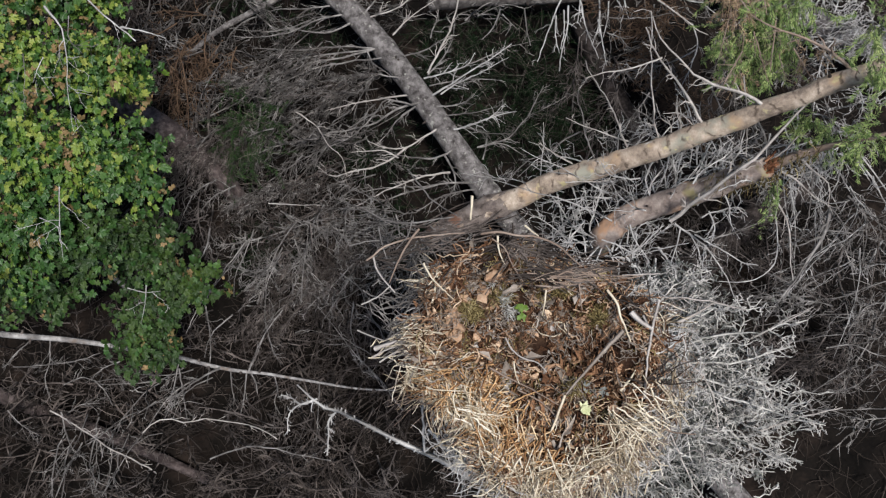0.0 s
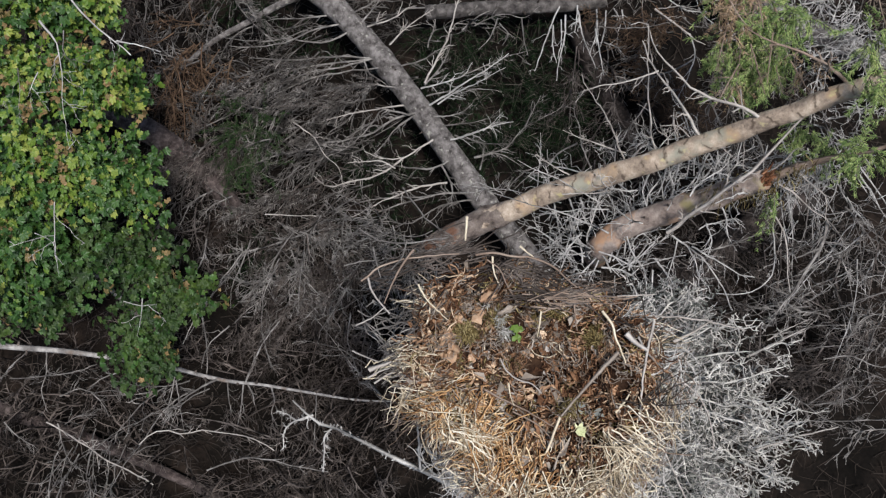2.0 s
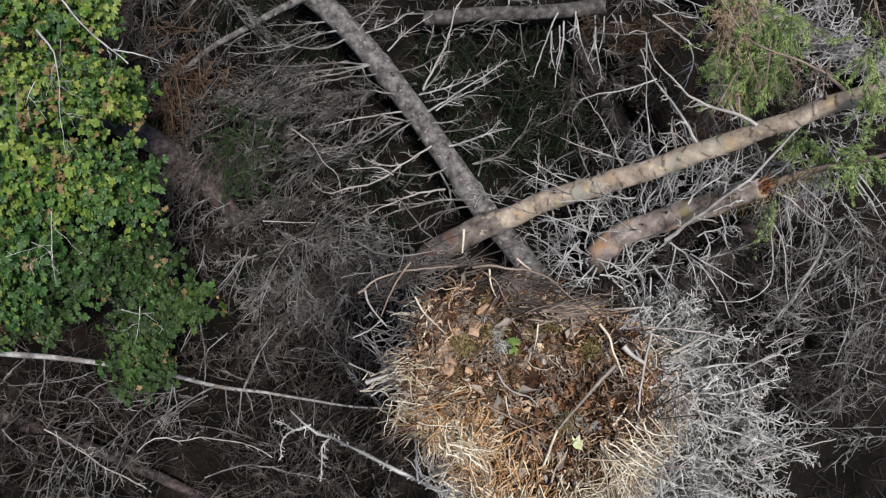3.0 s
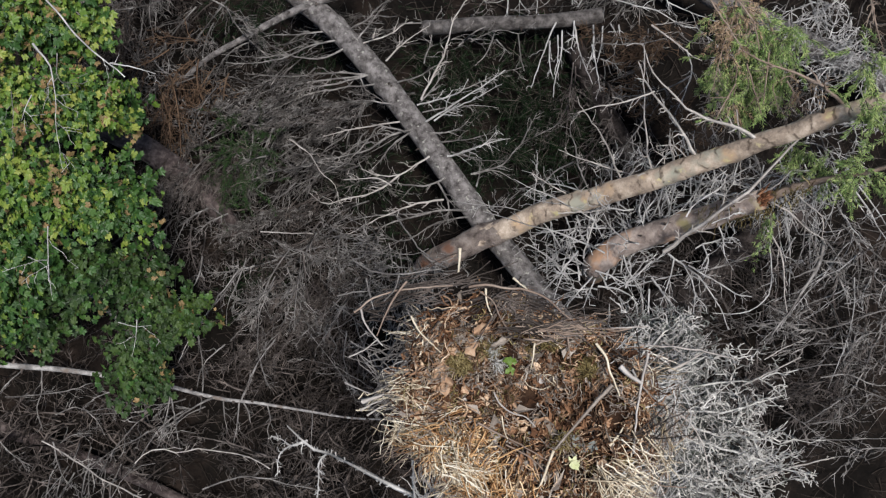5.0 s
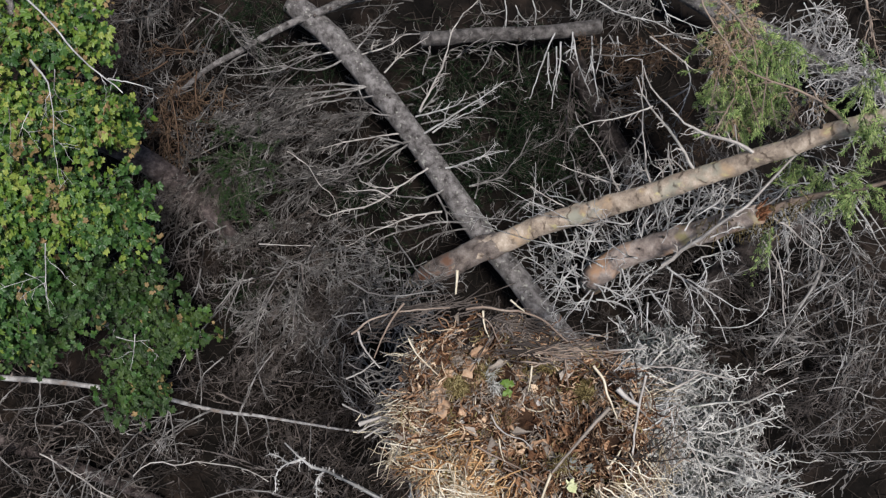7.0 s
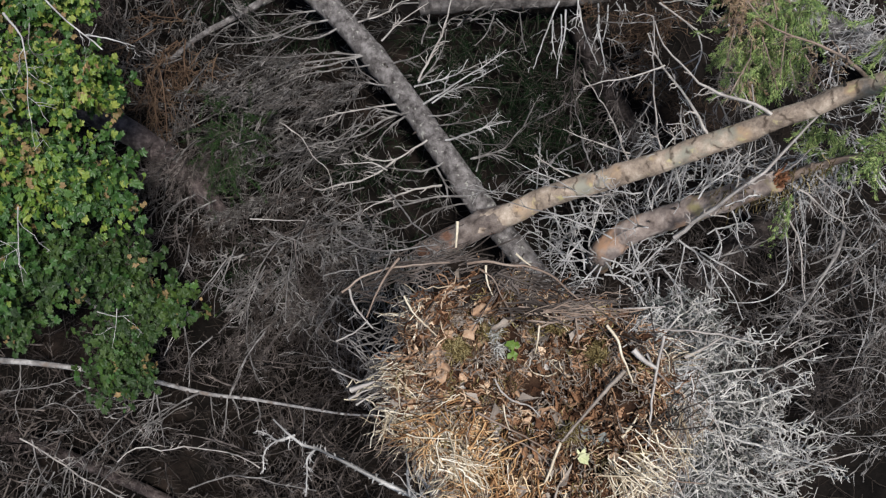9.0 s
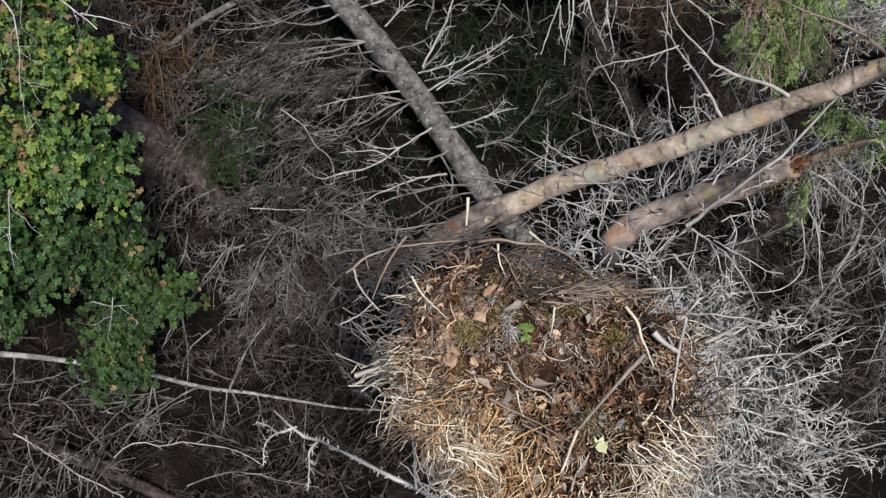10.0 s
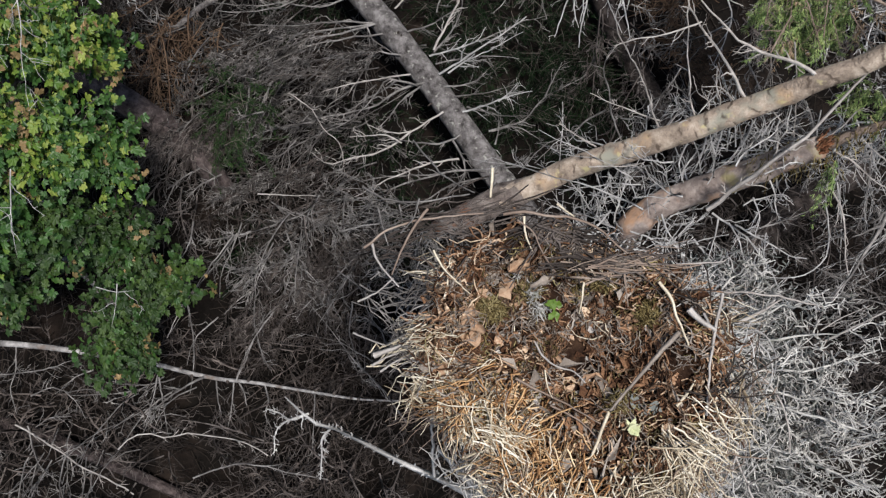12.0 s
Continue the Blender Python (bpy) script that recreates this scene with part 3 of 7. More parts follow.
twig(tan_tree, PALE_WOOD, [(1.846, 2.501, 1.9, 0.014), (1.739, 2.508, 1.959, 0.013), (1.554, 2.543, 2.067, 0.011), (1.314, 2.572, 2.208, 0.009), (1.168, 2.607, 2.3, 0.008)], 4)
twig(tan_tree, GREY_TWIG, [(1.54, 2.388, 1.7, 0.014), (1.4, 2.543, 2.004, 0.012), (1.342, 2.653, 2.217, 0.011), (1.254, 2.769, 2.471, 0.009), (1.289, 2.856, 2.7, 0.008)], 5)
twig(tan_tree, GREY_TWIG, [(1.373, 2.6, 1.9, 0.014), (1.211, 2.552, 1.753, 0.013), (1.109, 2.464, 1.635, 0.012), (0.948, 2.437, 1.503, 0.011), (0.727, 2.303, 1.295, 0.010), (0.648, 2.213, 1.2, 0.009)], 6)
twig(tan_tree, PALE_WOOD, [(1.33, 2.353, 1.6, 0.012), (1.128, 2.434, 1.707, 0.011), (0.966, 2.517, 1.8, 0.011)], 2)
twig(tan_tree, GREY_TWIG, [(1.239, 2.347, 1.5, 0.012), (1.006, 2.407, 1.5, 0.010), (0.77, 2.229, 1.5, 0.009)], 3)
twig(tan_tree, GREY_TWIG, [(1.893, 2.418, 2., 0.011), (1.962, 2.51, 2.078, 0.010), (2.041, 2.585, 2.153, 0.009), (1.965, 2.653, 2.213, 0.009), (1.813, 2.694, 2.3, 0.008)], 3)
twig(tan_tree, PALE_WOOD, [(2.274, 2.488, 2.2, 0.013), (2.269, 2.526, 2.263, 0.013), (2.188, 2.617, 2.426, 0.012), (2.151, 2.716, 2.6, 0.010)], 2)
twig(tan_tree, PALE_WOOD, [(2.377, 2.527, 2.3, 0.011), (2.237, 2.61, 2.396, 0.009), (2.041, 2.58, 2.5, 0.008)], 2)
twig(tan_tree, PALE_WOOD, [(2.218, 2.47, 2.1, 0.011), (2.186, 2.55, 2.217, 0.010), (2.065, 2.587, 2.342, 0.009), (1.978, 2.677, 2.5, 0.008)], 2)
twig(tan_tree, PALE_WOOD, [(2.656, 2.786, 2.9, 0.012), (2.745, 2.669, 2.694, 0.012), (2.85, 2.487, 2.403, 0.012), (2.937, 2.278, 2.1, 0.011)], 1)
twig(tan_tree, TAN_TWIG, [(3.419, 2.715, 3.25, 0.028), (3.284, 2.829, 3.278, 0.026), (3.138, 2.909, 3.303, 0.024), (2.941, 2.981, 3.335, 0.021), (2.745, 3.033, 3.366, 0.019), (2.552, 3.129, 3.4, 0.016)], 5)
twig(tan_tree, TAN_TWIG, [(2.267, 3.705, 3.4, 0.017), (2.278, 3.655, 3.4, 0.016), (2.32, 3.553, 3.4, 0.015), (2.427, 3.377, 3.4, 0.014), (2.49, 3.253, 3.4, 0.013), (2.554, 3.153, 3.4, 0.012)], 4)
twig(tan_tree, TAN_TWIG, [(2.423, 3.705, 3.4, 0.019), (2.534, 3.578, 3.4, 0.017), (2.662, 3.377, 3.4, 0.014), (2.692, 3.128, 3.4, 0.012)], 6)
twig(tan_tree, TAN_TWIG, [(3.607, 3.703, 3.45, 0.021), (3.645, 3.509, 3.433, 0.017), (3.673, 3.317, 3.417, 0.013), (3.72, 3.126, 3.4, 0.009)], 8)
twig(tan_tree, TAN_TWIG, [(2.758, 3.869, 2.8, 0.018), (2.711, 3.57, 2.733, 0.015), (2.767, 3.27, 2.666, 0.011), (2.745, 2.968, 2.6, 0.008)], 8)
twig(tan_tree, TAN_TWIG, [(3.009, 3.758, 2.8, 0.018), (3.117, 3.46, 2.731, 0.015), (3.096, 3.11, 2.655, 0.011), (3.152, 2.859, 2.6, 0.008)], 8)
twig(tan_tree, TAN_TWIG, [(2.791, 3.845, 2.85, 0.020), (2.846, 3.648, 2.804, 0.017), (3.008, 3.505, 2.756, 0.013), (3.226, 3.364, 2.7, 0.008)], 8)
twig(tan_tree, WHITE_TWIG, [(2.053, 2.27, 2., 0.014), (2.03, 2.136, 1.784, 0.013), (2.113, 2.01, 1.6, 0.011)], 2)
twig(tan_tree, WHITE_TWIG, [(2.193, 2.302, 2.1, 0.016), (2.204, 2.157, 1.816, 0.014), (2.167, 2.057, 1.6, 0.011)], 2)
twig(tan_tree, WHITE_TWIG, [(2.286, 2.294, 2.2, 0.013), (2.31, 2.185, 1.948, 0.012), (2.342, 2.066, 1.7, 0.011)], 3)
twig(tan_tree, WHITE_TWIG, [(2.544, 2.378, 2.3, 0.011), (2.523, 2.26, 1.99, 0.010), (2.488, 2.141, 1.7, 0.009)], 4)
twig(tan_tree, WHITE_TWIG, [(2.516, 2.351, 2.3, 0.011), (2.544, 2.237, 1.968, 0.010), (2.545, 2.141, 1.7, 0.009)], 3)
twig(tan_tree, WHITE_TWIG, [(1.455, 2.138, 1.5, 0.015), (1.494, 2.071, 1.386, 0.012), (1.544, 1.954, 1.2, 0.009)], 3)
twig(tan_tree, WHITE_TWIG, [(1.338, 2.126, 1.5, 0.015), (1.396, 2.044, 1.372, 0.012), (1.46, 1.924, 1.2, 0.009)], 3)
twig(tan_tree, WHITE_TWIG, [(1.577, 2.129, 1.6, 0.014), (1.655, 2.053, 1.475, 0.012), (1.753, 1.936, 1.3, 0.009)], 3)
twig(tan_tree, PALE_WOOD, [(2.612, 2.364, 2.5, 0.010), (2.744, 2.342, 2.333, 0.009), (2.858, 2.332, 2.2, 0.008)], 1)
twig(tan_tree, PALE_WOOD, [(1.208, 2.079, 1.9, 0.011), (1.36, 2.107, 1.817, 0.010), (1.609, 2.146, 1.686, 0.009), (1.77, 2.205, 1.6, 0.009)], 2)
twig(tan_tree, WHITE_TWIG, [(3.549, 2.616, 3.1, 0.010), (3.689, 2.528, 2.894, 0.009), (3.729, 2.448, 2.725, 0.008), (3.71, 2.42, 2.6, 0.008)], 5)
twig(tan_tree, WHITE_TWIG, [(3.577, 2.746, 3.3, 0.009), (3.569, 2.928, 3.406, 0.008), (3.517, 3.085, 3.5, 0.007)], 3)
twig(tan_tree, WHITE_TWIG, [(3.572, 2.746, 3.3, 0.009), (3.476, 2.826, 3.416, 0.008), (3.408, 2.882, 3.5, 0.007)], 2)
twig(tan_tree, WHITE_TWIG, [(3.628, 2.735, 3.4, 0.009), (3.596, 2.888, 3.509, 0.008), (3.627, 2.995, 3.6, 0.007)], 2)

stump = tree("broken_trunk", "broken leaning conifer trunk with a rotten reddish end", "fallen tree",
    [(1.87, 1.77, 0.00, 0.142), (1.77, 1.71, 0.60, 0.134), (1.75, 1.73, 1.00, 0.131), (1.92, 1.86, 1.22, 0.131), (2.22, 1.95, 1.48, 0.125), (2.45, 1.99, 1.70, 0.122), (2.66, 2.03, 1.95, 0.116), (2.85, 2.07, 2.20, 0.107), (3.01, 2.09, 2.42, 0.096)], BARE_WOOD, 7, rough=0.08)
twig(stump, PALE_WOOD, [(2.25, 1.71, 1.80, .032), (2.50, 1.90, 2.12, .031), (2.69, 2.03, 2.36, .030), (2.90, 2.19, 2.55, .028), (3.05, 2.37, 2.72, .026), (3.22, 2.55, 2.88, .024)], 6)
twig(stump, TAN_TWIG, [(3.048, 2.095, 2.42, 0.065), (3.197, 2.149, 2.551, 0.061), (3.311, 2.172, 2.65, 0.059), (3.456, 2.186, 2.78, 0.055), (3.594, 2.184, 2.908, 0.052), (3.879, 2.206, 3.2, 0.045)], 2)
twig(stump, PALE_WOOD, [(2.978, 2.127, 2.42, 0.013), (3.086, 2.184, 2.644, 0.011), (3.159, 2.261, 2.85, 0.010), (3.18, 2.232, 2.9, 0.010)], 1)
twig(stump, PALE_WOOD, [(3.122, 2.067, 2.4, 0.016), (3.296, 1.949, 2.4, 0.014), (3.415, 1.817, 2.4, 0.012), (3.548, 1.727, 2.4, 0.010)], 2)
twig(stump, PALE_WOOD, [(3.251, 2.106, 2.6, 0.015), (3.398, 2., 2.535, 0.014), (3.522, 1.922, 2.483, 0.012), (3.547, 1.711, 2.4, 0.010)], 2)
twig(stump, PALE_WOOD, [(3.106, 1.882, 2.2, 0.016), (3.191, 1.779, 2.17, 0.015), (3.275, 1.623, 2.13, 0.014), (3.305, 1.467, 2.094, 0.013), (3.309, 1.257, 2.046, 0.012), (3.345, 1.057, 2., 0.011)], 2)
twig(stump, GREY_TWIG, [(3.66, 1.746, 2.2, 0.032), (3.609, 1.513, 2.141, 0.028), (3.486, 1.307, 2.08, 0.025), (3.362, 1.099, 2.02, 0.021), (3.236, 0.942, 1.969, 0.018), (3.085, 0.706, 1.9, 0.013)], 8)
twig(stump, WHITE_TWIG, [(2.324, 1.704, 1.7, 0.017), (2.402, 1.634, 1.711, 0.016), (2.584, 1.488, 1.736, 0.015), (2.729, 1.261, 1.764, 0.013), (2.799, 1.121, 1.781, 0.012), (2.842, 0.943, 1.8, 0.011)], 6)
twig(stump, WHITE_TWIG, [(2.486, 1.575, 1.8, 0.014), (2.588, 1.505, 1.818, 0.013), (2.765, 1.39, 1.85, 0.012), (2.939, 1.275, 1.882, 0.011), (3.051, 1.251, 1.9, 0.011)], 5)
twig(stump, WHITE_TWIG, [(2.432, 1.592, 1.8, 0.011), (2.507, 1.452, 1.8, 0.010), (2.552, 1.257, 1.8, 0.009), (2.63, 1.174, 1.8, 0.009), (2.643, 1.108, 1.8, 0.008)], 4)
twig(stump, WHITE_TWIG, [(2.709, 2.005, 2., 0.014), (2.781, 1.844, 1.967, 0.012), (2.809, 1.655, 1.931, 0.010), (2.893, 1.51, 1.9, 0.008)], 3)
twig(stump, WHITE_TWIG, [(3.311, 1.844, 1.8, 0.011), (3.192, 1.223, 1.853, 0.010), (3.014, 1.112, 1.87, 0.009), (2.844, 1.084, 1.885, 0.009), (2.666, 1.094, 1.9, 0.008)], 3)
twig(stump, GREY_TWIG, [(2.559, 1.481, 2., 0.014), (2.891, 1.589, 2., 0.011), (3.114, 1.688, 2., 0.009), (3.259, 1.82, 2., 0.008)], 5)
twig(stump, GREY_TWIG, [(3.478, 2.077, 2.3, 0.013), (3.468, 1.772, 2.206, 0.011), (3.436, 1.593, 2.15, 0.009), (3.381, 1.439, 2.1, 0.008)], 4)
twig(stump, GREY_TWIG, [(3.585, 1.755, 2.3, 0.013), (3.714, 1.66, 2.229, 0.011), (3.805, 1.537, 2.158, 0.010), (3.839, 1.421, 2.1, 0.008)], 4)
twig(stump, WHITE_TWIG, [(2.512, 1.721, 2.2, 0.013), (2.572, 1.568, 2.149, 0.011), (2.541, 1.413, 2.1, 0.008)], 3)
twig(stump, WHITE_TWIG, [(1.44, 1.756, 1.6, 0.014), (1.351, 1.652, 1.6, 0.014), (1.233, 1.509, 1.6, 0.012), (1.088, 1.355, 1.6, 0.011)], 3)
twig(stump, WHITE_TWIG, [(1.445, 1.524, 1.7, 0.011), (1.304, 1.507, 1.7, 0.011), (1.192, 1.519, 1.7, 0.011)], 2)
twig(stump, WHITE_TWIG, [(1.321, 1.595, 1.6, 0.011), (1.249, 1.452, 1.6, 0.010), (1.17, 1.23, 1.6, 0.008)], 2)
twig(stump, WHITE_TWIG, [(1.574, 1.491, 1.6, 0.014), (1.449, 1.361, 1.643, 0.013), (1.295, 1.187, 1.7, 0.011)], 3)
twig(stump, WHITE_TWIG, [(1.601, 1.468, 1.6, 0.014), (1.533, 1.332, 1.644, 0.012), (1.451, 1.158, 1.7, 0.008)], 3)
twig(stump, WHITE_TWIG, [(1.627, 1.394, 1.6, 0.014), (1.817, 1.361, 1.634, 0.013), (1.974, 1.244, 1.669, 0.012), (1.993, 1.063, 1.7, 0.011)], 4)
twig(stump, WHITE_TWIG, [(2.117, 1.353, 1.7, 0.014), (2.104, 1.185, 1.7, 0.013), (2.102, 1.007, 1.7, 0.011)], 2)
twig(stump, WHITE_TWIG, [(2.144, 1.466, 1.7, 0.017), (2.217, 1.35, 1.726, 0.015), (2.311, 1.19, 1.761, 0.013), (2.363, 1.111, 1.78, 0.012), (2.46, 1.087, 1.8, 0.011)], 4)
twig(stump, WHITE_TWIG, [(2.152, 1.636, 1.7, 0.014), (2.058, 1.547, 1.727, 0.013), (1.964, 1.459, 1.754, 0.012), (1.783, 1.342, 1.8, 0.011)], 4)
twig(stump, WHITE_TWIG, [(1.586, 1.54, 1.7, 0.014), (1.775, 1.464, 1.723, 0.013), (1.908, 1.377, 1.741, 0.012), (2.127, 1.429, 1.766, 0.010), (2.426, 1.486, 1.8, 0.008)], 4)
twig(stump, WHITE_TWIG, [(2.379, 1.664, 1.7, 0.014), (2.336, 1.518, 1.729, 0.012), (2.282, 1.374, 1.758, 0.011), (2.19, 1.175, 1.8, 0.008)], 3)
twig(stump, WHITE_TWIG, [(1.873, 1.693, 1.7, 0.014), (1.916, 1.519, 1.728, 0.012), (2.013, 1.346, 1.76, 0.011), (2.021, 1.093, 1.8, 0.008)], 4)


def rotten_end(parent, at, seed):
    rng = np.random.default_rng(seed)
    n = 46
    a = rng.normal(size=(n, 3))
    p = np.array(at) + unit(a) * 0.075 * rng.uniform(0.2, 1, (n, 1))
    d = unit(np.array([0.8, 0.3, 0.6]) + rng.normal(size=(n, 3)) * 0.5)
    s = np.linspace(0, 1, 3)
    lines = p[:, None] + d[:, None] * (rng.uniform(0.04, 0.12, (n, 1)) * s)[:, :, None]
    v, f = tubes(lines, np.repeat(np.array([[0.012, 0.009, 0.003]]), n, 0), 4)
    part("splintered_wood", mesh_from("splintered_wood", v, f, [RED_ROT]), parent.children[0], "crumbling reddish rotten wood")


rotten_end(stump, (3.00, 2.09, 2.46), 8)


def hanging_moss(parent, at, count, reach, seed):
    """Loose threads of moss that hang from a trunk."""
    rng = np.random.default_rng(seed)
    p = np.array(at) + rng.normal(size=(count, 3)) * np.array([0.07, 0.05, 0.04])
    s = np.linspace(0, 1, 6)
    d = np.array([0.0, -0.6, -0.8]) + rng.normal(size=(count, 3)) * 0.35
    lines = p[:, None] + d[:, None] * (rng.uniform(0.3, 1.0, (count, 1)) * reach * s)[:, :, None]
    lines += np.cumsum(rng.normal(size=lines.shape) * 0.008, axis=1)
    v, f = tubes(lines, rng.uniform(0.003, 0.006, (count, 1)) * np.linspace(1, 0.5, 6)[None], 3)
    tagged(part("hanging_moss", mesh_from("hanging_moss", v, f, [DRY_MOSS]), parent, "olive moss hanging from the trunk"), kind="stuff")


hanging_moss(stump, (2.70, 2.06, 2.10), 90, 0.16, 270)
hanging_moss(stump, (2.87, 2.07, 2.25), 135, 0.16, 271)
hanging_moss(stump, (3.01, 1.97, 2.45), 35, 0.14, 272)
hanging_moss(stump, (3.11, 2.09, 2.60), 30, 0.14, 273)
hanging_moss(stump, (3.29, 2.14, 2.80), 20, 0.14, 274)


far_log = tree("fallen_log", "short far fallen grey log among dead twigs", "log",
    [(-0.164, 4.613, 0.6, 0.081), (0.206, 4.648, 0.6, 0.082), (0.542, 4.676, 0.6, 0.083), (1.005, 4.682, 0.6, 0.084), (1.551, 4.724, 0.6, 0.086), (1.97, 4.78, 0.6, 0.088)], OLD_BARK, 9, rough=0.08)
twig(far_log, WHITE_TWIG, [(1.444, 4.737, 0.65, 0.017), (1.332, 4.47, 0.692, 0.016), (1.22, 4.17, 0.74, 0.014), (1.088, 3.797, 0.8, 0.013)], 2)
twig(far_log, WHITE_TWIG, [(1.322, 4.388, 0.75, 0.013), (1.311, 4.084, 0.781, 0.011), (1.344, 3.899, 0.8, 0.010)], 2)
twig(far_log, WHITE_TWIG, [(1.478, 4.536, 0.7, 0.017), (1.453, 4.242, 0.734, 0.015), (1.374, 3.916, 0.772, 0.014), (1.338, 3.681, 0.8, 0.013)], 2)
twig(far_log, WHITE_TWIG, [(1.424, 4.48, 0.7, 0.013), (1.408, 4.162, 0.759, 0.011), (1.358, 3.953, 0.8, 0.010)], 2)
twig(far_log, WHITE_TWIG, [(1.63, 4.715, 0.65, 0.017), (1.606, 4.49, 0.725, 0.013), (1.562, 4.269, 0.8, 0.010)], 3)
twig(far_log, WHITE_TWIG, [(1.634, 4.615, 0.65, 0.017), (1.668, 4.286, 0.711, 0.014), (1.796, 3.836, 0.8, 0.010)], 4)
twig(far_log, WHITE_TWIG, [(1.855, 4.629, 0.65, 0.017), (1.841, 4.354, 0.714, 0.014), (1.73, 4.007, 0.8, 0.010)], 3)
twig(far_log, WHITE_TWIG, [(1.815, 4.339, 0.75, 0.016), (1.861, 3.945, 0.783, 0.012), (1.884, 3.748, 0.8, 0.010)], 3)
twig(far_log, WHITE_TWIG, [(1.968, 4.614, 0.65, 0.013), (1.911, 4.269, 0.748, 0.011), (1.857, 4.096, 0.8, 0.010)], 3)
twig(far_log, WHITE_TWIG, [(2.156, 4.628, 0.65, 0.013), (2.151, 4.449, 0.734, 0.011), (2.165, 4.316, 0.8, 0.010)], 2)
twig(far_log, WHITE_TWIG, [(2.063, 4.643, 0.65, 0.013), (2.114, 4.409, 0.748, 0.011), (2.066, 4.282, 0.8, 0.010)], 3)
twig(far_log, GREY_TWIG, [(0.965, 4.524, 0.65, 0.013), (0.979, 4.245, 0.728, 0.011), (1.014, 3.995, 0.8, 0.010)], 2)
twig(far_log, GREY_TWIG, [(0.685, 4.525, 0.65, 0.013), (0.563, 4.204, 0.747, 0.011), (0.449, 4.065, 0.8, 0.010)], 2)
twig(far_log, GREY_TWIG, [(0.704, 4.454, 0.65, 0.013), (0.796, 4.28, 0.729, 0.011), (0.723, 4.112, 0.8, 0.010)], 2)
twig(far_log, WHITE_TWIG, [(0.821, 5.014, 0.8, 0.013), (0.845, 4.895, 0.725, 0.013), (0.842, 4.774, 0.65, 0.013)], 1)
twig(far_log, WHITE_TWIG, [(1.146, 5.013, 0.8, 0.013), (1.191, 4.905, 0.73, 0.013), (1.183, 4.773, 0.65, 0.013)], 1)
twig(far_log, WHITE_TWIG, [(0.946, 4.95, 0.8, 0.010), (1.018, 4.849, 0.715, 0.010), (1.11, 4.802, 0.65, 0.010)], 1)
twig(far_log, GREY_TWIG, [(0.523, 5.015, 0.8, 0.013), (0.574, 4.859, 0.8, 0.012), (0.7, 4.844, 0.8, 0.011), (0.833, 4.893, 0.8, 0.010)], 2)
twig(far_log, WHITE_TWIG, [(1.596, 5.019, 0.8, 0.013), (1.606, 4.951, 0.722, 0.012), (1.615, 4.886, 0.65, 0.010)], 1)
twig(far_log, WHITE_TWIG, [(1.729, 5.019, 0.8, 0.013), (1.725, 4.935, 0.727, 0.012), (1.682, 4.858, 0.65, 0.010)], 2)
twig(far_log, GREY_TWIG, [(0.863, 4.752, 0.8, 0.013), (1.028, 4.752, 0.8, 0.012), (1.26, 4.808, 0.8, 0.011), (1.362, 4.913, 0.8, 0.010)], 3)
twig(far_log, GREY_TWIG, [(0.399, 4.355, 0.8, 0.013), (0.53, 4.424, 0.8, 0.012), (0.728, 4.507, 0.8, 0.010), (0.99, 4.458, 0.8, 0.008), (1.157, 4.597, 0.8, 0.007)], 4)

pole = tree("fallen_pole", "thin grey fallen trunk across dead brush", "fallen tree",
    [(-0.777, 5.089, 0.95, 0.056), (-1.199, 4.89, 0.888, 0.050), (-1.644, 4.732, 0.825, 0.044), (-2.232, 4.443, 0.739, 0.036), (-2.775, 4.143, 0.657, 0.029), (-3.088, 3.845, 0.6, 0.023)], GREY_BARK, 15, sides=12)
twig(pole, BROWN_TWIG, [(-2.967, 3.972, 0.65, 0.020), (-3.109, 3.755, 0.582, 0.017), (-3.288, 3.473, 0.496, 0.014), (-3.538, 3.191, 0.4, 0.010)], 8)

brown_log = tree("rotting_log", "dark brown rotting trunk among dead branches", "log",
    [(-3.98, 3.48, 0.85, 0.150), (-3.63, 3.27, 0.80, 0.145), (-3.32, 3.10, 0.74, 0.140), (-3.00, 2.89, 0.70, 0.135), (-2.71, 2.64, 0.67, 0.125), (-2.45, 2.36, 0.60, 0.110), (-2.28, 2.14, 0.50, 0.090)], BROWN_BARK, 17)
low_log = tree("rotting_log", "brown rotting trunk lying in dead brush", "log",
    [(-5.532, 0.243, 0.25, 0.084), (-4.943, -0.042, 0.22, 0.077), (-4.491, -0.2, 0.199, 0.072), (-4.105, -0.327, 0.18, 0.068), (-3.33, -0.643, 0.142, 0.060), (-2.493, -1.019, 0.1, 0.051)], BROWN_BARK, 19)
right_log = tree("rotting_log", "dark grey trunk under green needle branches", "log",
    [(2.764, 5.32, 0.7, 0.135), (3.54, 4.815, 0.7, 0.137), (4.181, 4.46, 0.7, 0.138), (4.624, 4.214, 0.7, 0.139), (5.067, 4.005, 0.7, 0.141), (6.063, 3.488, 0.7, 0.143)], GREY_BARK, 21)
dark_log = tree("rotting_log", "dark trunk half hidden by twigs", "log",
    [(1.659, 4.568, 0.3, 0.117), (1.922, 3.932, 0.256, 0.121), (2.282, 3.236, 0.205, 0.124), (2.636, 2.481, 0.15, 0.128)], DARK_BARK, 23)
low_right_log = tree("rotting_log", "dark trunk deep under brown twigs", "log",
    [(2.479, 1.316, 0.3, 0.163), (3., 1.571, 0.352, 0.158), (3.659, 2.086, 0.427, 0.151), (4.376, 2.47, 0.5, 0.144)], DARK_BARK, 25)

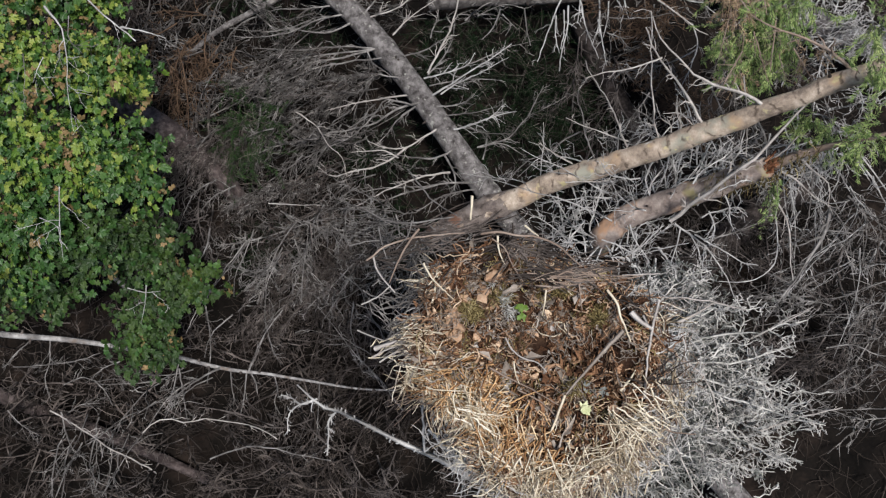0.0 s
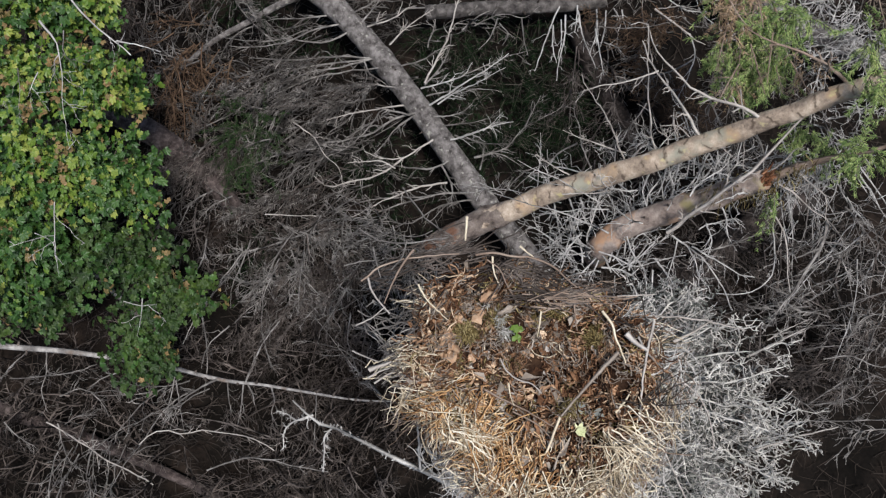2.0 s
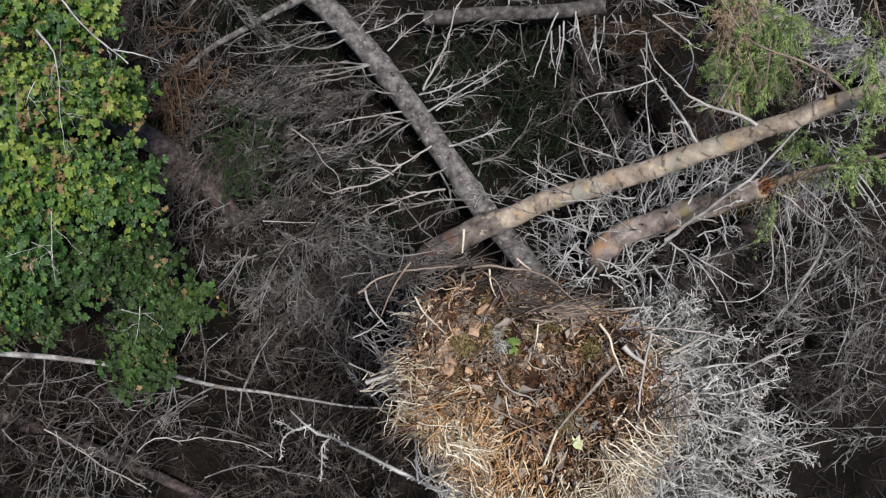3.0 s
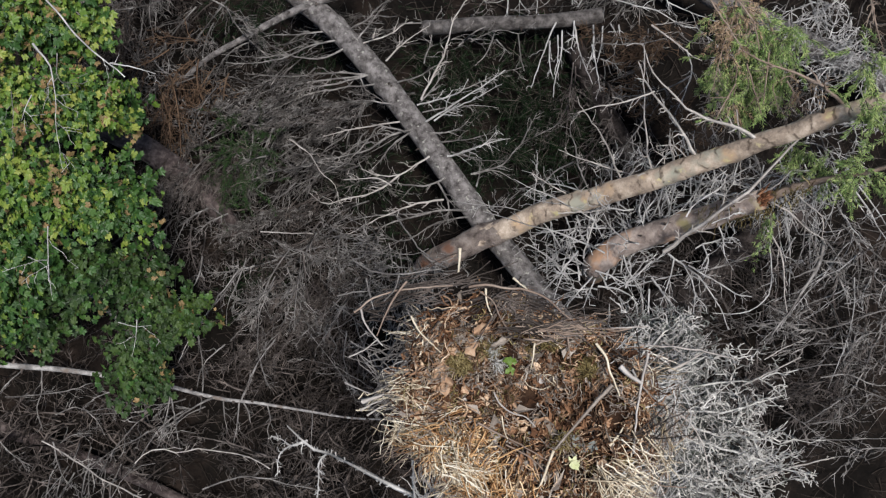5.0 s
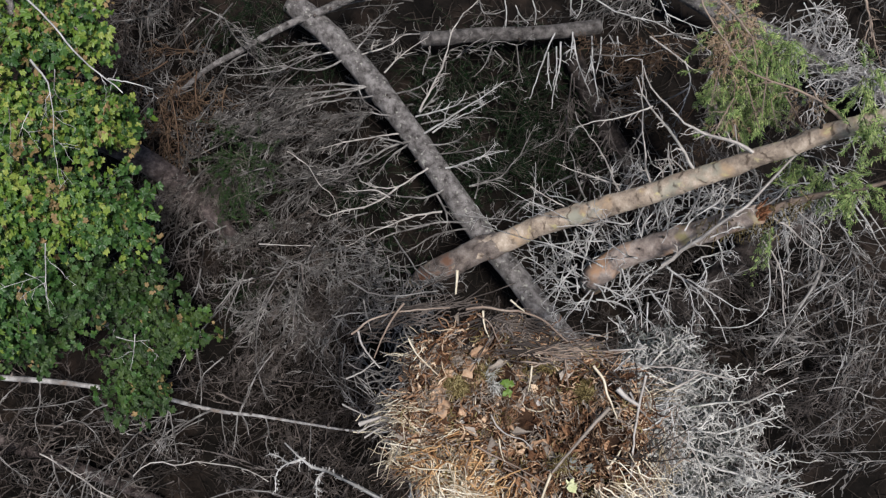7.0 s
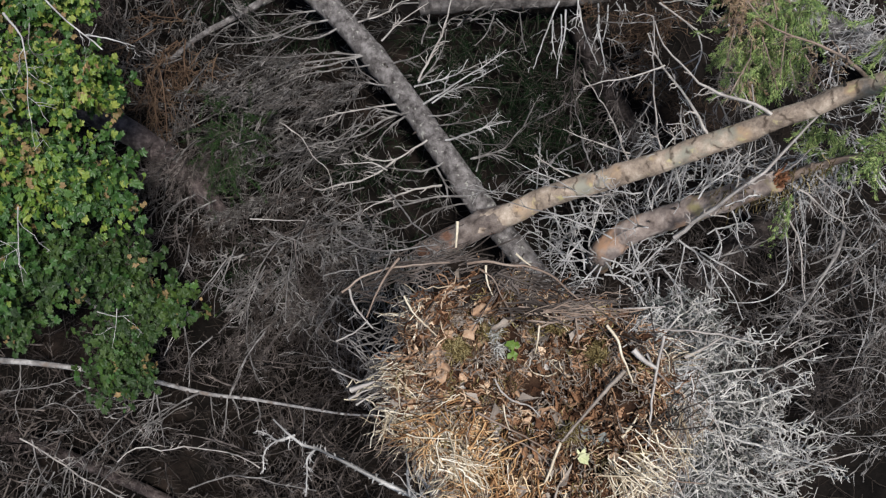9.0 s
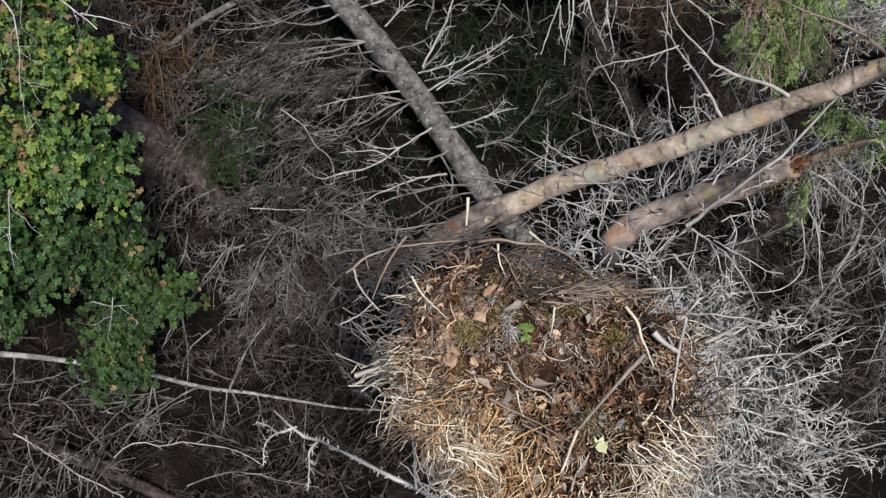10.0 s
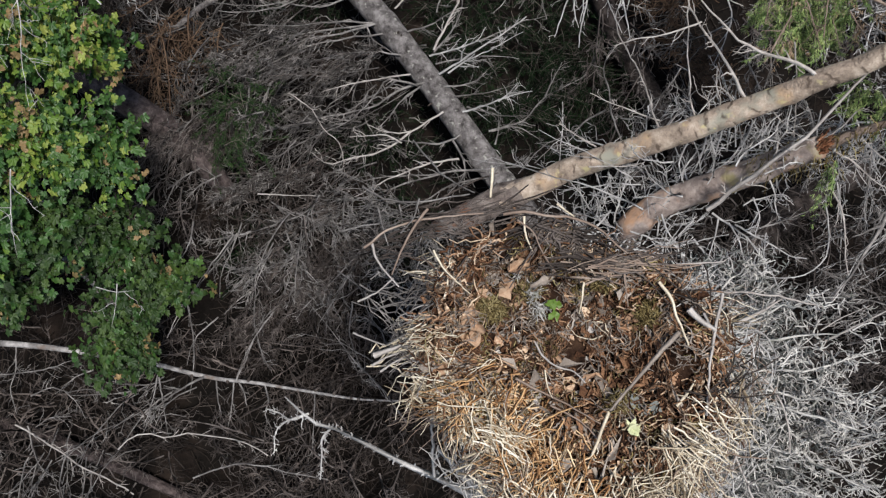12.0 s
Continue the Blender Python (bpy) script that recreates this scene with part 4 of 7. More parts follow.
white_pole = tree("bleached_pole", "thin bleached dead trunk lying across brush", "fallen tree",
    [(-5.414, 0.732, 0.85, 0.037), (-4.567, 0.641, 0.824, 0.032), (-4.144, 0.61, 0.811, 0.029), (-3.78, 0.567, 0.8, 0.027), (-3.475, 0.519, 0.791, 0.026), (-2.835, 0.409, 0.771, 0.022), (-2.559, 0.336, 0.762, 0.021), (-2.254, 0.276, 0.753, 0.019), (-1.95, 0.245, 0.744, 0.017), (-1.645, 0.196, 0.734, 0.015), (-1.279, 0.135, 0.723, 0.013), (-0.913, 0.08, 0.712, 0.011), (-0.517, 0.061, 0.7, 0.009)], POLE_WOOD, 27, sides=10, rough=0.04)
twig(white_pole, GREY_TWIG, [(-2.1, 0.264, 0.78, 0.015), (-2.01, 0.486, 0.787, 0.014), (-1.908, 0.739, 0.795, 0.013), (-1.839, 0.909, 0.8, 0.012)], 2)
twig(white_pole, GREY_TWIG, [(-2.129, 0.246, 0.76, 0.012), (-2.174, -0.057, 0.65, 0.010), (-2.211, -0.192, 0.6, 0.009)], 2)
twig(white_pole, GREY_TWIG, [(-2.3, 0.264, 0.76, 0.012), (-2.298, 0.064, 0.665, 0.010), (-2.278, -0.071, 0.6, 0.009)], 2)
twig(white_pole, GREY_TWIG, [(-2.08, 0.246, 0.76, 0.012), (-2.041, 0.135, 0.674, 0.011), (-2.035, 0.03, 0.6, 0.009)], 1)
twig(white_pole, GREY_TWIG, [(-1.823, 0.215, 0.76, 0.012), (-1.799, 0.064, 0.702, 0.011), (-1.836, -0.058, 0.655, 0.010), (-1.781, -0.192, 0.6, 0.009)], 3)
twig(white_pole, GREY_TWIG, [(-1.337, 0.136, 0.74, 0.009), (-1.352, -0.117, 0.682, 0.008), (-1.374, -0.479, 0.6, 0.006)], 2)
twig(white_pole, GREY_TWIG, [(-1.908, 0.655, 0.78, 0.012), (-1.838, 0.485, 0.793, 0.010), (-1.791, 0.395, 0.8, 0.009)], 2)

# ---- loose dead branches with a clear line of their own ----
def loose(material, pts, n=6, label="bare dead branch lying on brushwood"):
    root = thing("dead_branch", label, "branch", "dead branches on the ground")
    limb(root, slim(pts, 0.72), material, next(SEED), n * 2, (0.06, 0.28), 1, 40, 0.1, 0.4, name="stem", least=0.0022)


loose(PALE_WOOD, [(-3.202, -0.386, 0.8, 0.012), (-3.091, -0.271, 0.794, 0.012), (-2.884, -0.254, 0.788, 0.013), (-2.764, -0.272, 0.784, 0.013), (-2.527, -0.244, 0.776, 0.014), (-2.227, -0.275, 0.766, 0.014), (-1.985, -0.334, 0.758, 0.015), (-1.772, -0.452, 0.75, 0.015)], 5, "pale bare dead branch on brown brush")
loose(GREY_TWIG, [(-2.47, -0.654, 0.8, 0.015), (-2.267, -0.574, 0.791, 0.015), (-2.032, -0.53, 0.782, 0.015), (-1.794, -0.549, 0.773, 0.015), (-1.614, -0.596, 0.766, 0.015), (-1.195, -0.674, 0.75, 0.015)])
loose(PALE_WOOD, [(-4.209, -0.151, 0.8, 0.015), (-4.117, -0.192, 0.796, 0.015), (-3.931, -0.31, 0.788, 0.016), (-3.717, -0.428, 0.779, 0.018), (-3.592, -0.527, 0.773, 0.018), (-3.288, -0.668, 0.761, 0.020), (-3.044, -0.808, 0.75, 0.021)])
loose(GREY_TWIG, [(-4.66, -0.15, 0.8, 0.012), (-4.539, -0.28, 0.779, 0.011), (-4.332, -0.412, 0.75, 0.009)])
loose(GREY_TWIG, [(-4.642, 0.311, 0.8, 0.009), (-4.309, 0.329, 0.8, 0.011), (-3.949, 0.382, 0.8, 0.014), (-3.711, 0.459, 0.8, 0.015)])
loose(GREY_TWIG, [(-4.009, -0.175, 0.8, 0.009), (-3.883, -0.093, 0.8, 0.010), (-3.673, -0.076, 0.8, 0.012)])
loose(GREY_TWIG, [(-2.412, 0.295, 0.8, 0.024), (-2.58, 0.217, 0.775, 0.021), (-2.827, 0.056, 0.736, 0.017), (-3.043, -0.1, 0.7, 0.012)])
loose(GREY_TWIG, [(-2.853, 0.355, 0.8, 0.015), (-2.927, 0.038, 0.742, 0.012), (-3.008, -0.183, 0.7, 0.009)], 2)
loose(GREY_TWIG, [(-2.85, 0.296, 0.8, 0.015), (-2.79, -0.081, 0.733, 0.011), (-2.754, -0.267, 0.7, 0.009)], 2)
loose(GREY_TWIG, [(-2.613, 1.033, 0.8, 0.015), (-2.548, 0.729, 0.783, 0.013), (-2.527, 0.487, 0.77, 0.012), (-2.553, 0.139, 0.75, 0.009)], 3)
loose(GREY_TWIG, [(-4.08, 0.12, 0.8, 0.012), (-3.881, 0.202, 0.784, 0.011), (-3.761, 0.16, 0.775, 0.011), (-3.526, 0.183, 0.759, 0.010), (-3.405, 0.147, 0.75, 0.009)])
loose(GREY_TWIG, [(-3.75, 0.161, 0.8, 0.012), (-3.642, 0.04, 0.748, 0.011), (-3.579, -0.099, 0.7, 0.009)], 3)
loose(GREY_TWIG, [(-4.27, 0.599, 0.8, 0.015), (-4.268, 0.37, 0.766, 0.013), (-4.316, 0.19, 0.737, 0.011), (-4.253, -0.05, 0.7, 0.009)], 4)
loose(GREY_TWIG, [(-4.455, 0.611, 0.8, 0.015), (-4.653, 0.461, 0.745, 0.012), (-4.785, 0.31, 0.7, 0.009)], 4)
loose(GREY_TWIG, [(-3.492, 0.369, 0.8, 0.015), (-3.692, 0.297, 0.744, 0.012), (-3.826, 0.2, 0.7, 0.009)], 4)
loose(GREY_TWIG, [(-4.088, -0.163, 0.8, 0.015), (-4.027, -0.4, 0.762, 0.013), (-3.966, -0.548, 0.736, 0.011), (-3.791, -0.697, 0.7, 0.009)], 4)
loose(GREY_TWIG, [(-2.06, 1.79, 0.98, 0.015), (-2.18, 1.48, 0.92, 0.013), (-2.27, 1.30, 0.86, 0.010), (-2.29, 1.07, 0.80, 0.008)], 1, "grey dead branch drooping over brown brush")
loose(GREY_TWIG, [(-1.74, 1.59, 0.98, 0.015), (-1.85, 1.36, 0.94, 0.013), (-1.92, 1.13, 0.89, 0.011), (-1.93, 0.83, 0.85, 0.010), (-1.82, 0.41, 0.80, 0.008)], 1, "grey dead branch drooping over brown brush")
loose(GREY_TWIG, [(-1.72, 0.91, 0.98, 0.015), (-1.92, 0.66, 0.89, 0.011), (-2.09, 0.32, 0.80, 0.008)], 1, "grey dead branch drooping over brown brush")
loose(GREY_TWIG, [(-1.11, 1.31, 0.98, 0.015), (-0.90, 1.15, 0.92, 0.013), (-0.81, 0.90, 0.86, 0.010), (-0.64, 0.69, 0.80, 0.008)], 1, "grey dead branch drooping over brown brush")
loose(GREY_TWIG, [(-2.14, 1.66, 0.98, 0.015), (-2.43, 1.29, 0.89, 0.011), (-2.76, 0.72, 0.80, 0.008)], 1, "grey dead branch drooping over brown brush")
loose(GREY_TWIG, [(-2.25, 0.86, 0.98, 0.015), (-2.50, 0.64, 0.89, 0.011), (-2.58, 0.41, 0.80, 0.008)], 1, "grey dead branch drooping over brown brush")
loose(GREY_TWIG, [(-0.96, 1.00, 0.98, 0.015), (-0.99, 0.73, 0.89, 0.011), (-0.87, 0.32, 0.80, 0.008)], 1, "grey dead branch drooping over brown brush")
loose(GREY_TWIG, [(-2.576, 1.835, 0.85, 0.019), (-2.623, 1.623, 0.799, 0.016), (-2.689, 1.502, 0.767, 0.014), (-2.939, 1.334, 0.7, 0.009)], 5)
loose(GREY_TWIG, [(-2.135, 1.709, 0.85, 0.016), (-2.362, 1.407, 0.764, 0.012), (-2.544, 1.195, 0.7, 0.009)], 4)
loose(PALE_WOOD, [(-2.513, 1.183, 0.85, 0.015), (-2.676, 0.973, 0.783, 0.014), (-2.823, 0.683, 0.7, 0.012)], 2)
loose(GREY_TWIG, [(-1.629, 1.701, 0.9, 0.012), (-1.57, 1.55, 0.861, 0.011), (-1.39, 1.37, 0.8, 0.009)], 4)
loose(GREY_TWIG, [(-1.534, 1.892, 0.95, 0.018), (-1.354, 1.824, 0.905, 0.017), (-1.173, 1.706, 0.855, 0.015), (-1.163, 1.463, 0.8, 0.012)], 6)
loose(GREY_TWIG, [(-1.784, 2.005, 0.95, 0.015), (-1.663, 1.934, 0.926, 0.014), (-1.529, 1.857, 0.9, 0.012)], 4)
loose(GREY_TWIG, [(-1.954, 0.697, 0.8, 0.012), (-1.792, 0.943, 0.736, 0.010), (-1.665, 1.05, 0.7, 0.009)], 4)
loose(GREY_TWIG, [(-2.238, 0.91, 0.8, 0.012), (-2.102, 1.066, 0.75, 0.011), (-1.932, 1.194, 0.7, 0.009)], 4)
loose(GREY_TWIG, [(-2.186, 1.125, 0.8, 0.012), (-1.991, 1.377, 0.744, 0.011), (-1.82, 1.571, 0.7, 0.009)], 3)
loose(PALE_WOOD, [(-1.645, 3.138, 0.95, 0.013), (-1.507, 3.052, 0.933, 0.012), (-1.381, 2.939, 0.915, 0.012), (-1.317, 2.813, 0.9, 0.011), (-1.128, 2.625, 0.872, 0.010), (-1.076, 2.417, 0.85, 0.009)], 3, "thin bleached dead twig")
loose(PALE_WOOD, [(-1.923, 2.087, 0.95, 0.012), (-1.663, 2.074, 0.95, 0.011), (-1.353, 2.067, 0.95, 0.009)], 1, "thin bleached dead stick")
loose(GREY_TWIG, [(-2.524, 2.365, 0.9, 0.019), (-2.77, 2.26, 0.792, 0.016), (-2.882, 2.114, 0.714, 0.013), (-3., 1.875, 0.6, 0.010)], 10)
loose(GREY_TWIG, [(-2.303, 2.301, 0.9, 0.016), (-2.59, 2.203, 0.752, 0.013), (-2.815, 2.004, 0.6, 0.010)], 12)
loose(GREY_TWIG, [(-1.564, 2.652, 0.9, 0.016), (-1.769, 2.515, 0.796, 0.013), (-2.015, 2.603, 0.7, 0.010)], 6)
loose(GREY_TWIG, [(-2.058, 3.24, 0.9, 0.016), (-2.094, 2.995, 0.837, 0.014), (-2.23, 2.69, 0.753, 0.011), (-2.331, 2.506, 0.7, 0.010)], 8)
loose(GREY_TWIG, [(-1.836, 3.273, 0.9, 0.016), (-1.977, 3.007, 0.795, 0.013), (-2.117, 2.768, 0.7, 0.010)], 6)
loose(WHITE_TWIG, [(1.865, 4.943, 0.95, 0.016), (2.025, 4.827, 0.944, 0.016), (2.348, 4.72, 0.933, 0.015), (2.607, 4.641, 0.925, 0.015), (2.797, 4.505, 0.918, 0.014), (2.992, 4.473, 0.911, 0.014), (3.117, 4.372, 0.906, 0.013), (3.253, 4.223, 0.9, 0.013)], 9, "bleached branching dead twig")
loose(WHITE_TWIG, [(2.588, 4.916, 1., 0.013), (2.655, 4.708, 1., 0.011), (2.662, 4.591, 1., 0.010)], 2)
loose(WHITE_TWIG, [(2.657, 4.743, 1., 0.016), (2.909, 4.618, 1., 0.013), (3.224, 4.494, 1., 0.010)], 3)
loose(PALE_WOOD, [(2.451, 4.468, 1., 0.023), (2.636, 4.318, 1., 0.020), (2.82, 4.162, 1., 0.018), (2.912, 4.074, 1., 0.017), (3.005, 4.033, 1., 0.016)], 2, "bleached crooked dead stick")
loose(WHITE_TWIG, [(2.834, 4.168, 1., 0.016), (2.888, 3.899, 0.983, 0.014), (2.839, 3.769, 0.974, 0.013), (2.77, 3.606, 0.963, 0.011), (2.681, 3.412, 0.95, 0.010)], 5)
loose(GREY_TWIG, [(1.81, 4.28, 0.95, 0.013), (2.131, 4.252, 0.95, 0.012), (2.455, 4.286, 0.95, 0.011), (2.703, 4.353, 0.95, 0.010)], 4)
loose(GREY_TWIG, [(2.483, 4.468, 1., 0.013), (2.789, 4.519, 0.948, 0.011), (3.06, 4.471, 0.9, 0.010)], 4)
loose(GREY_TWIG, [(2.767, 4.365, 1., 0.013), (2.868, 4.29, 0.969, 0.012), (3.179, 4.292, 0.9, 0.010)], 3)
loose(GREY_TWIG, [(1.858, 4.062, 1., 0.013), (2.026, 4.016, 0.948, 0.011), (2.128, 3.899, 0.9, 0.010)], 5)
loose(WHITE_TWIG, [(4.358, 4.207, 1.2, 0.013), (4.443, 4.407, 1.2, 0.011), (4.548, 4.676, 1.2, 0.009)], 4)
loose(WHITE_TWIG, [(4.06, 4.492, 1., 0.013), (4.388, 4.567, 1., 0.011), (4.745, 4.601, 1., 0.010)], 5)
loose(WHITE_TWIG, [(4.252, 4.778, 1.2, 0.013), (4.328, 4.541, 1.2, 0.011), (4.353, 4.307, 1.2, 0.009)], 4)
loose(WHITE_TWIG, [(3.919, 4.122, 1.2, 0.013), (4.047, 4.161, 1.2, 0.011), (4.143, 4.194, 1.2, 0.009)], 2)
loose(WHITE_TWIG, [(4.447, 4.074, 1.2, 0.012), (4.607, 4.12, 1.2, 0.011), (4.773, 4.226, 1.2, 0.009)], 3)
loose(WHITE_TWIG, [(4.08, 3.779, 1.2, 0.012), (4.242, 3.857, 1.2, 0.011), (4.43, 3.877, 1.2, 0.009)], 3)
loose(WHITE_TWIG, [(4.055, 4.677, 1.2, 0.013), (4.31, 4.71, 1.2, 0.012), (4.609, 4.507, 1.2, 0.010), (4.461, 4.24, 1.2, 0.009)], 5)
loose(PALE_WOOD, [(3.249, 0.661, 1.6, 0.011), (3.482, 0.788, 1.6, 0.010), (3.701, 0.877, 1.6, 0.008)], 2, "thin pale dead twig")
loose(GREY_TWIG, [(4.809, 1.198, 1.5, 0.017), (4.442, 1.137, 1.424, 0.014), (4.118, 1.01, 1.354, 0.011), (3.849, 0.974, 1.3, 0.009)], 8)
loose(GREY_TWIG, [(4.125, 0.665, 1.4, 0.014), (4.347, 0.909, 1.4, 0.011), (4.638, 0.949, 1.4, 0.009)], 5)
loose(GREY_TWIG, [(3.232, 1.237, 1.6, 0.011), (3.528, 1.111, 1.544, 0.010), (3.768, 1.029, 1.5, 0.009)], 5)
loose(GREY_TWIG, [(3.786, 1.644, 1.7, 0.014), (4.143, 1.61, 1.653, 0.011), (4.528, 1.496, 1.6, 0.009)], 7)
loose(GREY_TWIG, [(4.173, 1.889, 1.7, 0.014), (4.327, 1.697, 1.64, 0.011), (4.42, 1.56, 1.6, 0.009)], 5)
loose(GREY_TWIG, [(4.057, 1.518, 1.7, 0.011), (4.123, 1.361, 1.59, 0.010), (4.166, 1.228, 1.5, 0.009)], 3)
loose(GREY_TWIG, [(3.656, 0.557, 1.2, 0.012), (3.982, 0.62, 1.2, 0.012), (4.363, 0.63, 1.2, 0.012)], 6)
loose(GREY_TWIG, [(3.971, 0.493, 1.2, 0.012), (4.237, 0.527, 1.2, 0.012), (4.518, 0.417, 1.2, 0.012), (4.838, 0.411, 1.2, 0.012)], 6)
loose(GREY_TWIG, [(3.791, 0.043, 1.2, 0.012), (4.091, 0.211, 1.144, 0.010), (4.327, 0.342, 1.1, 0.009)], 5)
loose(GREY_TWIG, [(3.552, 0.194, 1.1, 0.012), (3.875, -0.02, 1.061, 0.012), (4.11, -0.165, 1.034, 0.012), (4.44, -0.265, 1., 0.012)], 6)
loose(GREY_TWIG, [(3.528, -0.143, 1.1, 0.012), (3.965, -0.138, 1.1, 0.012), (4.84, -0.123, 1.1, 0.012)], 8)
loose(GREY_TWIG, [(3.847, 0.026, 1.2, 0.012), (4.229, 0.099, 1.2, 0.010), (4.51, 0.325, 1.2, 0.009)], 5)
loose(GREY_TWIG, [(4.164, 0.7, 1.2, 0.012), (4.315, 0.758, 1.2, 0.011), (4.483, 0.991, 1.2, 0.009)], 4)

# ---- thickets of dead brushwood, too fine to count ----
def thicket(name, label, corner_a, corner_b, count, heading, spread, high, length, material, seed, twigs=9, again=2, droop=0.35, radius=0.011, angle=42, parent=None, single=False, least=0.006):
    rng = np.random.default_rng(seed)
    (x0, y0), (x1, y1) = corner_a[:2], corner_b[:2]
    heaps = max(3, count // 7)
    heap = np.stack([rng.uniform(min(x0, x1), max(x0, x1), heaps), rng.uniform(min(y0, y1), max(y0, y1), heaps)], 1)
    lean = rng.normal(heading, spread, heaps)
    h = rng.integers(0, heaps, count)
    flat_p = heap[h] + rng.normal(size=(count, 2)) * 0.2
    p = np.concatenate([flat_p, rng.uniform(*high, (count, 1))], 1)
    a = np.radians(lean[h] + rng.normal(0, 16, count))
    d = unit(np.stack([np.cos(a), np.sin(a), rng.normal(0.05, 0.12, count)], 1))
    long = rng.uniform(*length, count)[:, None]
    s = np.linspace(0, 1, 8)
    lines = p[:, None] + d[:, None] * (long * s)[:, :, None]
    lines += (np.clip(rng.normal(size=(count, 3)), -1.2, 1.2) * np.array([0.42, 0.42, 0.16]))[:, None] * (long * s ** 2)[:, :, None]
    lines[:, 1:] += np.cumsum(rng.normal(size=(count, 7, 3)) * np.array([0.02, 0.02, 0.01]), axis=1) * long[:, :, None]
    lines[:, :, 2] -= droop * long * s ** 2
    lines[:, :, 2] = np.maximum(lines[:, :, 2], 0.05)
    rad = np.full((count, 1), radius) * rng.uniform(0.5, 1.2, (count, 1)) * (1 - 0.7 * s)
    l1, r1, i1, j1 = grow(lines, rad, twigs, rng, (0.12, 0.38), angle, 0.5, droop, 5, 0.55, kink=0.24, least=least)
    l2, r2, i2, j2 = grow(l1, r1, again, rng, (0.06, 0.2), angle, 0.4, droop, 3, 0.75, kink=0.3, least=least * 0.8)
    if parent or single:
        for i in range(count):
            a, b = slice(i * twigs, (i + 1) * twigs), slice(i * twigs * again, (i + 1) * twigs * again)
            v, f = bundle([(lines[i:i + 1], rad[i:i + 1]), (l1[a], r1[a], 0, i1[a] - i, j1[a]), (l2[b], r2[b], 1, i2[b] - i * twigs, j2[b])], 3)
            if parent:
                part("branch", mesh_from("branch", v, f, [material]), parent)
            else:
                tagged(new("dead_bough", mesh_from("dead_bough", v, f, [material])), label, "branch", "dead boughs on the ground")
        return
    v, f = bundle([(lines, rad), (l1, r1, 0, i1, j1), (l2, r2, 1, i2, j2)], 3)
    ob = new(name, mesh_from(name, v, f, [material]))
    tagged(ob, label, "brushwood", kind="stuff")


thicket("brushwood", "tangled grey dead conifer boughs on the ground", (-3.02, 4.90, 0.40), (-0.33, 2.84, 0.40), 66, 203, 17, (0.35, 0.8), (0.7, 1.5), ASH_TWIG, 201, twigs=8, again=2, least=0.004, angle=24, parent=grey_log)
thicket("brushwood", "drooping brown-grey dead bough with fine twigs", (-2.15, 2.7, 0.40), (-0.58, 0.70, 0.40), 85, 235, 30, (0.35, 0.8), (0.5, 1.0), BROWN_TWIG, 202, twigs=9, single=True)
thicket("brushwood", "thin brown dead twigs over dark soil", (-5.71, 0.94, 0.40), (0.31, -1.16, 0.40), 200, 190, 60, (0.2, 0.75), (0.5, 1.1), BROWN_TWIG, 203, twigs=7, radius=0.012)
thicket("brushwood", "purplish-brown dead twigs over dark soil", (2.45, 2.19, 0.60), (5.81, -0.49, 0.60), 125, 205, 50, (0.3, 1.1), (0.5, 1.1), PURPLE_TWIG, 204, twigs=8)
thicket("brushwood", "grey dead twigs hanging over dark ground", (1.86, 5.58, 0.50), (6.21, 3.69, 0.50), 90, 265, 50, (0.2, 0.7), (0.4, 0.8), GREY_TWIG, 205, twigs=6, again=2)
thicket("brushwood", "rusty brown dead conifer twigs", (-4.13, 5.59, 0.50), (-2.74, 3.92, 0.50), 16, 230, 50, (0.3, 0.8), (0.4, 0.8), RUST_TWIG, 206)
thicket("brushwood", "pale grey dead twigs fanning from the log", (-0.61, 4.70, 0.50), (0.52, 2.48, 0.50), 8, 40, 18, (0.3, 0.7), (0.4, 0.8), GREY_TWIG, 207, twigs=6, parent=grey_log)
thicket("brushwood", "bleached tangled dead twigs below the nest", (1.52, 2.20, 1.20), (2.72, 1.00, 1.20), 30, 60, 60, (0.9, 2.4), (0.5, 0.95), WHITE_TWIG, 208, twigs=6, again=1, droop=0.1, radius=0.012, least=0.005, parent=stump)
thicket("brushwood", "bleached dead twigs under the leaning trunk", (0.81, 1.95, 0.90), (1.84, 1.20, 0.90), 18, 55, 60, (0.7, 1.3), (0.45, 0.85), WHITE_TWIG, 213, twigs=6, again=1, droop=0.1, least=0.005, parent=stump)
thicket("brushwood", "fine brown dead twigs behind the leafy tree", (-6.77, 5.80, 0.40), (-2.75, 0.81, 0.40), 190, 220, 60, (0.2, 0.8), (0.4, 0.9), BROWN_TWIG, 209)
thicket("brushwood", "pale dead twigs beside the broken trunk", (3.57, 2.52, 1.40), (5.18, 1.44, 1.40), 15, 250, 50, (0.8, 2.0), (0.5, 0.9), GREY_TWIG, 211, twigs=6, again=1)
thicket("brushwood", "grey dead twigs between the leaning trunks", (2.22, 3.53, 1.00), (5.33, 1.80, 1.00), 34, 240, 50, (0.4, 1.6), (0.5, 1.0), WHITE_TWIG, 210, twigs=5, again=1, least=0.0048)
thicket("brushwood", "bleached twigs fanning up between two trunks", (1.22, 2.10, 1.10), (2.73, 1.79, 1.10), 20, 80, 25, (0.8, 1.3), (0.35, 0.7), WHITE_TWIG, 212, twigs=5, again=1, least=0.005, droop=0.0, parent=stump)


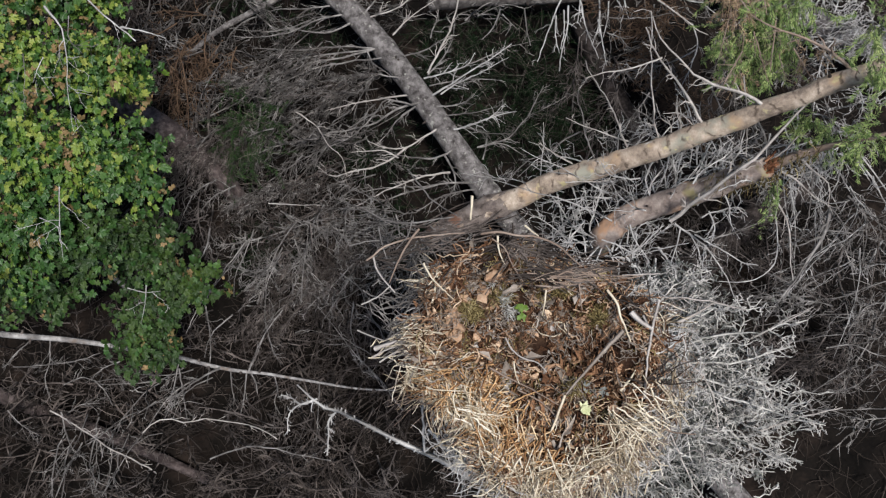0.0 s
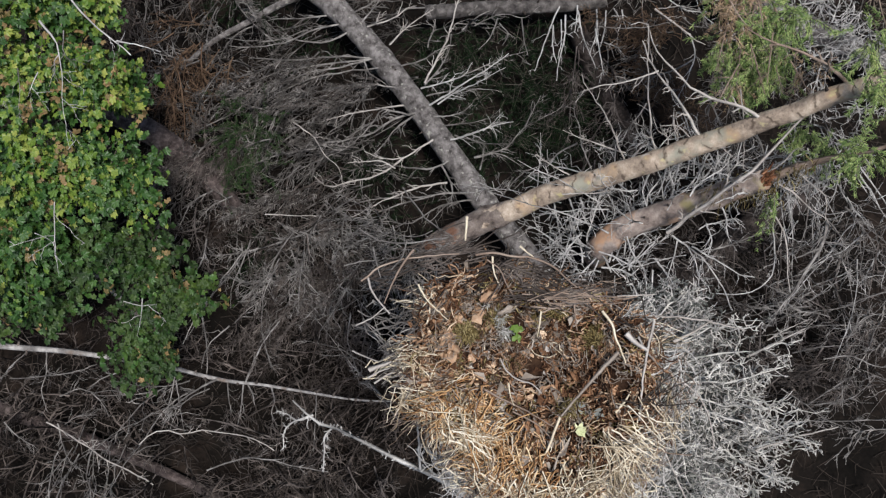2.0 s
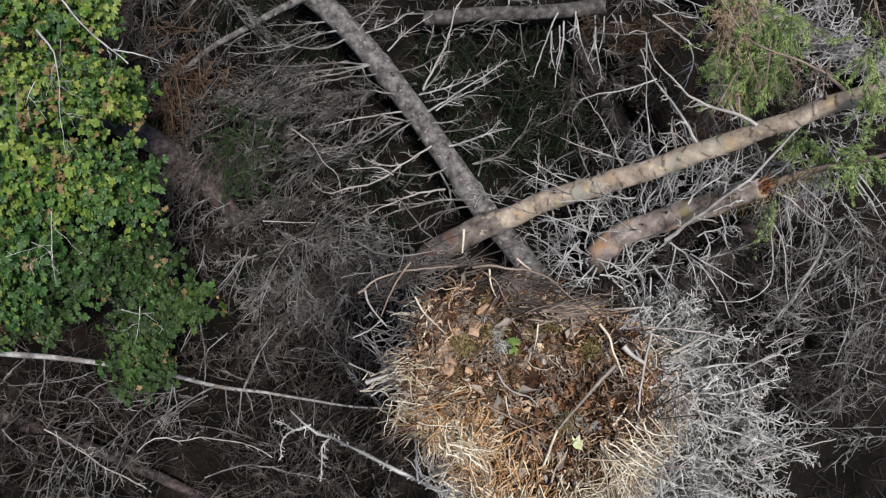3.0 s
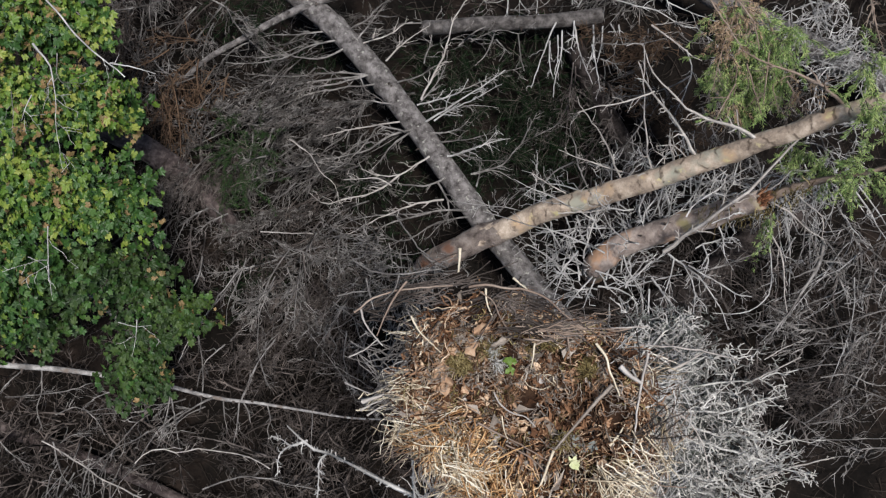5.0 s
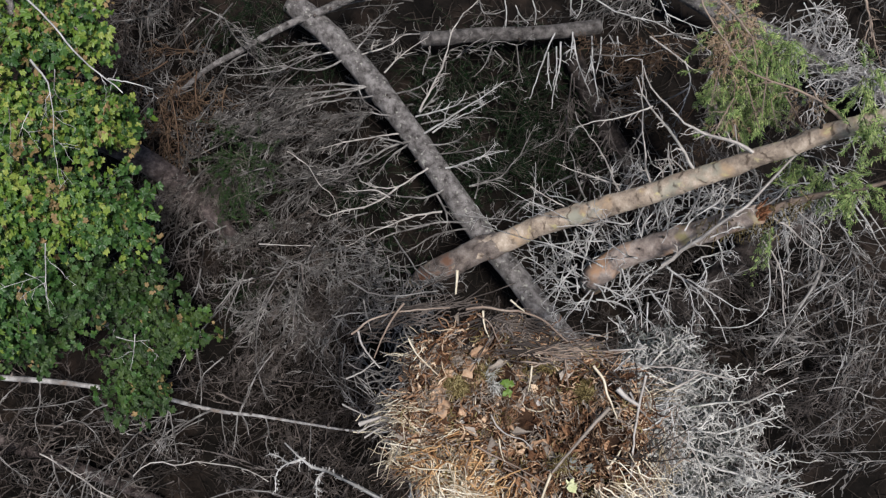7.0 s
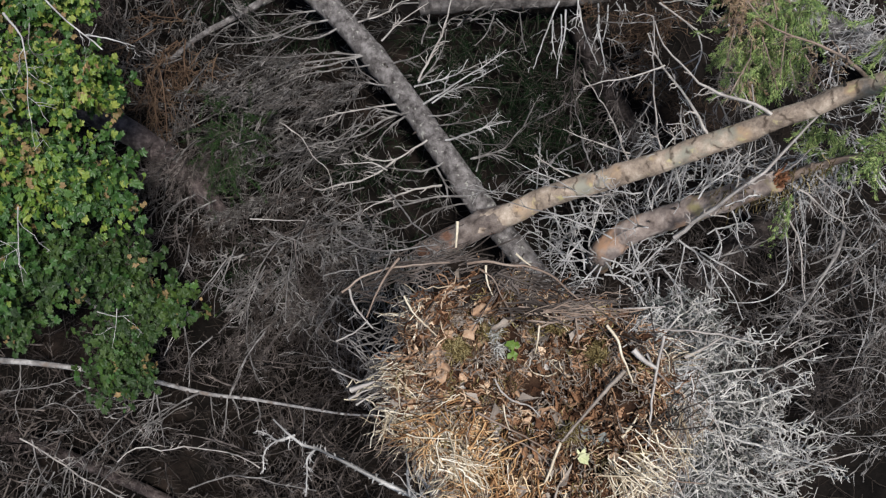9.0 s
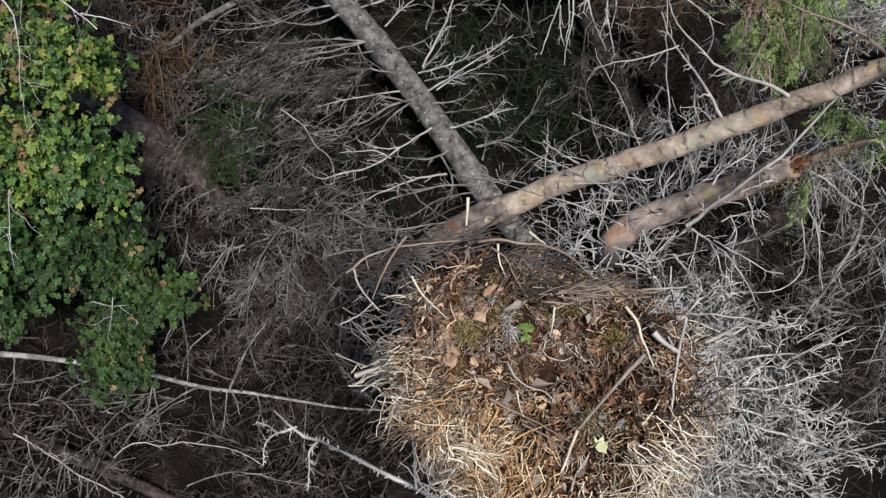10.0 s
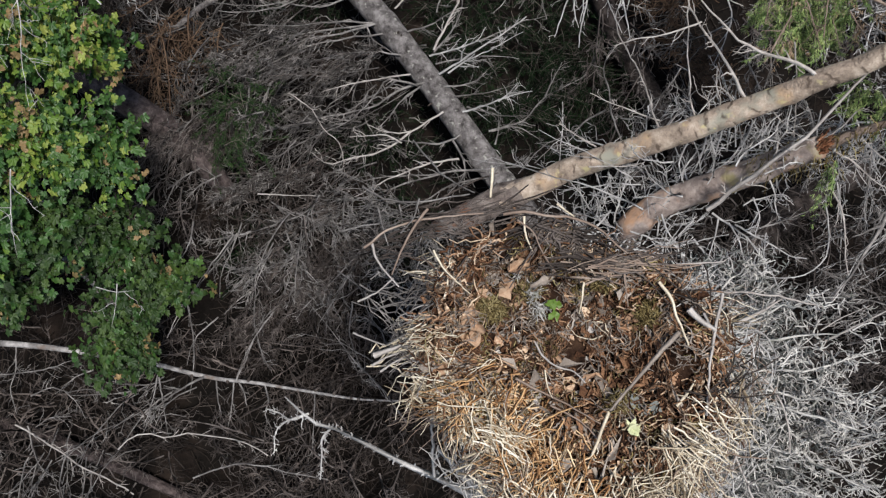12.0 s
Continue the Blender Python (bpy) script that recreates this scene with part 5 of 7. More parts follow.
thicket("dead_bough", "long grey dead bough lying on brown brush", (-5.18, 0.68, 0.60), (-0.06, -1.01, 0.60), 26, 185, 60, (0.5, 0.8), (0.6, 1.3), GREY_TWIG, 221, twigs=5, again=2, droop=0.1, radius=0.010, angle=36, single=True)
thicket("dead_bough", "long grey dead bough over purplish brown twigs", (3.37, 1.26, 0.90), (5.54, -0.18, 0.90), 22, 205, 40, (0.8, 1.1), (0.6, 1.2), GREY_TWIG, 222, twigs=7, again=2, droop=0.1, radius=0.009, angle=36, single=True)


thicket("dead_bough", "bleached dead bough beside green needle sprays", (3.97, 5.02, 1.00), (5.50, 3.46, 1.00), 46, 250, 50, (0.7, 1.2), (0.4, 0.8), WHITE_TWIG, 223, twigs=8, again=2, droop=0.2, radius=0.009, single=True)


thicket("dead_bough", "grey dead twig across the foot of the leaning trunk", (-0.78, 1.98, 1.10), (0.19, 1.49, 1.10), 26, 200, 60, (1.0, 1.25), (0.35, 0.7), GREY_TWIG, 224, twigs=7, again=2, droop=0.1, radius=0.008, parent=tan_tree)
thicket("dead_bough", "fine brown dead bough over a rotting trunk", (-3.20, 3.27, 0.80), (-2.07, 2.10, 0.80), 8, 225, 45, (0.55, 0.95), (0.3, 0.6), BROWN_TWIG, 226, twigs=14, again=3, droop=0.3, radius=0.006, parent=brown_log)
thicket("dead_bough", "fine grey dead bough in brown brush", (-2.33, 2.29, 0.80), (-0.43, 1.03, 0.80), 13, 235, 40, (0.7, 1.0), (0.4, 0.8), GREY_TWIG, 225, twigs=12, again=3, droop=0.2, radius=0.007, parent=grey_log)


thicket("dead_bough", "bleached dead twig between two leaning trunks", (2.96, 2.71, 2.00), (4.47, 2.20, 2.00), 20, 250, 55, (1.7, 2.3), (0.3, 0.55), WHITE_TWIG, 227, twigs=5, again=2, droop=0.2, radius=0.010, parent=stump, least=0.005)
thicket("dead_bough", "reddish brown dead conifer twig in a dark gap", (2.11, 4.56, 0.80), (3.27, 3.06, 0.80), 22, 250, 60, (0.6, 1.0), (0.35, 0.7), RUST_TWIG, 228, twigs=11, again=3, droop=0.25, radius=0.008, parent=tan_tree)


def feathered(corner_a, corner_b, count, heading, spread, high, material, seed, label, length=(0.6, 1.1)):
    """Arched dead conifer boughs, each set on both sides with fine drooping twigs."""
    rng = np.random.default_rng(seed)
    for _ in range(count):
        t = radians(rng.normal(heading, spread))
        long = rng.uniform(*length)
        s = np.linspace(0, 1, 9)
        start = np.array([rng.uniform(corner_a[0], corner_b[0]), rng.uniform(corner_a[1], corner_b[1]), rng.uniform(*high)])
        bend = t + rng.normal(0, 0.6) * s
        line = start + np.stack([np.cos(bend), np.sin(bend), 0.12 - 0.45 * s], 1) * (long * s)[:, None]
        line[:, 2] = np.maximum(line[:, 2], 0.1)
        line = line[None]
        rad = np.linspace(0.012, 0.005, 9)[None]
        l1, r1, *at1 = grow(line, rad, 15, rng, (0.16, 0.44), 38, 0.75, 0.35, 6, 0.6, kink=0.24, least=0.0056)
        l2, r2, *at2 = grow(l1, r1, 3, rng, (0.06, 0.17), 38, 0.6, 0.4, 4, 0.75, kink=0.3, least=0.0042)
        v, f = bundle([(line, rad), (l1, r1, 0, *at1), (l2, r2, 1, *at2)], 3)
        tagged(new("dead_bough", mesh_from("dead_bough", v, f, [material])), label, "branch", "dead boughs on the ground")


feathered((-1.3, 2.4), (-0.2, 4.0), 12, 198, 14, (0.5, 0.7), ASH_TWIG, 271, "feathery grey dead conifer bough beside a fallen trunk")
feathered((-3.1, 2.5), (-1.2, 4.4), 14, 205, 16, (0.7, 0.95), ASH_TWIG, 261, "feathery grey dead conifer bough beside a fallen trunk")
feathered((-3.5, 1.6), (-2.5, 3.6), 9, 235, 25, (0.65, 0.9), PURPLE_TWIG, 266, "feathery grey-brown dead conifer bough beside a leafy tree")
feathered((-1.9, 1.4), (-0.7, 2.4), 9, 235, 22, (0.8, 1.0), GREY_TWIG, 267, "pale feathery dead conifer bough with fine twigs")
feathered((-1.95, 0.9), (-0.6, 2.3), 13, 242, 22, (0.65, 0.95), PURPLE_TWIG, 262, "feathery grey-brown dead conifer bough with fine twigs")
feathered((-3.0, -1.1), (-0.2, 0.0), 20, 205, 45, (0.55, 0.85), PURPLE_TWIG, 269, "feathery grey-brown dead conifer bough over dark soil")
feathered((-5.2, -1.0), (-0.6, 0.1), 28, 215, 50, (0.5, 0.8), BROWN_TWIG, 263, "feathery brown dead conifer bough over dark soil")
feathered((3.0, 0.4), (5.2, 2.0), 13, 215, 35, (0.8, 1.15), PURPLE_TWIG, 264, "feathery purplish-brown dead conifer bough over dark soil")
feathered((-3.7, 3.8), (-2.3, 5.4), 12, 235, 40, (0.7, 0.95), ASH_TWIG, 268, "feathery grey dead conifer bough beside a leafy tree")
feathered((1.5, 2.6), (3.2, 4.4), 13, 255, 40, (0.6, 1.0), PURPLE_TWIG, 270, "brown dead conifer bough in a dark gap between trunks")
feathered((1.9, 2.9), (3.3, 4.2), 5, 250, 45, (1.0, 1.6), GREY_TWIG, 272, "pale grey dead bough between leaning trunks")
feathered((-3.2, 3.5), (-2.7, 4.3), 6, 235, 40, (0.75, 0.95), RUST_TWIG, 265, "rusty brown dead conifer bough with fine twigs")


def litter(count, seed):
    """Fine fallen twigs and needles on the soil."""
    rng = np.random.default_rng(seed)
    p = np.stack([rng.uniform(-6.2, 6.4, count), rng.uniform(-2.2, 6.2, count), rng.uniform(0.04, 0.24, count)], 1)
    a = rng.uniform(0, 6.28, count)
    d = np.stack([np.cos(a), np.sin(a), rng.normal(0, 0.15, count)], 1)
    s = np.linspace(0, 1, 3)
    lines = p[:, None] + d[:, None] * (rng.uniform(0.1, 0.4, (count, 1)) * s)[:, :, None]
    lines[:, 1] += rng.normal(size=(count, 3)) * 0.02
    v, f = tubes(lines, rng.uniform(0.003, 0.008, (count, 1)) * np.array([[1, 0.9, 0.5]]), 3)
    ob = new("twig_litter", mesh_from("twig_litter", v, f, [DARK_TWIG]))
    tagged(ob, "fine brown fallen twigs on dark soil", "litter", kind="stuff")


litter(7000, 220)

# ---- leaves ----
def blades(p, way, up, long, wide, fold=0.25):
    """Leaves of two halves folded along the midrib: verts and quads."""
    n = len(p)
    way, up = unit(way), unit(up)
    side = unit(np.cross(way, up))
    up = np.cross(side, way)
    long, wide = long[:, None], wide[:, None]

    def at(along, across):
        return p + way * long * along + side * wide * across + up * (wide * fold * abs(across) - long * 0.25 * along ** 2)

    v = np.stack([at(0, 0), at(0.3, -1.0), at(0.7, -0.62), at(1, 0), at(0.7, 0.62), at(0.3, 1.0)], 1).reshape(-1, 3)
    i = np.arange(n)[:, None] * 6
    return v, np.concatenate([i + np.array([[0, 1, 2, 3]]), i + np.array([[0, 3, 4, 5]])], 0)


def lobed(p, way, up, long, narrow=1.0):
    """Maple leaves: five pointed lobes fanned round the stalk, each leaf one piece."""
    n = len(p)
    way, up = unit(way), unit(up)
    side = unit(np.cross(way, up))
    up = np.cross(side, way)
    long = long[:, None]
    rows = [p]
    for turn, reach, sag in ((-150, 0.35, 0.0), (-108, 0.66, 0.12), (-78, 0.58, 0.02), (-48, 0.9, 0.18), (-25, 0.68, 0.05), (0, 1.0, 0.22), (25, 0.68, 0.05), (48, 0.9, 0.18), (78, 0.58, 0.02), (108, 0.66, 0.12), (150, 0.35, 0.0)):
        c, q = math.cos(radians(turn)) * reach, math.sin(radians(turn)) * reach
        rows.append(p + (way * c + side * q * narrow - up * sag) * long)
    v = np.stack(rows, 1).reshape(-1, 3)
    i = np.arange(n)[:, None] * 12
    return v, np.concatenate([i + np.array([[0, k, k + 1, k + 2]]) for k in (1, 3, 5, 7, 9)], 0)


def leafy(name, parent, sets, label=""):
    vs, fs, ws, base = [], [], [], 0
    mats = []
    for (v, f), material in sets:
        vs.append(v)
        fs.append(f + base)
        ws.append(np.full(len(f), len(mats)))
        mats.append(material)
        base += len(v)
    return part(name, mesh_from(name, np.concatenate(vs), np.concatenate(fs), mats, np.concatenate(ws), smooth=False), parent, label)


def cluster(parent, centre, size, count, sunny, seed):
    """One rounded spray of leaves on short shoots, with rust-coloured young tips."""
    rng = np.random.default_rng(seed)
    c, size = np.array(centre), np.array(size)
    count = int(count * 2.35)
    size = size * 1.12
    shoots = max(10, count // 12)
    q = unit(rng.normal(size=(shoots, 3)))
    q[:, 2] = np.abs(q[:, 2]) * 0.9 - 0.15
    tip = c + q * size * rng.uniform(0.35, 1.2, (shoots, 1))
    root = c - np.array([0, 0, size[2] * 0.6]) + rng.normal(size=(shoots, 3)) * size * 0.15
    s = np.linspace(0, 1, 5)
    lines = root[:, None] + (tip - root)[:, None] * s[None, :, None]
    stems = tubes(lines, np.repeat(np.array([[0.006, 0.005, 0.004, 0.003, 0.002]]), shoots, 0), 3)
    i = rng.integers(0, shoots, count)
    u = rng.beta(2.4, 0.7, count)
    p, d = sample(lines, i, u)
    p = p + rng.normal(size=(count, 3)) * 0.038
    hang = np.array([0.0, -0.75, -0.55])
    way = unit(d * 0.35 + hang + rng.normal(size=(count, 3)) * np.array([0.6, 0.55, 0.4]))
    up = unit(rng.normal(size=(count, 3)) * 0.55 + np.array([0, -0.1, 1.0]))
    # higher shoots take the sunlit colour more often: light painted by height
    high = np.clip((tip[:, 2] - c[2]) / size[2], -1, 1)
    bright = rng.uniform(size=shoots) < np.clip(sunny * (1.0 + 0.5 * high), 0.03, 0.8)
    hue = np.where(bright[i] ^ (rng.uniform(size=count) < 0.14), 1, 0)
    long = rng.uniform(0.026, 0.076, count) * np.where(u > 0.6, 1.0, 0.8)
    green, gold = (lobed(p[hue == k], way[hue == k], up[hue == k], long[hue == k], 0.72) for k in (0, 1))
    tufts = rng.choice(shoots, min(shoots // 6, 4 + int(7 * sunny)), replace=False)
    m = np.repeat(tufts, 9 if sunny > 0.05 else 6)
    at = tip[m] + rng.normal(size=(len(m), 3)) * 0.038 + np.array([0, 0, 0.03])
    rust = lobed(at, hang + rng.normal(size=(len(m), 3)) * 0.7, np.array([0, 0, 1.0]) + rng.normal(size=(len(m), 3)) * 0.5, rng.uniform(0.025, 0.06, len(m)), 0.7)
    # clusters with sunny near 0 get the greens with shade painted in
    tagged(leafy("foliage", parent, [(green, LEAF if sunny > 0.05 else LEAF_SHADE), (gold, LEAF_SUN if sunny > 0.05 else LEAF), (rust, LEAF_RUST), (stems, BROWN_TWIG)]), kind="stuff")


broadleaf = tree("broadleaf_tree", "leafy young tree, green leaves with yellow and rusty tips", "tree",
    [(-4.78, 1.36, 0.00, 0.114), (-4.20, 2.09, 1.20, 0.090), (-3.76, 3.05, 2.40, 0.064), (-3.67, 3.57, 3.00, 0.040), (-3.62, 4.00, 3.40, 0.024)], GREY_BARK, 31, sides=12)
limb(broadleaf, [(-4.25, 1.94, 1.00, 0.043), (-3.62, 2.06, 2.20, 0.021), (-3.26, 2.21, 2.90, 0.012)], GREY_TWIG, 301, 6, name="bough")
limb(broadleaf, [(-4.27, 1.82, 1.00, 0.043), (-3.40, 1.22, 1.40, 0.026), (-2.96, 0.87, 1.60, 0.017)], GREY_TWIG, 302, 8, name="bough")
limb(broadleaf, [(-3.83, 2.84, 2.20, 0.038), (-3.29, 2.93, 2.60, 0.023), (-2.91, 3.02, 2.80, 0.015)], GREY_TWIG, 303, 8, name="bough")
limb(broadleaf, [(-3.66, 3.56, 2.90, 0.030), (-3.28, 3.68, 3.00, 0.020), (-2.99, 3.84, 3.00, 0.015)], GREY_TWIG, 304, 8, name="bough")
limb(broadleaf, slim([(-3.44, 3.77, 3.35, 0.014), (-3.21, 3.55, 3.33, 0.014), (-3.02, 3.32, 3.30, 0.014), (-2.83, 3.15, 3.26, 0.014), (-2.62, 2.98, 3.20, 0.014)], 0.85), WHITE_TWIG, 305, 2, name="bough")
limb(broadleaf, slim([(-2.74, 3.09, 3.24, 0.010), (-2.56, 3.07, 3.20, 0.010), (-2.38, 3.03, 3.15, 0.010)], 0.85), WHITE_TWIG, 314, 1, name="bough")

limb(broadleaf, slim(slim([(-3.27, 3.15, 3.50, 0.028), (-3.13, 2.98, 3.50, 0.021), (-3.08, 2.74, 3.45, 0.016), (-3.07, 2.46, 3.40, 0.014), (-3.04, 2.15, 3.30, 0.012)], 0.8), 0.8), WHITE_TWIG, 306, 5, name="bough")
limb(broadleaf, slim(slim([(-3.09, 3.09, 3.45, 0.012), (-3.06, 2.87, 3.45, 0.012), (-2.97, 2.78, 3.40, 0.009)], 0.8), 0.8), GREY_TWIG, 307, 3, name="bough")
limb(broadleaf, slim(slim([(-3.27, 2.73, 3.45, 0.014), (-3.31, 2.62, 3.45, 0.012), (-3.36, 2.53, 3.40, 0.009)], 0.8), 0.8), WHITE_TWIG, 308, 2, name="bough")
limb(broadleaf, slim(slim([(-3.41, 2.74, 3.50, 0.011), (-3.38, 2.57, 3.50, 0.011), (-3.43, 2.42, 3.40, 0.009)], 0.8), 0.8), GREY_TWIG, 309, 3, name="bough")
limb(broadleaf, slim(slim([(-3.05, 1.64, 3.45, 0.013), (-3.05, 1.38, 3.40, 0.013), (-3.06, 1.17, 3.30, 0.011), (-3.08, 1.08, 3.20, 0.009)], 0.8), 0.8), WHITE_TWIG, 310, 3, name="bough")
limb(broadleaf, slim(slim([(-3.26, 1.42, 3.30, 0.009), (-3.14, 1.37, 3.35, 0.009), (-3.04, 1.31, 3.40, 0.009)], 0.8), 0.8), WHITE_TWIG, 311, 1, name="bough")
limb(broadleaf, slim(slim([(-2.93, 0.99, 2.20, 0.013), (-2.77, 0.95, 2.20, 0.013), (-2.62, 0.96, 2.20, 0.010)], 0.8), 0.8), WHITE_TWIG, 312, 1, name="bough")
limb(broadleaf, slim(slim([(-2.74, 1.01, 2.25, 0.013), (-2.76, 0.83, 2.20, 0.013), (-2.82, 0.68, 2.10, 0.011)], 0.8), 0.8), WHITE_TWIG, 313, 1, name="bough")

# figure before the seed: share of shoots coloured as sunlit, 0 for shaded
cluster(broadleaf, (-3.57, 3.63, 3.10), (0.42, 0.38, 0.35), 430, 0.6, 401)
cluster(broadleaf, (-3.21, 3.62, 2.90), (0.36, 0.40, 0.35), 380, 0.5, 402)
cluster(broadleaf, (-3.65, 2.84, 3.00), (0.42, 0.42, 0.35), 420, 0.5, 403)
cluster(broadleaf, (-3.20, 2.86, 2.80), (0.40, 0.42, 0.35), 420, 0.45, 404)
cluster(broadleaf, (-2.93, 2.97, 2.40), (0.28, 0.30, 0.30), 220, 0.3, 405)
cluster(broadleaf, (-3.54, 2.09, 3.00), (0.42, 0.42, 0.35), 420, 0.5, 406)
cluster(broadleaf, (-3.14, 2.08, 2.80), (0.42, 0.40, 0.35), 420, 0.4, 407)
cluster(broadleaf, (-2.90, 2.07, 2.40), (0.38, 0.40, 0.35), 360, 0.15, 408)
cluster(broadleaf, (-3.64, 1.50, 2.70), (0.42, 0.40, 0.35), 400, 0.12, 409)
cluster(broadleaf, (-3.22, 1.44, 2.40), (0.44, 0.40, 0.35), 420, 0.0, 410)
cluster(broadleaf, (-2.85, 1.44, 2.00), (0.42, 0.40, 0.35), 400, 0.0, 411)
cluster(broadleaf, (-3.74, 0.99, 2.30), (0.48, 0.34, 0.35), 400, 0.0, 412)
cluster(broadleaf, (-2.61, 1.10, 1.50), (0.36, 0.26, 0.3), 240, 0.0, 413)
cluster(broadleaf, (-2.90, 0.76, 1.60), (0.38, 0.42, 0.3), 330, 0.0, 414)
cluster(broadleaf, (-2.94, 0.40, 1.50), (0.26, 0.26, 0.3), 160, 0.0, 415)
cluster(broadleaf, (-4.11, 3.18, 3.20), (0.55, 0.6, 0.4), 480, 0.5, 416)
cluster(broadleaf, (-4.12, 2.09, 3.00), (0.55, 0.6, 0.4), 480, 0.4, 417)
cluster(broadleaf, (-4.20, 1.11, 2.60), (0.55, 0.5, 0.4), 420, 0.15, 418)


# ---- needle sprays ----
def sprays(name, parent, centre, size, count, heading, spread, material, seed, length=(0.15, 0.35), per=44, needle=(0.025, 0.055), droop=0.35):
    """Hanging conifer sprays: thin shoots set with needles on both sides."""
    rng = np.random.default_rng(seed)
    c, size = np.array(centre), np.array(size)
    p = c + np.clip(rng.normal(size=(count, 3)), -2, 2) * size * 0.5
    a = np.radians(rng.normal(heading, spread, count))
    d = unit(np.stack([np.cos(a), np.sin(a), rng.normal(0, 0.25, count)], 1))
    long = rng.uniform(*length, count)[:, None]
    s = np.linspace(0, 1, 6)
    lines = p[:, None] + d[:, None] * (long * s)[:, :, None]
    lines[:, :, 2] -= droop * long * s ** 2
    lines += (rng.normal(size=(count, 3)) * 0.15)[:, None] * (long * s ** 2)[:, :, None]
    stems = tubes(lines, np.repeat(np.linspace(0.004, 0.0015, 6)[None], count, 0), 3)
    i = np.repeat(np.arange(count), per)
    u = rng.uniform(0.08, 1, len(i))
    q, way = sample(lines, i, u)
    w = unit(rng.normal(size=(len(i), 3)) * np.array([1, 1, 0.6]))
    way = unit(way * 0.8 + w * 0.7)
    up = unit(rng.normal(size=(len(i), 3)) * 0.6 + np.array([0, 0, 1.0]))
    needles = blades(q, way, up, rng.uniform(*needle, len(i)), rng.uniform(0.0022, 0.0042, len(i)), 0.0)
    if parent:
        return leafy(name, parent, [(needles, material), (stems, BROWN_TWIG)])
    root = thing("conifer_sapling", "low dark green conifer growth in shade", "sapling", "saplings under the dead trees")
    part("stem", mesh_from("stem", stems[0], stems[1], [BROWN_TWIG]), root)
    return tagged(leafy(name, root, [(needles, material)]), kind="stuff")


for n, (at, size, count) in enumerate((
        ((2.73, 3.29, 2.55), (0.22, 0.24, 0.2), 62), ((3.07, 3.24, 2.60), (0.24, 0.26, 0.2), 62), ((2.94, 3.03, 2.50), (0.30, 0.12, 0.2), 22),
        ((3.11, 3.50, 2.75), (0.26, 0.24, 0.2), 60), ((2.81, 3.72, 2.70), (0.22, 0.30, 0.2), 50),
        ((3.33, 2.52, 2.60), (0.16, 0.12, 0.12), 18), ((3.53, 2.36, 2.60), (0.12, 0.10, 0.12), 16), ((3.62, 2.18, 3.00), (0.22, 0.12, 0.15), 26),
        ((3.43, 2.57, 3.60), (0.16, 0.08, 0.1), 16), ((3.50, 2.94, 3.60), (0.10, 0.22, 0.2), 18), ((4.04, 2.40, 3.70), (0.4, 0.6, 0.3), 60))):
    sprays("needle_spray", tan_tree, at, size, count, 268, 65, NEEDLE, 501 + n, (0.14, 0.32), 62, (0.028, 0.058), 0.3)
sprays("needle_spray", stump, (3.05, 1.88, 2.50), (0.06, 0.14, 0.1), 9, 268, 12, NEEDLE, 526)
for n, (at, size, count) in enumerate((((2.68, 3.59, 2.75), (0.18, 0.24, 0.1), 44), ((2.81, 3.81, 2.80), (0.2, 0.28, 0.1), 40), ((2.76, 2.99, 2.55), (0.06, 0.08, 0.06), 6), ((3.34, 3.12, 2.70), (0.12, 0.08, 0.1), 9))):
    sprays("dead_needle_spray", tan_tree, at, size, count, 268, 60, DRY_SPRAY, 531 + n, (0.12, 0.26), 26, (0.03, 0.06), 0.2)
for n, (at, heading) in enumerate((((2.64, 3.50, 2.70), 255), ((2.83, 3.27, 2.70), 285), ((3.02, 3.36, 2.75), 262), ((3.18, 3.11, 2.70), 300), ((2.73, 3.10, 2.65), 240))):
    t = radians(heading)
    limb(tan_tree, [(at[0] + k * 0.16 * math.cos(t), at[1] + k * 0.16 * math.sin(t), at[2] + 0.06 - 0.02 * k, 0.008 - 0.0015 * k) for k in range(4)], TAN_TWIG, 540 + n, 9, (0.08, 0.2), 2)
# low growth between the trunks; its shade is painted into the needle colours
sprays("foliage", None, (0.88, 3.83, 0.35), (1.0, 1.1, 0.3), 330, 250, 70, NEEDLE_DEEP_SHADE, 511, (0.2, 0.45), 40, (0.03, 0.06))
sprays("foliage", None, (1.41, 3.33, 0.35), (0.7, 0.7, 0.3), 170, 250, 70, NEEDLE_DEEP_SHADE, 512, (0.2, 0.45), 40, (0.03, 0.06))
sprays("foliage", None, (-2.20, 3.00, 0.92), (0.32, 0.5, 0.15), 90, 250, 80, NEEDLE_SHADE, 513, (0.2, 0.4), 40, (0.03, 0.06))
sprays("foliage", None, (0.05, 4.25, 0.40), (0.5, 0.6, 0.2), 90, 250, 70, NEEDLE_DEEP_SHADE, 517, (0.2, 0.45), 40, (0.03, 0.06))
sprays("foliage", None, (0.45, 3.15, 0.40), (0.5, 0.4, 0.2), 80, 250, 70, NEEDLE_DEEP_SHADE, 518, (0.2, 0.45), 40, (0.03, 0.06))
sprays("foliage", None, (-0.75, 2.85, 0.40), (0.5, 0.5, 0.2), 70, 250, 70, NEEDLE_DEEP_SHADE, 519, (0.2, 0.45), 40, (0.03, 0.06))
sprays("foliage", None, (-2.05, 1.65, 0.45), (0.4, 0.4, 0.2), 60, 250, 70, NEEDLE_DEEP_SHADE, 520, (0.2, 0.45), 40, (0.03, 0.06))
sprays("foliage", None, (-2.29, 4.95, 0.60), (0.5, 0.4, 0.25), 70, 250, 60, NEEDLE_DEEP_SHADE, 514, (0.2, 0.4), 40, (0.03, 0.06))
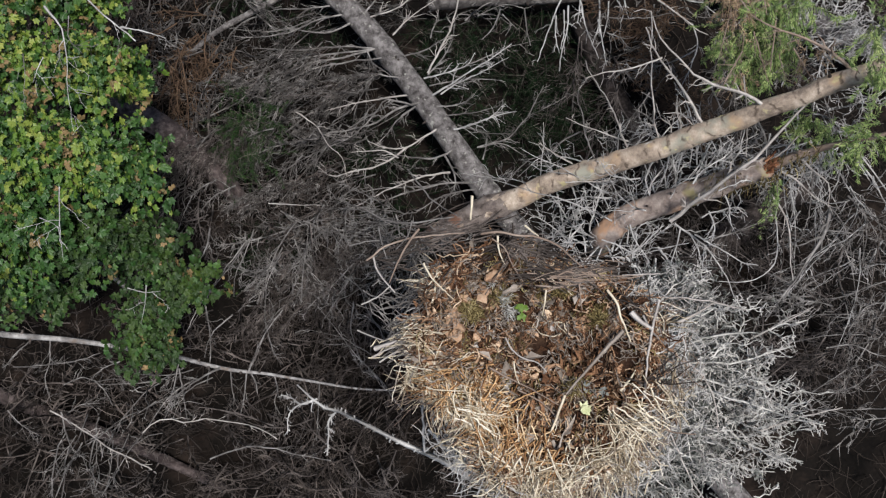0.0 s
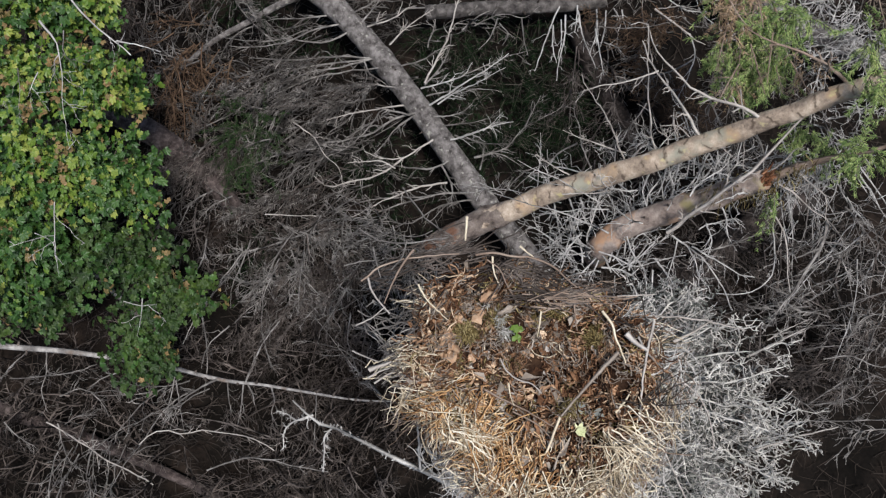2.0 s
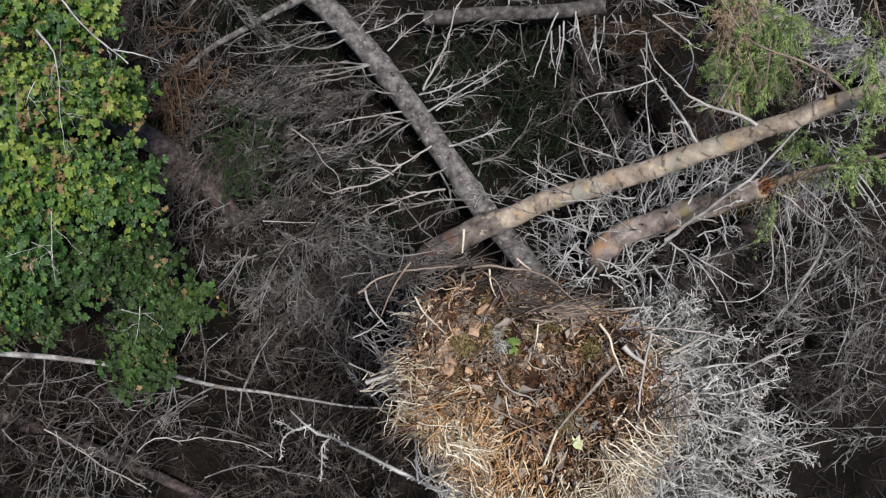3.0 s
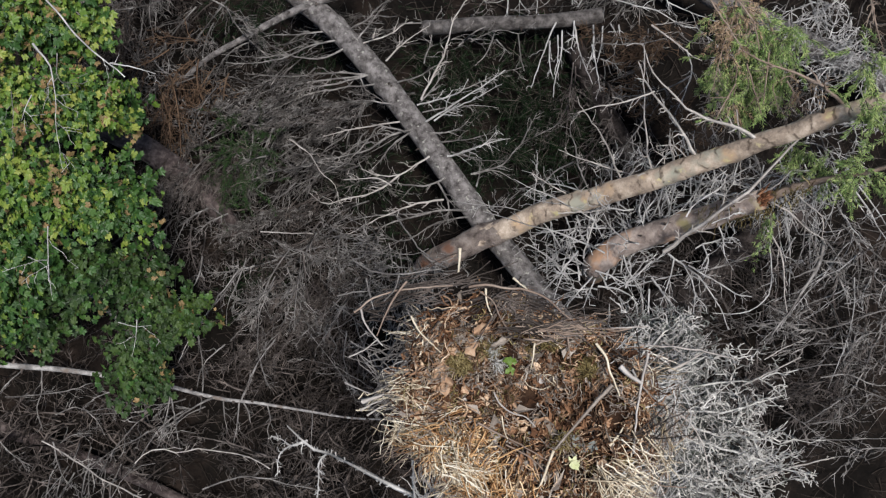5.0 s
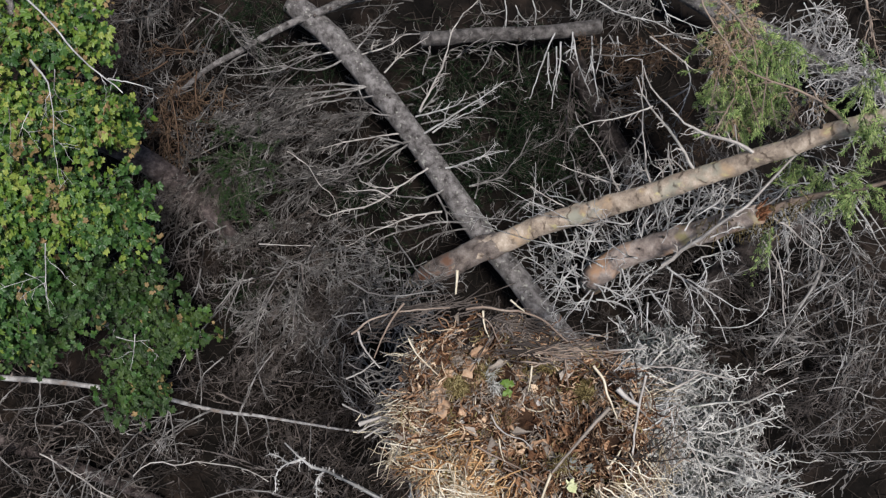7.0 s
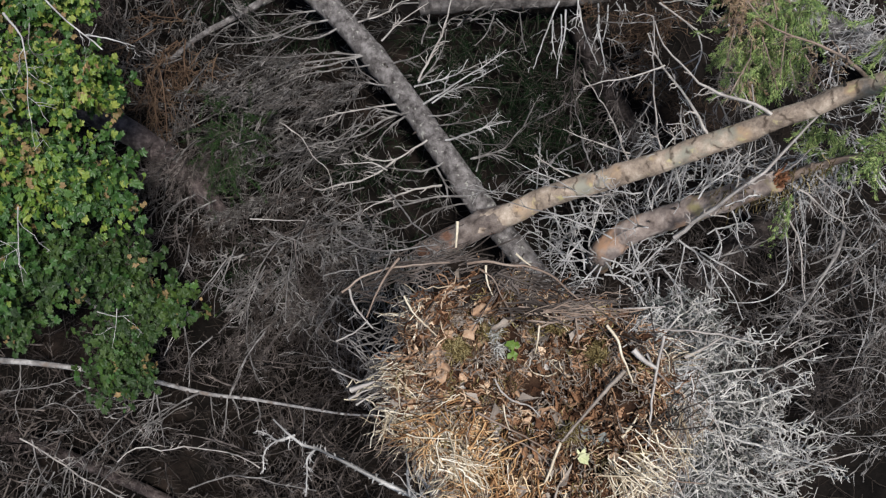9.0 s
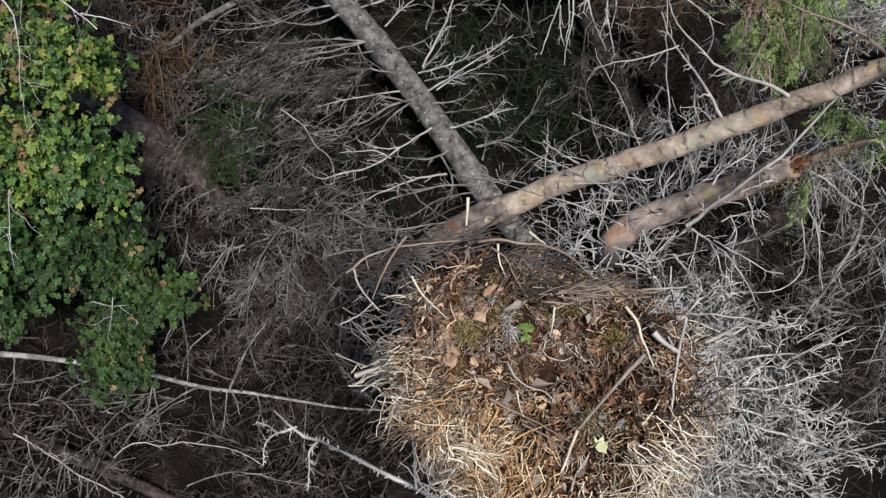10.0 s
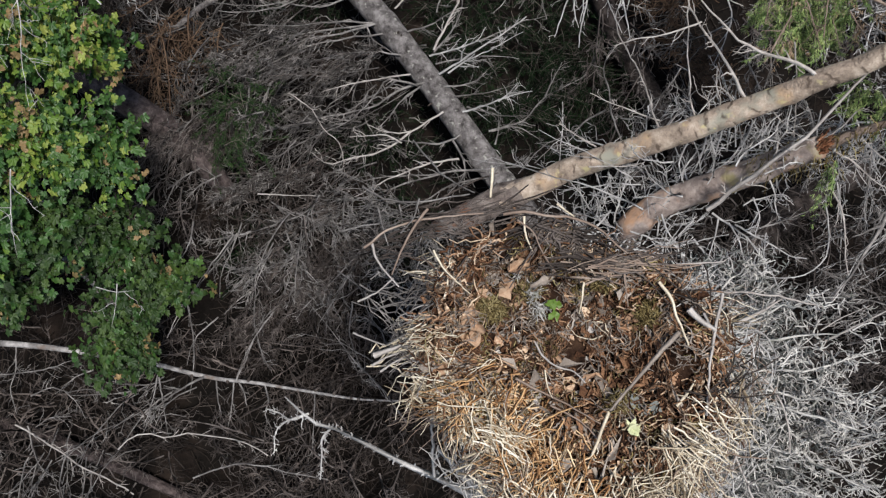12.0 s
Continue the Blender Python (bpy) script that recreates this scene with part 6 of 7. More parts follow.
sprays("foliage", None, (-1.58, 4.43, 0.30), (0.4, 0.3, 0.2), 40, 250, 60, NEEDLE_DEEP_SHADE, 515, (0.2, 0.4), 40, (0.03, 0.06))
sprays("foliage", None, (-0.59, 1.84, 0.40), (0.5, 0.5, 0.2), 60, 250, 60, NEEDLE_DEEP_SHADE, 516, (0.2, 0.4), 40, (0.03, 0.06))

for n, (at, size, count, heading, material) in enumerate((
        ((-0.87, 3.56, 0.90), (0.35, 0.12, 0.08), 16, 190, ASH_TWIG), ((-1.38, 3.44, 0.90), (0.35, 0.12, 0.08), 16, 192, ASH_TWIG),
        ((-1.52, 3.89, 0.85), (0.3, 0.12, 0.08), 14, 205, ASH_TWIG), ((-2.03, 3.66, 0.85), (0.3, 0.12, 0.08), 14, 210, ASH_TWIG),
        ((-1.62, 2.37, 0.80), (0.25, 0.12, 0.08), 14, 195, ASH_TWIG), ((-2.05, 2.22, 0.80), (0.25, 0.12, 0.08), 14, 200, ASH_TWIG),
        ((-2.58, 2.90, 0.85), (0.3, 0.3, 0.08), 24, 230, PURPLE_TWIG), ((-2.88, 2.70, 0.85), (0.25, 0.25, 0.08), 18, 230, PURPLE_TWIG),
        ((-1.34, 1.43, 0.80), (0.4, 0.25, 0.1), 26, 245, PURPLE_TWIG), ((-1.84, 1.06, 0.75), (0.3, 0.3, 0.1), 20, 240, PURPLE_TWIG))):
    sprays("dead_spray", grey_log, at, size, count, heading, 14, material, 551 + n, (0.3, 0.65), 42, (0.04, 0.09), 0.25)

# ---- the tree under the nest ----
NEST = Vector((0.47, 0.29, 4.90))
nest_tree = tree("dead_nest_tree", "standing dead conifer with lichen-crusted branches under the nest", "tree",
    [(NEST.x + 0.05, NEST.y + 0.02, 0.0, 0.19), (NEST.x + 0.02, NEST.y, 1.5, 0.16), (NEST.x, NEST.y, 3.2, 0.14), (NEST.x, NEST.y, 4.5, 0.12)], GREY_BARK, 33, sides=14)
limb(nest_tree, slim([(0.47, -0.76, 3.75, 0.040), (0.11, -0.54, 3.65, 0.033), (-0.31, -0.33, 3.50, 0.027), (-0.48, -0.25, 3.45, 0.025), (-0.66, -0.16, 3.40, 0.024), (-0.81, -0.10, 3.38, 0.022), (-0.95, -0.04, 3.35, 0.019), (-1.04, 0.00, 3.33, 0.017), (-1.09, 0.05, 3.30, 0.018), (-1.14, 0.09, 3.30, 0.013)], 0.88), WHITE_TWIG, 601, 90, (0.012, 0.055), 1, 60, wiggle=0.014)
limb(nest_tree, slim([(-0.81, -0.11, 3.38, 0.013), (-0.87, -0.17, 3.36, 0.013), (-0.88, -0.30, 3.34, 0.011), (-0.89, -0.45, 3.30, 0.009)], 0.88), WHITE_TWIG, 602, 24, (0.02, 0.08), 1, wiggle=0.006)
limb(nest_tree, slim([(-0.97, -0.02, 3.35, 0.013), (-1.10, -0.06, 3.33, 0.011), (-1.17, -0.02, 3.30, 0.009), (-1.26, 0.01, 3.30, 0.009)], 0.88), WHITE_TWIG, 603, 20, (0.02, 0.08), 1, wiggle=0.006)
limb(nest_tree, slim([(-1.00, -0.03, 3.35, 0.011), (-1.12, -0.07, 3.33, 0.011), (-1.19, -0.13, 3.30, 0.009), (-1.21, -0.28, 3.25, 0.007)], 0.88), WHITE_TWIG, 604, 20, (0.02, 0.08), 1, wiggle=0.006)
limb(nest_tree, slim([(0.65, -0.95, 3.90, 0.047), (0.34, -0.66, 3.80, 0.036), (0.15, -0.48, 3.70, 0.033), (-0.02, -0.33, 3.66, 0.029), (-0.11, -0.24, 3.65, 0.023)], 0.88), WHITE_TWIG, 605, 70, (0.012, 0.055), 1, wiggle=0.014)
limb(nest_tree, slim([(0.45, -0.76, 3.90, 0.023), (0.37, -0.49, 4.00, 0.019), (0.33, -0.30, 4.10, 0.013)], 0.88), WHITE_TWIG, 606, 32, (0.02, 0.08), 1, wiggle=0.014)
limb(nest_tree, slim([(-0.13, -0.39, 3.80, 0.014), (-0.14, -0.23, 3.90, 0.016), (-0.13, 0.04, 4.20, 0.013)], 0.88), WHITE_TWIG, 607, 20, (0.02, 0.08), 1, wiggle=0.014)


def lichen_bough(pts, seed, n=16):
    limb(nest_tree, slim(pts, 0.75), LICHEN, seed, n, (0.06, 0.21), 2, 52, 0.0, 0.45, "lichen_branch", "pale lichen-crusted twiggy branch", 0.42, 0.0038, 2, 0.022)


lichen_bough([(1.15, 0.23, 4.30, 0.015), (1.47, 0.37, 4.40, 0.015), (1.74, 0.55, 4.50, 0.013), (2.06, 0.57, 4.50, 0.007)], 611)
lichen_bough([(1.15, 0.19, 4.30, 0.015), (1.54, 0.33, 4.40, 0.015), (1.84, 0.40, 4.50, 0.015), (2.05, 0.40, 4.50, 0.007)], 612, 18)
lichen_bough([(1.15, 0.15, 4.30, 0.015), (1.54, 0.22, 4.40, 0.015), (1.91, 0.22, 4.50, 0.013), (2.26, 0.32, 4.50, 0.007)], 613, 20)
lichen_bough([(1.15, 0.12, 4.30, 0.015), (1.57, 0.11, 4.40, 0.015), (1.97, 0.04, 4.50, 0.014), (2.29, 0.04, 4.50, 0.007)], 614, 20)
lichen_bough([(1.14, 0.08, 4.30, 0.015), (1.60, 0.01, 4.40, 0.015), (2.00, -0.07, 4.50, 0.016), (2.40, -0.18, 4.55, 0.009)], 615, 22)
lichen_bough([(1.14, 0.01, 4.30, 0.015), (1.52, -0.14, 4.40, 0.015), (1.91, -0.28, 4.40, 0.015), (2.26, -0.46, 4.40, 0.007)], 616, 20)
lichen_bough([(1.10, -0.07, 4.30, 0.015), (1.45, -0.32, 4.35, 0.015), (1.81, -0.43, 4.35, 0.013), (2.10, -0.48, 4.30, 0.007)], 617, 18)
lichen_bough([(1.04, -0.14, 4.20, 0.015), (1.26, -0.47, 4.20, 0.015), (1.53, -0.74, 4.10, 0.015), (1.74, -1.04, 4.00, 0.008)], 618, 18)
lichen_bough([(0.83, -0.22, 4.10, 0.015), (0.90, -0.56, 4.10, 0.015), (1.04, -0.88, 4.10, 0.015), (1.13, -1.12, 4.00, 0.008)], 619, 18)
lichen_bough([(1.19, 0.38, 4.30, 0.015), (1.43, 0.61, 4.30, 0.017), (1.59, 0.76, 4.30, 0.011), (1.82, 0.84, 4.30, 0.008)], 620, 16)
lichen_bough([(1.16, 0.04, 4.20, 0.015), (1.50, -0.07, 4.20, 0.017), (1.84, -0.14, 4.20, 0.013), (2.22, -0.14, 4.20, 0.008)], 621, 22)
lichen_bough([(1.17, 0.16, 4.20, 0.015), (1.51, 0.19, 4.20, 0.017), (1.86, 0.16, 4.20, 0.013), (2.20, 0.19, 4.20, 0.008)], 622, 22)
limb(nest_tree, slim([(1.38, 0.51, 4.50, 0.015), (1.41, 0.32, 4.60, 0.012), (1.60, 0.16, 4.60, 0.011), (1.69, 0.01, 4.60, 0.009), (1.74, -0.22, 4.50, 0.007)]), PALE_WOOD, 631, 3, (0.05, 0.1), 1)
limb(nest_tree, slim([(1.34, 0.64, 4.50, 0.009), (1.61, 0.61, 4.60, 0.009), (1.82, 0.57, 4.60, 0.009), (1.93, 0.54, 4.60, 0.007)]), PALE_WOOD, 632, 3, (0.05, 0.1), 1)
limb(nest_tree, slim([(1.52, 0.47, 4.50, 0.016), (1.62, 0.52, 4.55, 0.015), (1.73, 0.59, 4.60, 0.009)]), PALE_WOOD, 633, 2, (0.05, 0.1), 1)
limb(nest_tree, slim([(2.02, -0.23, 4.40, 0.009), (2.21, -0.15, 4.50, 0.009), (2.54, -0.07, 4.50, 0.007)]), PALE_WOOD, 634, 2, (0.05, 0.1), 1)
limb(nest_tree, slim([(2.06, 0.38, 4.30, 0.009), (2.18, 0.45, 4.40, 0.009), (2.42, 0.56, 4.40, 0.007)]), PALE_WOOD, 635, 1, (0.05, 0.1), 0)


def lichen_tufts(parent, centre, size, count, seed):
    rng = np.random.default_rng(seed)
    p = np.array(centre) + np.clip(rng.normal(size=(count, 3)), -2, 2) * np.array(size) * 0.5
    d = unit(rng.normal(size=(count, 3)))
    s = np.linspace(0, 1, 4)
    lines = p[:, None] + d[:, None] * (rng.uniform(0.025, 0.07, (count, 1)) * s)[:, :, None]
    lines += rng.normal(size=lines.shape) * 0.009
    v, f = tubes(lines, np.repeat(np.array([[0.003, 0.0042, 0.004, 0.002]]), count, 0), 3)
    ob = part("hanging_lichen", mesh_from("hanging_lichen", v, f, [MOSS]), parent, "grey-green hanging lichen tufts")
    tagged(ob, kind="stuff")


lichen_tufts(nest_tree, (1.64, 0.12, 4.15), (0.42, 0.46, 0.2), 2200, 641)
lichen_tufts(nest_tree, (1.32, -0.37, 4.10), (0.6, 0.4, 0.25), 2200, 642)
lichen_tufts(nest_tree, (1.63, 0.72, 4.00), (0.3, 0.2, 0.3), 700, 643)

def lichen_twigs(parent, centre, size, count, heading, spread, material, seed):
    """Short crooked forked twigs crusted with lichen, too many to count."""
    rng = np.random.default_rng(seed)
    p = np.array(centre) + np.clip(rng.normal(size=(count, 3)), -1.8, 1.8) * np.array(size) * 0.55
    a = np.radians(rng.normal(heading, spread, count))
    d = unit(np.stack([np.cos(a), np.sin(a), rng.normal(0.1, 0.4, count)], 1))
    long = rng.uniform(0.10, 0.26, (count, 1))
    s = np.linspace(0, 1, 7)
    lines = p[:, None] + d[:, None] * (long * s)[:, :, None]
    lines[:, 1:] += np.cumsum(rng.normal(size=(count, 6, 3)) * 0.055, axis=1) * long[:, :, None]
    rad = np.linspace(0.0048, 0.0034, 7)[None] * rng.uniform(0.7, 1.15, (count, 1))
    l1, r1, *at1 = grow(lines, rad, 4, rng, (0.04, 0.12), 48, 0.2, -0.1, 5, 0.85, kink=0.4, least=0.0032)
    l2, r2, *at2 = grow(l1, r1, 2, rng, (0.02, 0.05), 46, 0.2, -0.1, 3, 0.95, kink=0.35, least=0.003)
    v, f = bundle([(lines, rad), (l1, r1, 0, *at1), (l2, r2, 1, *at2)], 3)
    ob = part("lichen_crust", mesh_from("lichen_crust", v, f, [material]), parent, "crooked forked twigs crusted with pale lichen")
    tagged(ob, kind="stuff")


lichen_twigs(nest_tree, (1.72, 0.12, 4.42), (0.46, 0.52, 0.16), 85, -5, 45, LICHEN, 651)
lichen_twigs(nest_tree, (2.02, -0.12, 4.40), (0.30, 0.42, 0.12), 34, -15, 35, LICHEN, 652)
lichen_twigs(nest_tree, (1.55, -0.30, 4.30), (0.46, 0.34, 0.16), 80, -35, 45, LICHEN, 653)
lichen_twigs(nest_tree, (1.50, 0.62, 4.20), (0.30, 0.26, 0.2), 60, 40, 45, WHITE_TWIG, 654)
lichen_twigs(nest_tree, (1.62, 0.10, 4.16), (0.42, 0.46, 0.14), 100, -5, 60, LICHEN_GREY, 655)
lichen_twigs(nest_tree, (1.36, -0.40, 4.10), (0.40, 0.34, 0.14), 60, -40, 60, LICHEN_GREY, 656)

# ---- the nest ----
nest = thing("stick_nest", "large stick nest lined with dry golden grass in a dead treetop", "nest")


def rim(a):
    """Radius of the nest in metres by bearing (radians, 0 along +x)."""
    return 0.78 + 0.02 * np.cos(a) - 0.09 * np.sin(a) + 0.04 * np.cos(2 * a + 0.4) + 0.03 * np.sin(3 * a + 1.0) - 0.05 * np.exp(-((a - 1.0) / 0.4) ** 2) - 0.09 * np.clip(-np.cos(a), 0, 1) ** 2 - 0.25 * np.exp(-((a + 2.22) / 0.48) ** 2)


def cup(share):
    """Height over the nest's centre line by share of the radius."""
    return -0.10 + 0.14 * np.clip(share, 0, 0.85) ** 2 / 0.72 - 1.3 * np.clip(share - 0.86, 0, 1) ** 1.5


def make_core():
    rings, n = 26, 64
    a = np.arange(n) * 2 * np.pi / n
    vs = []
    for k in range(rings):
        u = k / (rings - 1)
        share = min(u * 1.5, 1.0)
        z = cup(share) if u < 0.667 else cup(1.0) - (u - 0.667) * 1.3
        pull = 1.0 if u < 0.667 else 1 - (u - 0.667) * 1.7
        for b in a:
            r = rim(b if b < np.pi else b - 2 * np.pi) * share * pull * 0.97
            x, y = r * np.cos(b), r * np.sin(b)
            lift = noise.noise((x * 6, y * 6, z * 6)) * 0.08 + noise.noise((x * 17, y * 17, z * 17 + 5)) * 0.03
            vs.append((NEST.x + x, NEST.y + y, NEST.z + z + lift))
    i = np.arange(rings * n).reshape(rings, n)
    j = np.roll(i, -1, axis=1)
    f = np.stack([i[:-1], i[1:], j[1:], j[:-1]], -1).reshape(-1, 4)
    part("core", mesh_from("core", vs, f, [HUMUS]), nest, "dark packed humus and dead stalks")


def strands(name, count, material, seed, bearing, spread, share, length, radius, turn, lift=0.03, sag=0.1, label="", kink=0.06):
    """Loose stalks on the nest: turn is their angle to the outward way."""
    rng = np.random.default_rng(seed)
    tufts = max(1, count // 5)
    b = np.radians(rng.normal(bearing, spread, tufts)) if spread < 180 else rng.uniform(-np.pi, np.pi, tufts)
    sh = np.sqrt(rng.uniform(share[0] ** 2, share[1] ** 2, tufts))
    way = b + np.radians(rng.normal(*turn, tufts))
    high = rng.uniform(0.0, lift, tufts)
    k = rng.integers(0, tufts, count)
    b = (b[k] + rng.normal(0, 0.045, count) / np.clip(sh[k], 0.3, 1) + np.pi) % (2 * np.pi) - np.pi
    sh = np.clip(sh[k] + rng.normal(0, 0.04, count), 0, 1.35)
    r = rim(b) * sh
    p = np.stack([NEST.x + r * np.cos(b), NEST.y + r * np.sin(b), NEST.z + cup(np.clip(sh, 0, 1)) + high[k] + rng.uniform(0.0, 0.02, count) - np.clip(sh - 1, 0, 1) * 0.8], 1)
    a = way[k] + np.radians(rng.normal(0, 22, count))
    slope = -np.clip((sh - 0.8) * 1.6, -0.1, 0.7) * np.cos(a - b)
    d = unit(np.stack([np.cos(a), np.sin(a), slope + rng.normal(0, 0.08, count)], 1))
    long = rng.uniform(*length, count)[:, None]
    s = np.linspace(-0.5, 0.5, 8)
    bend = a[:, None] + rng.normal(0, sag * 4, (count, 1)) * s + rng.normal(0, sag * 3, (count, 1)) * s ** 2
    step = np.stack([np.cos(bend), np.sin(bend), np.repeat(d[:, 2:], len(s), 1) + rng.normal(0, sag * 0.5, (count, 1)) * s], -1)
    lines = p[:, None] + (np.cumsum(step, axis=1) - step.sum(axis=1, keepdims=True) / 2) * long[:, :, None] / len(s)
    lines += rng.normal(size=lines.shape) * kink * long[:, :, None] * 0.16
    rad = rng.uniform(*radius, (count, 1)) * np.linspace(1.1, 0.55, len(s))[None]
    v, f = tubes(lines, rad, 3)
    ob = part(name, mesh_from(name, v, f, [material]), nest, label)
    tagged(ob, kind="stuff")


def chips(name, count, material, seed, share, size, label, slender=0.0):
    """Flakes of bark and leaf lying in the cup."""
    rng = np.random.default_rng(seed)
    b = rng.uniform(-np.pi, np.pi, count)
    sh = np.sqrt(rng.uniform(share[0] ** 2, share[1] ** 2, count))
    r = rim(b) * sh
    p = np.stack([NEST.x + r * np.cos(b), NEST.y + r * np.sin(b), NEST.z + cup(sh) + rng.uniform(0.0, 0.05, count)], 1)
    t = rng.uniform(0, 6.28, count)
    way = np.stack([np.cos(t), np.sin(t), rng.normal(0, 0.25, count)], 1)
    up = rng.normal(size=(count, 3)) * 0.35 + np.array([0, 0, 1.0])
    long = rng.uniform(*size, count)
    v, f = blades(p, way, up, long, long * (slender or rng.uniform(0.12, 0.4, count)), 0.3 if not slender else 0.9)
    v = v + rng.normal(size=v.shape) * np.repeat(long, 6)[:, None] * 0.09
    ob = part(name, mesh_from(name, v, f, [material], smooth=False), nest, label)
    tagged(ob, kind="stuff")


make_core()
chips("litter", 760, LITTER, 701, (0.0, 0.95), (0.03, 0.09), "brown bark flakes and dead leaf scraps")
chips("bark_strip_layer", 170, BARK_STRIP, 714, (0.0, 0.85), (0.06, 0.16), "grey-brown curled bark strips", 0.13)
chips("bark_flake_layer", 60, BARK_STRIP, 717, (0.0, 0.75), (0.06, 0.12), "broad grey-brown bark flakes", 0.24)
strands("crumb_layer", 800, LITTER, 715, 0, 180, (0.0, 0.95), (0.04, 0.14), (0.004, 0.009), (0, 90), 0.05, 0.4, "crumbled bark and twisted stalks", 0.5)
strands("crumb_layer", 200, BARK_STRIP, 716, 0, 180, (0.0, 0.9), (0.04, 0.12), (0.003, 0.008), (0, 90), 0.06, 0.4, "grey bark crumbs", 0.5)
chips("leaf_litter", 26, DEAD_LEAF, 702, (0.0, 0.8), (0.05, 0.11), "curled tan dead leaves")
strands("rootlet_layer", 520, BARK_STRIP, 734, 0, 180, (0.0, 0.9), (0.05, 0.16), (0.002, 0.0045), (0, 90), 0.09, 0.5, "curled grey-brown rootlets", 0.2)
strands("moss_layer", 430, DRY_MOSS, 732, 0, 180, (0.0, 0.92), (0.04, 0.14), (0.0025, 0.005), (0, 90), 0.06, 0.7, "matted olive-brown dry moss and rootlets", 0.3)
strands("stalk_layer", 520, RUST_TWIG, 736, 0, 180, (0.0, 0.95), (0.06, 0.22), (0.002, 0.005), (0, 90), 0.07, 0.35, "reddish-brown stalks and rootlets", 0.15)
strands("stalk_layer", 760, LITTER, 703, 0, 180, (0.0, 1.0), (0.08, 0.30), (0.002, 0.006), (0, 90), 0.05, 0.25, "tangled brown stalks", 0.22)
strands("stalk_layer", 110, PALE_STRAW, 712, 0, 180, (0.2, 1.0), (0.08, 0.24), (0.002, 0.005), (0, 90), 0.06, 0.4, "pale curled stalks", 0.25)
strands("golden_grass", 120, PALE_STRAW, 733, -125, 24, (0.5, 1.0), (0.12, 0.34), (0.0016, 0.0045), (0, 60), 0.10, 0.12, "pale dry grass stems among the gold", 0.1)
strands("golden_grass", 470, STRAW, 704, -118, 24, (0.5, 0.98), (0.12, 0.34), (0.0024, 0.006), (0, 60), 0.09, 0.12, "dry golden grass stems", 0.1)
strands("pale_grass", 400, PALE_STRAW, 705, -85, 42, (0.82, 1.16), (0.14, 0.42), (0.002, 0.0055), (0, 65), 0.10, 0.13, "bleached grass and fine twigs", 0.1)
strands("pale_grass", 260, TAN_TWIG, 735, -72, 40, (0.8, 1.18), (0.12, 0.40), (0.0015, 0.004), (0, 65), 0.10, 0.15, "tan stems among bleached grass", 0.1)
strands("pale_grass", 240, PALE_STRAW, 731, -56, 22, (0.8, 1.18), (0.12, 0.40), (0.002, 0.0055), (0, 65), 0.10, 0.13, "bleached grass below the rim", 0.1)
strands("pale_grass", 190, PALE_STRAW, 706, -165, 22, (0.78, 1.06), (0.08, 0.24), (0.002, 0.005), (0, 70), 0.07, 0.12, "bleached stems on the rim", 0.08)
strands("stalk_layer", 170, LITTER, 719, -80, 60, (0.75, 1.1), (0.10, 0.30), (0.003, 0.007), (0, 70), 0.06, 0.2, "brown stems under the straw", 0.2)
strands("stick_layer", 60, BROWN_TWIG, 707, 90, 90, (0.8, 0.98), (0.25, 0.6), (0.003, 0.007), (70, 45), 0.07, 0.12, "brown sticks laid in the rim", 0.05)
strands("twig_fringe", 300, WHITE_TWIG, 710, -60, 40, (0.95, 1.3), (0.15, 0.45), (0.0025, 0.006), (0, 60), 0.05, 0.2, "bleached twigs below the rim", 0.1)
strands("twig_fringe", 90, GREY_TWIG, 711, 165, 26, (0.9, 1.08), (0.12, 0.32), (0.003, 0.006), (0, 50), 0.06, 0.18, "twig ends sticking out of the rim", 0.07)


def moss_pad(at, size, count, material, seed, label):
    """A soft cushion of short curled threads."""
    rng = np.random.default_rng(seed)
    q = unit(rng.normal(size=(count, 3))) * rng.uniform(0.3, 1, (count, 1)) ** 0.5 * np.array(size)
    q[:, 2] = np.abs(q[:, 2])
    d = unit(rng.normal(size=(count, 3)) * np.array([1, 1, 0.6]))
    s = np.linspace(-0.5, 0.5, 6)
    lines = np.array(at) + q[:, None] + d[:, None] * (rng.uniform(0.02, 0.07, (count, 1)) * s)[:, :, None]
    lines += rng.normal(size=(count, 1, 3)) * (0.06 * s ** 2)[None, :, None]
    v, f = tubes(lines, rng.uniform(0.002, 0.004, (count, 1)) * np.linspace(1, 0.6, 6)[None], 3)
    tagged(part("moss_pad", mesh_from("moss_pad", v, f, [material]), nest, label), kind="stuff")


moss_pad((0.15, 0.50, 4.90), (0.09, 0.07, 0.05), 330, DRY_MOSS, 741, "olive moss cushion in the cup")
moss_pad((0.35, 0.60, 4.89), (0.08, 0.05, 0.05), 200, DRY_MOSS, 742, "olive moss cushion in the cup")
moss_pad((0.93, 0.48, 4.91), (0.06, 0.06, 0.05), 200, DRY_MOSS, 743, "yellowish moss tuft by the rim")
moss_pad((0.72, 0.63, 4.92), (0.08, 0.05, 0.04), 220, DRY_MOSS, 744, "yellowish moss tuft by the rim")
moss_pad((0.50, 0.83, 4.92), (0.08, 0.08, 0.05), 220, DRY_MOSS, 746, "yellowish moss tuft by the rim")
moss_pad((0.80, 0.05, 4.89), (0.10, 0.05, 0.04), 180, DRY_MOSS, 747, "green moss tuft by the rim")


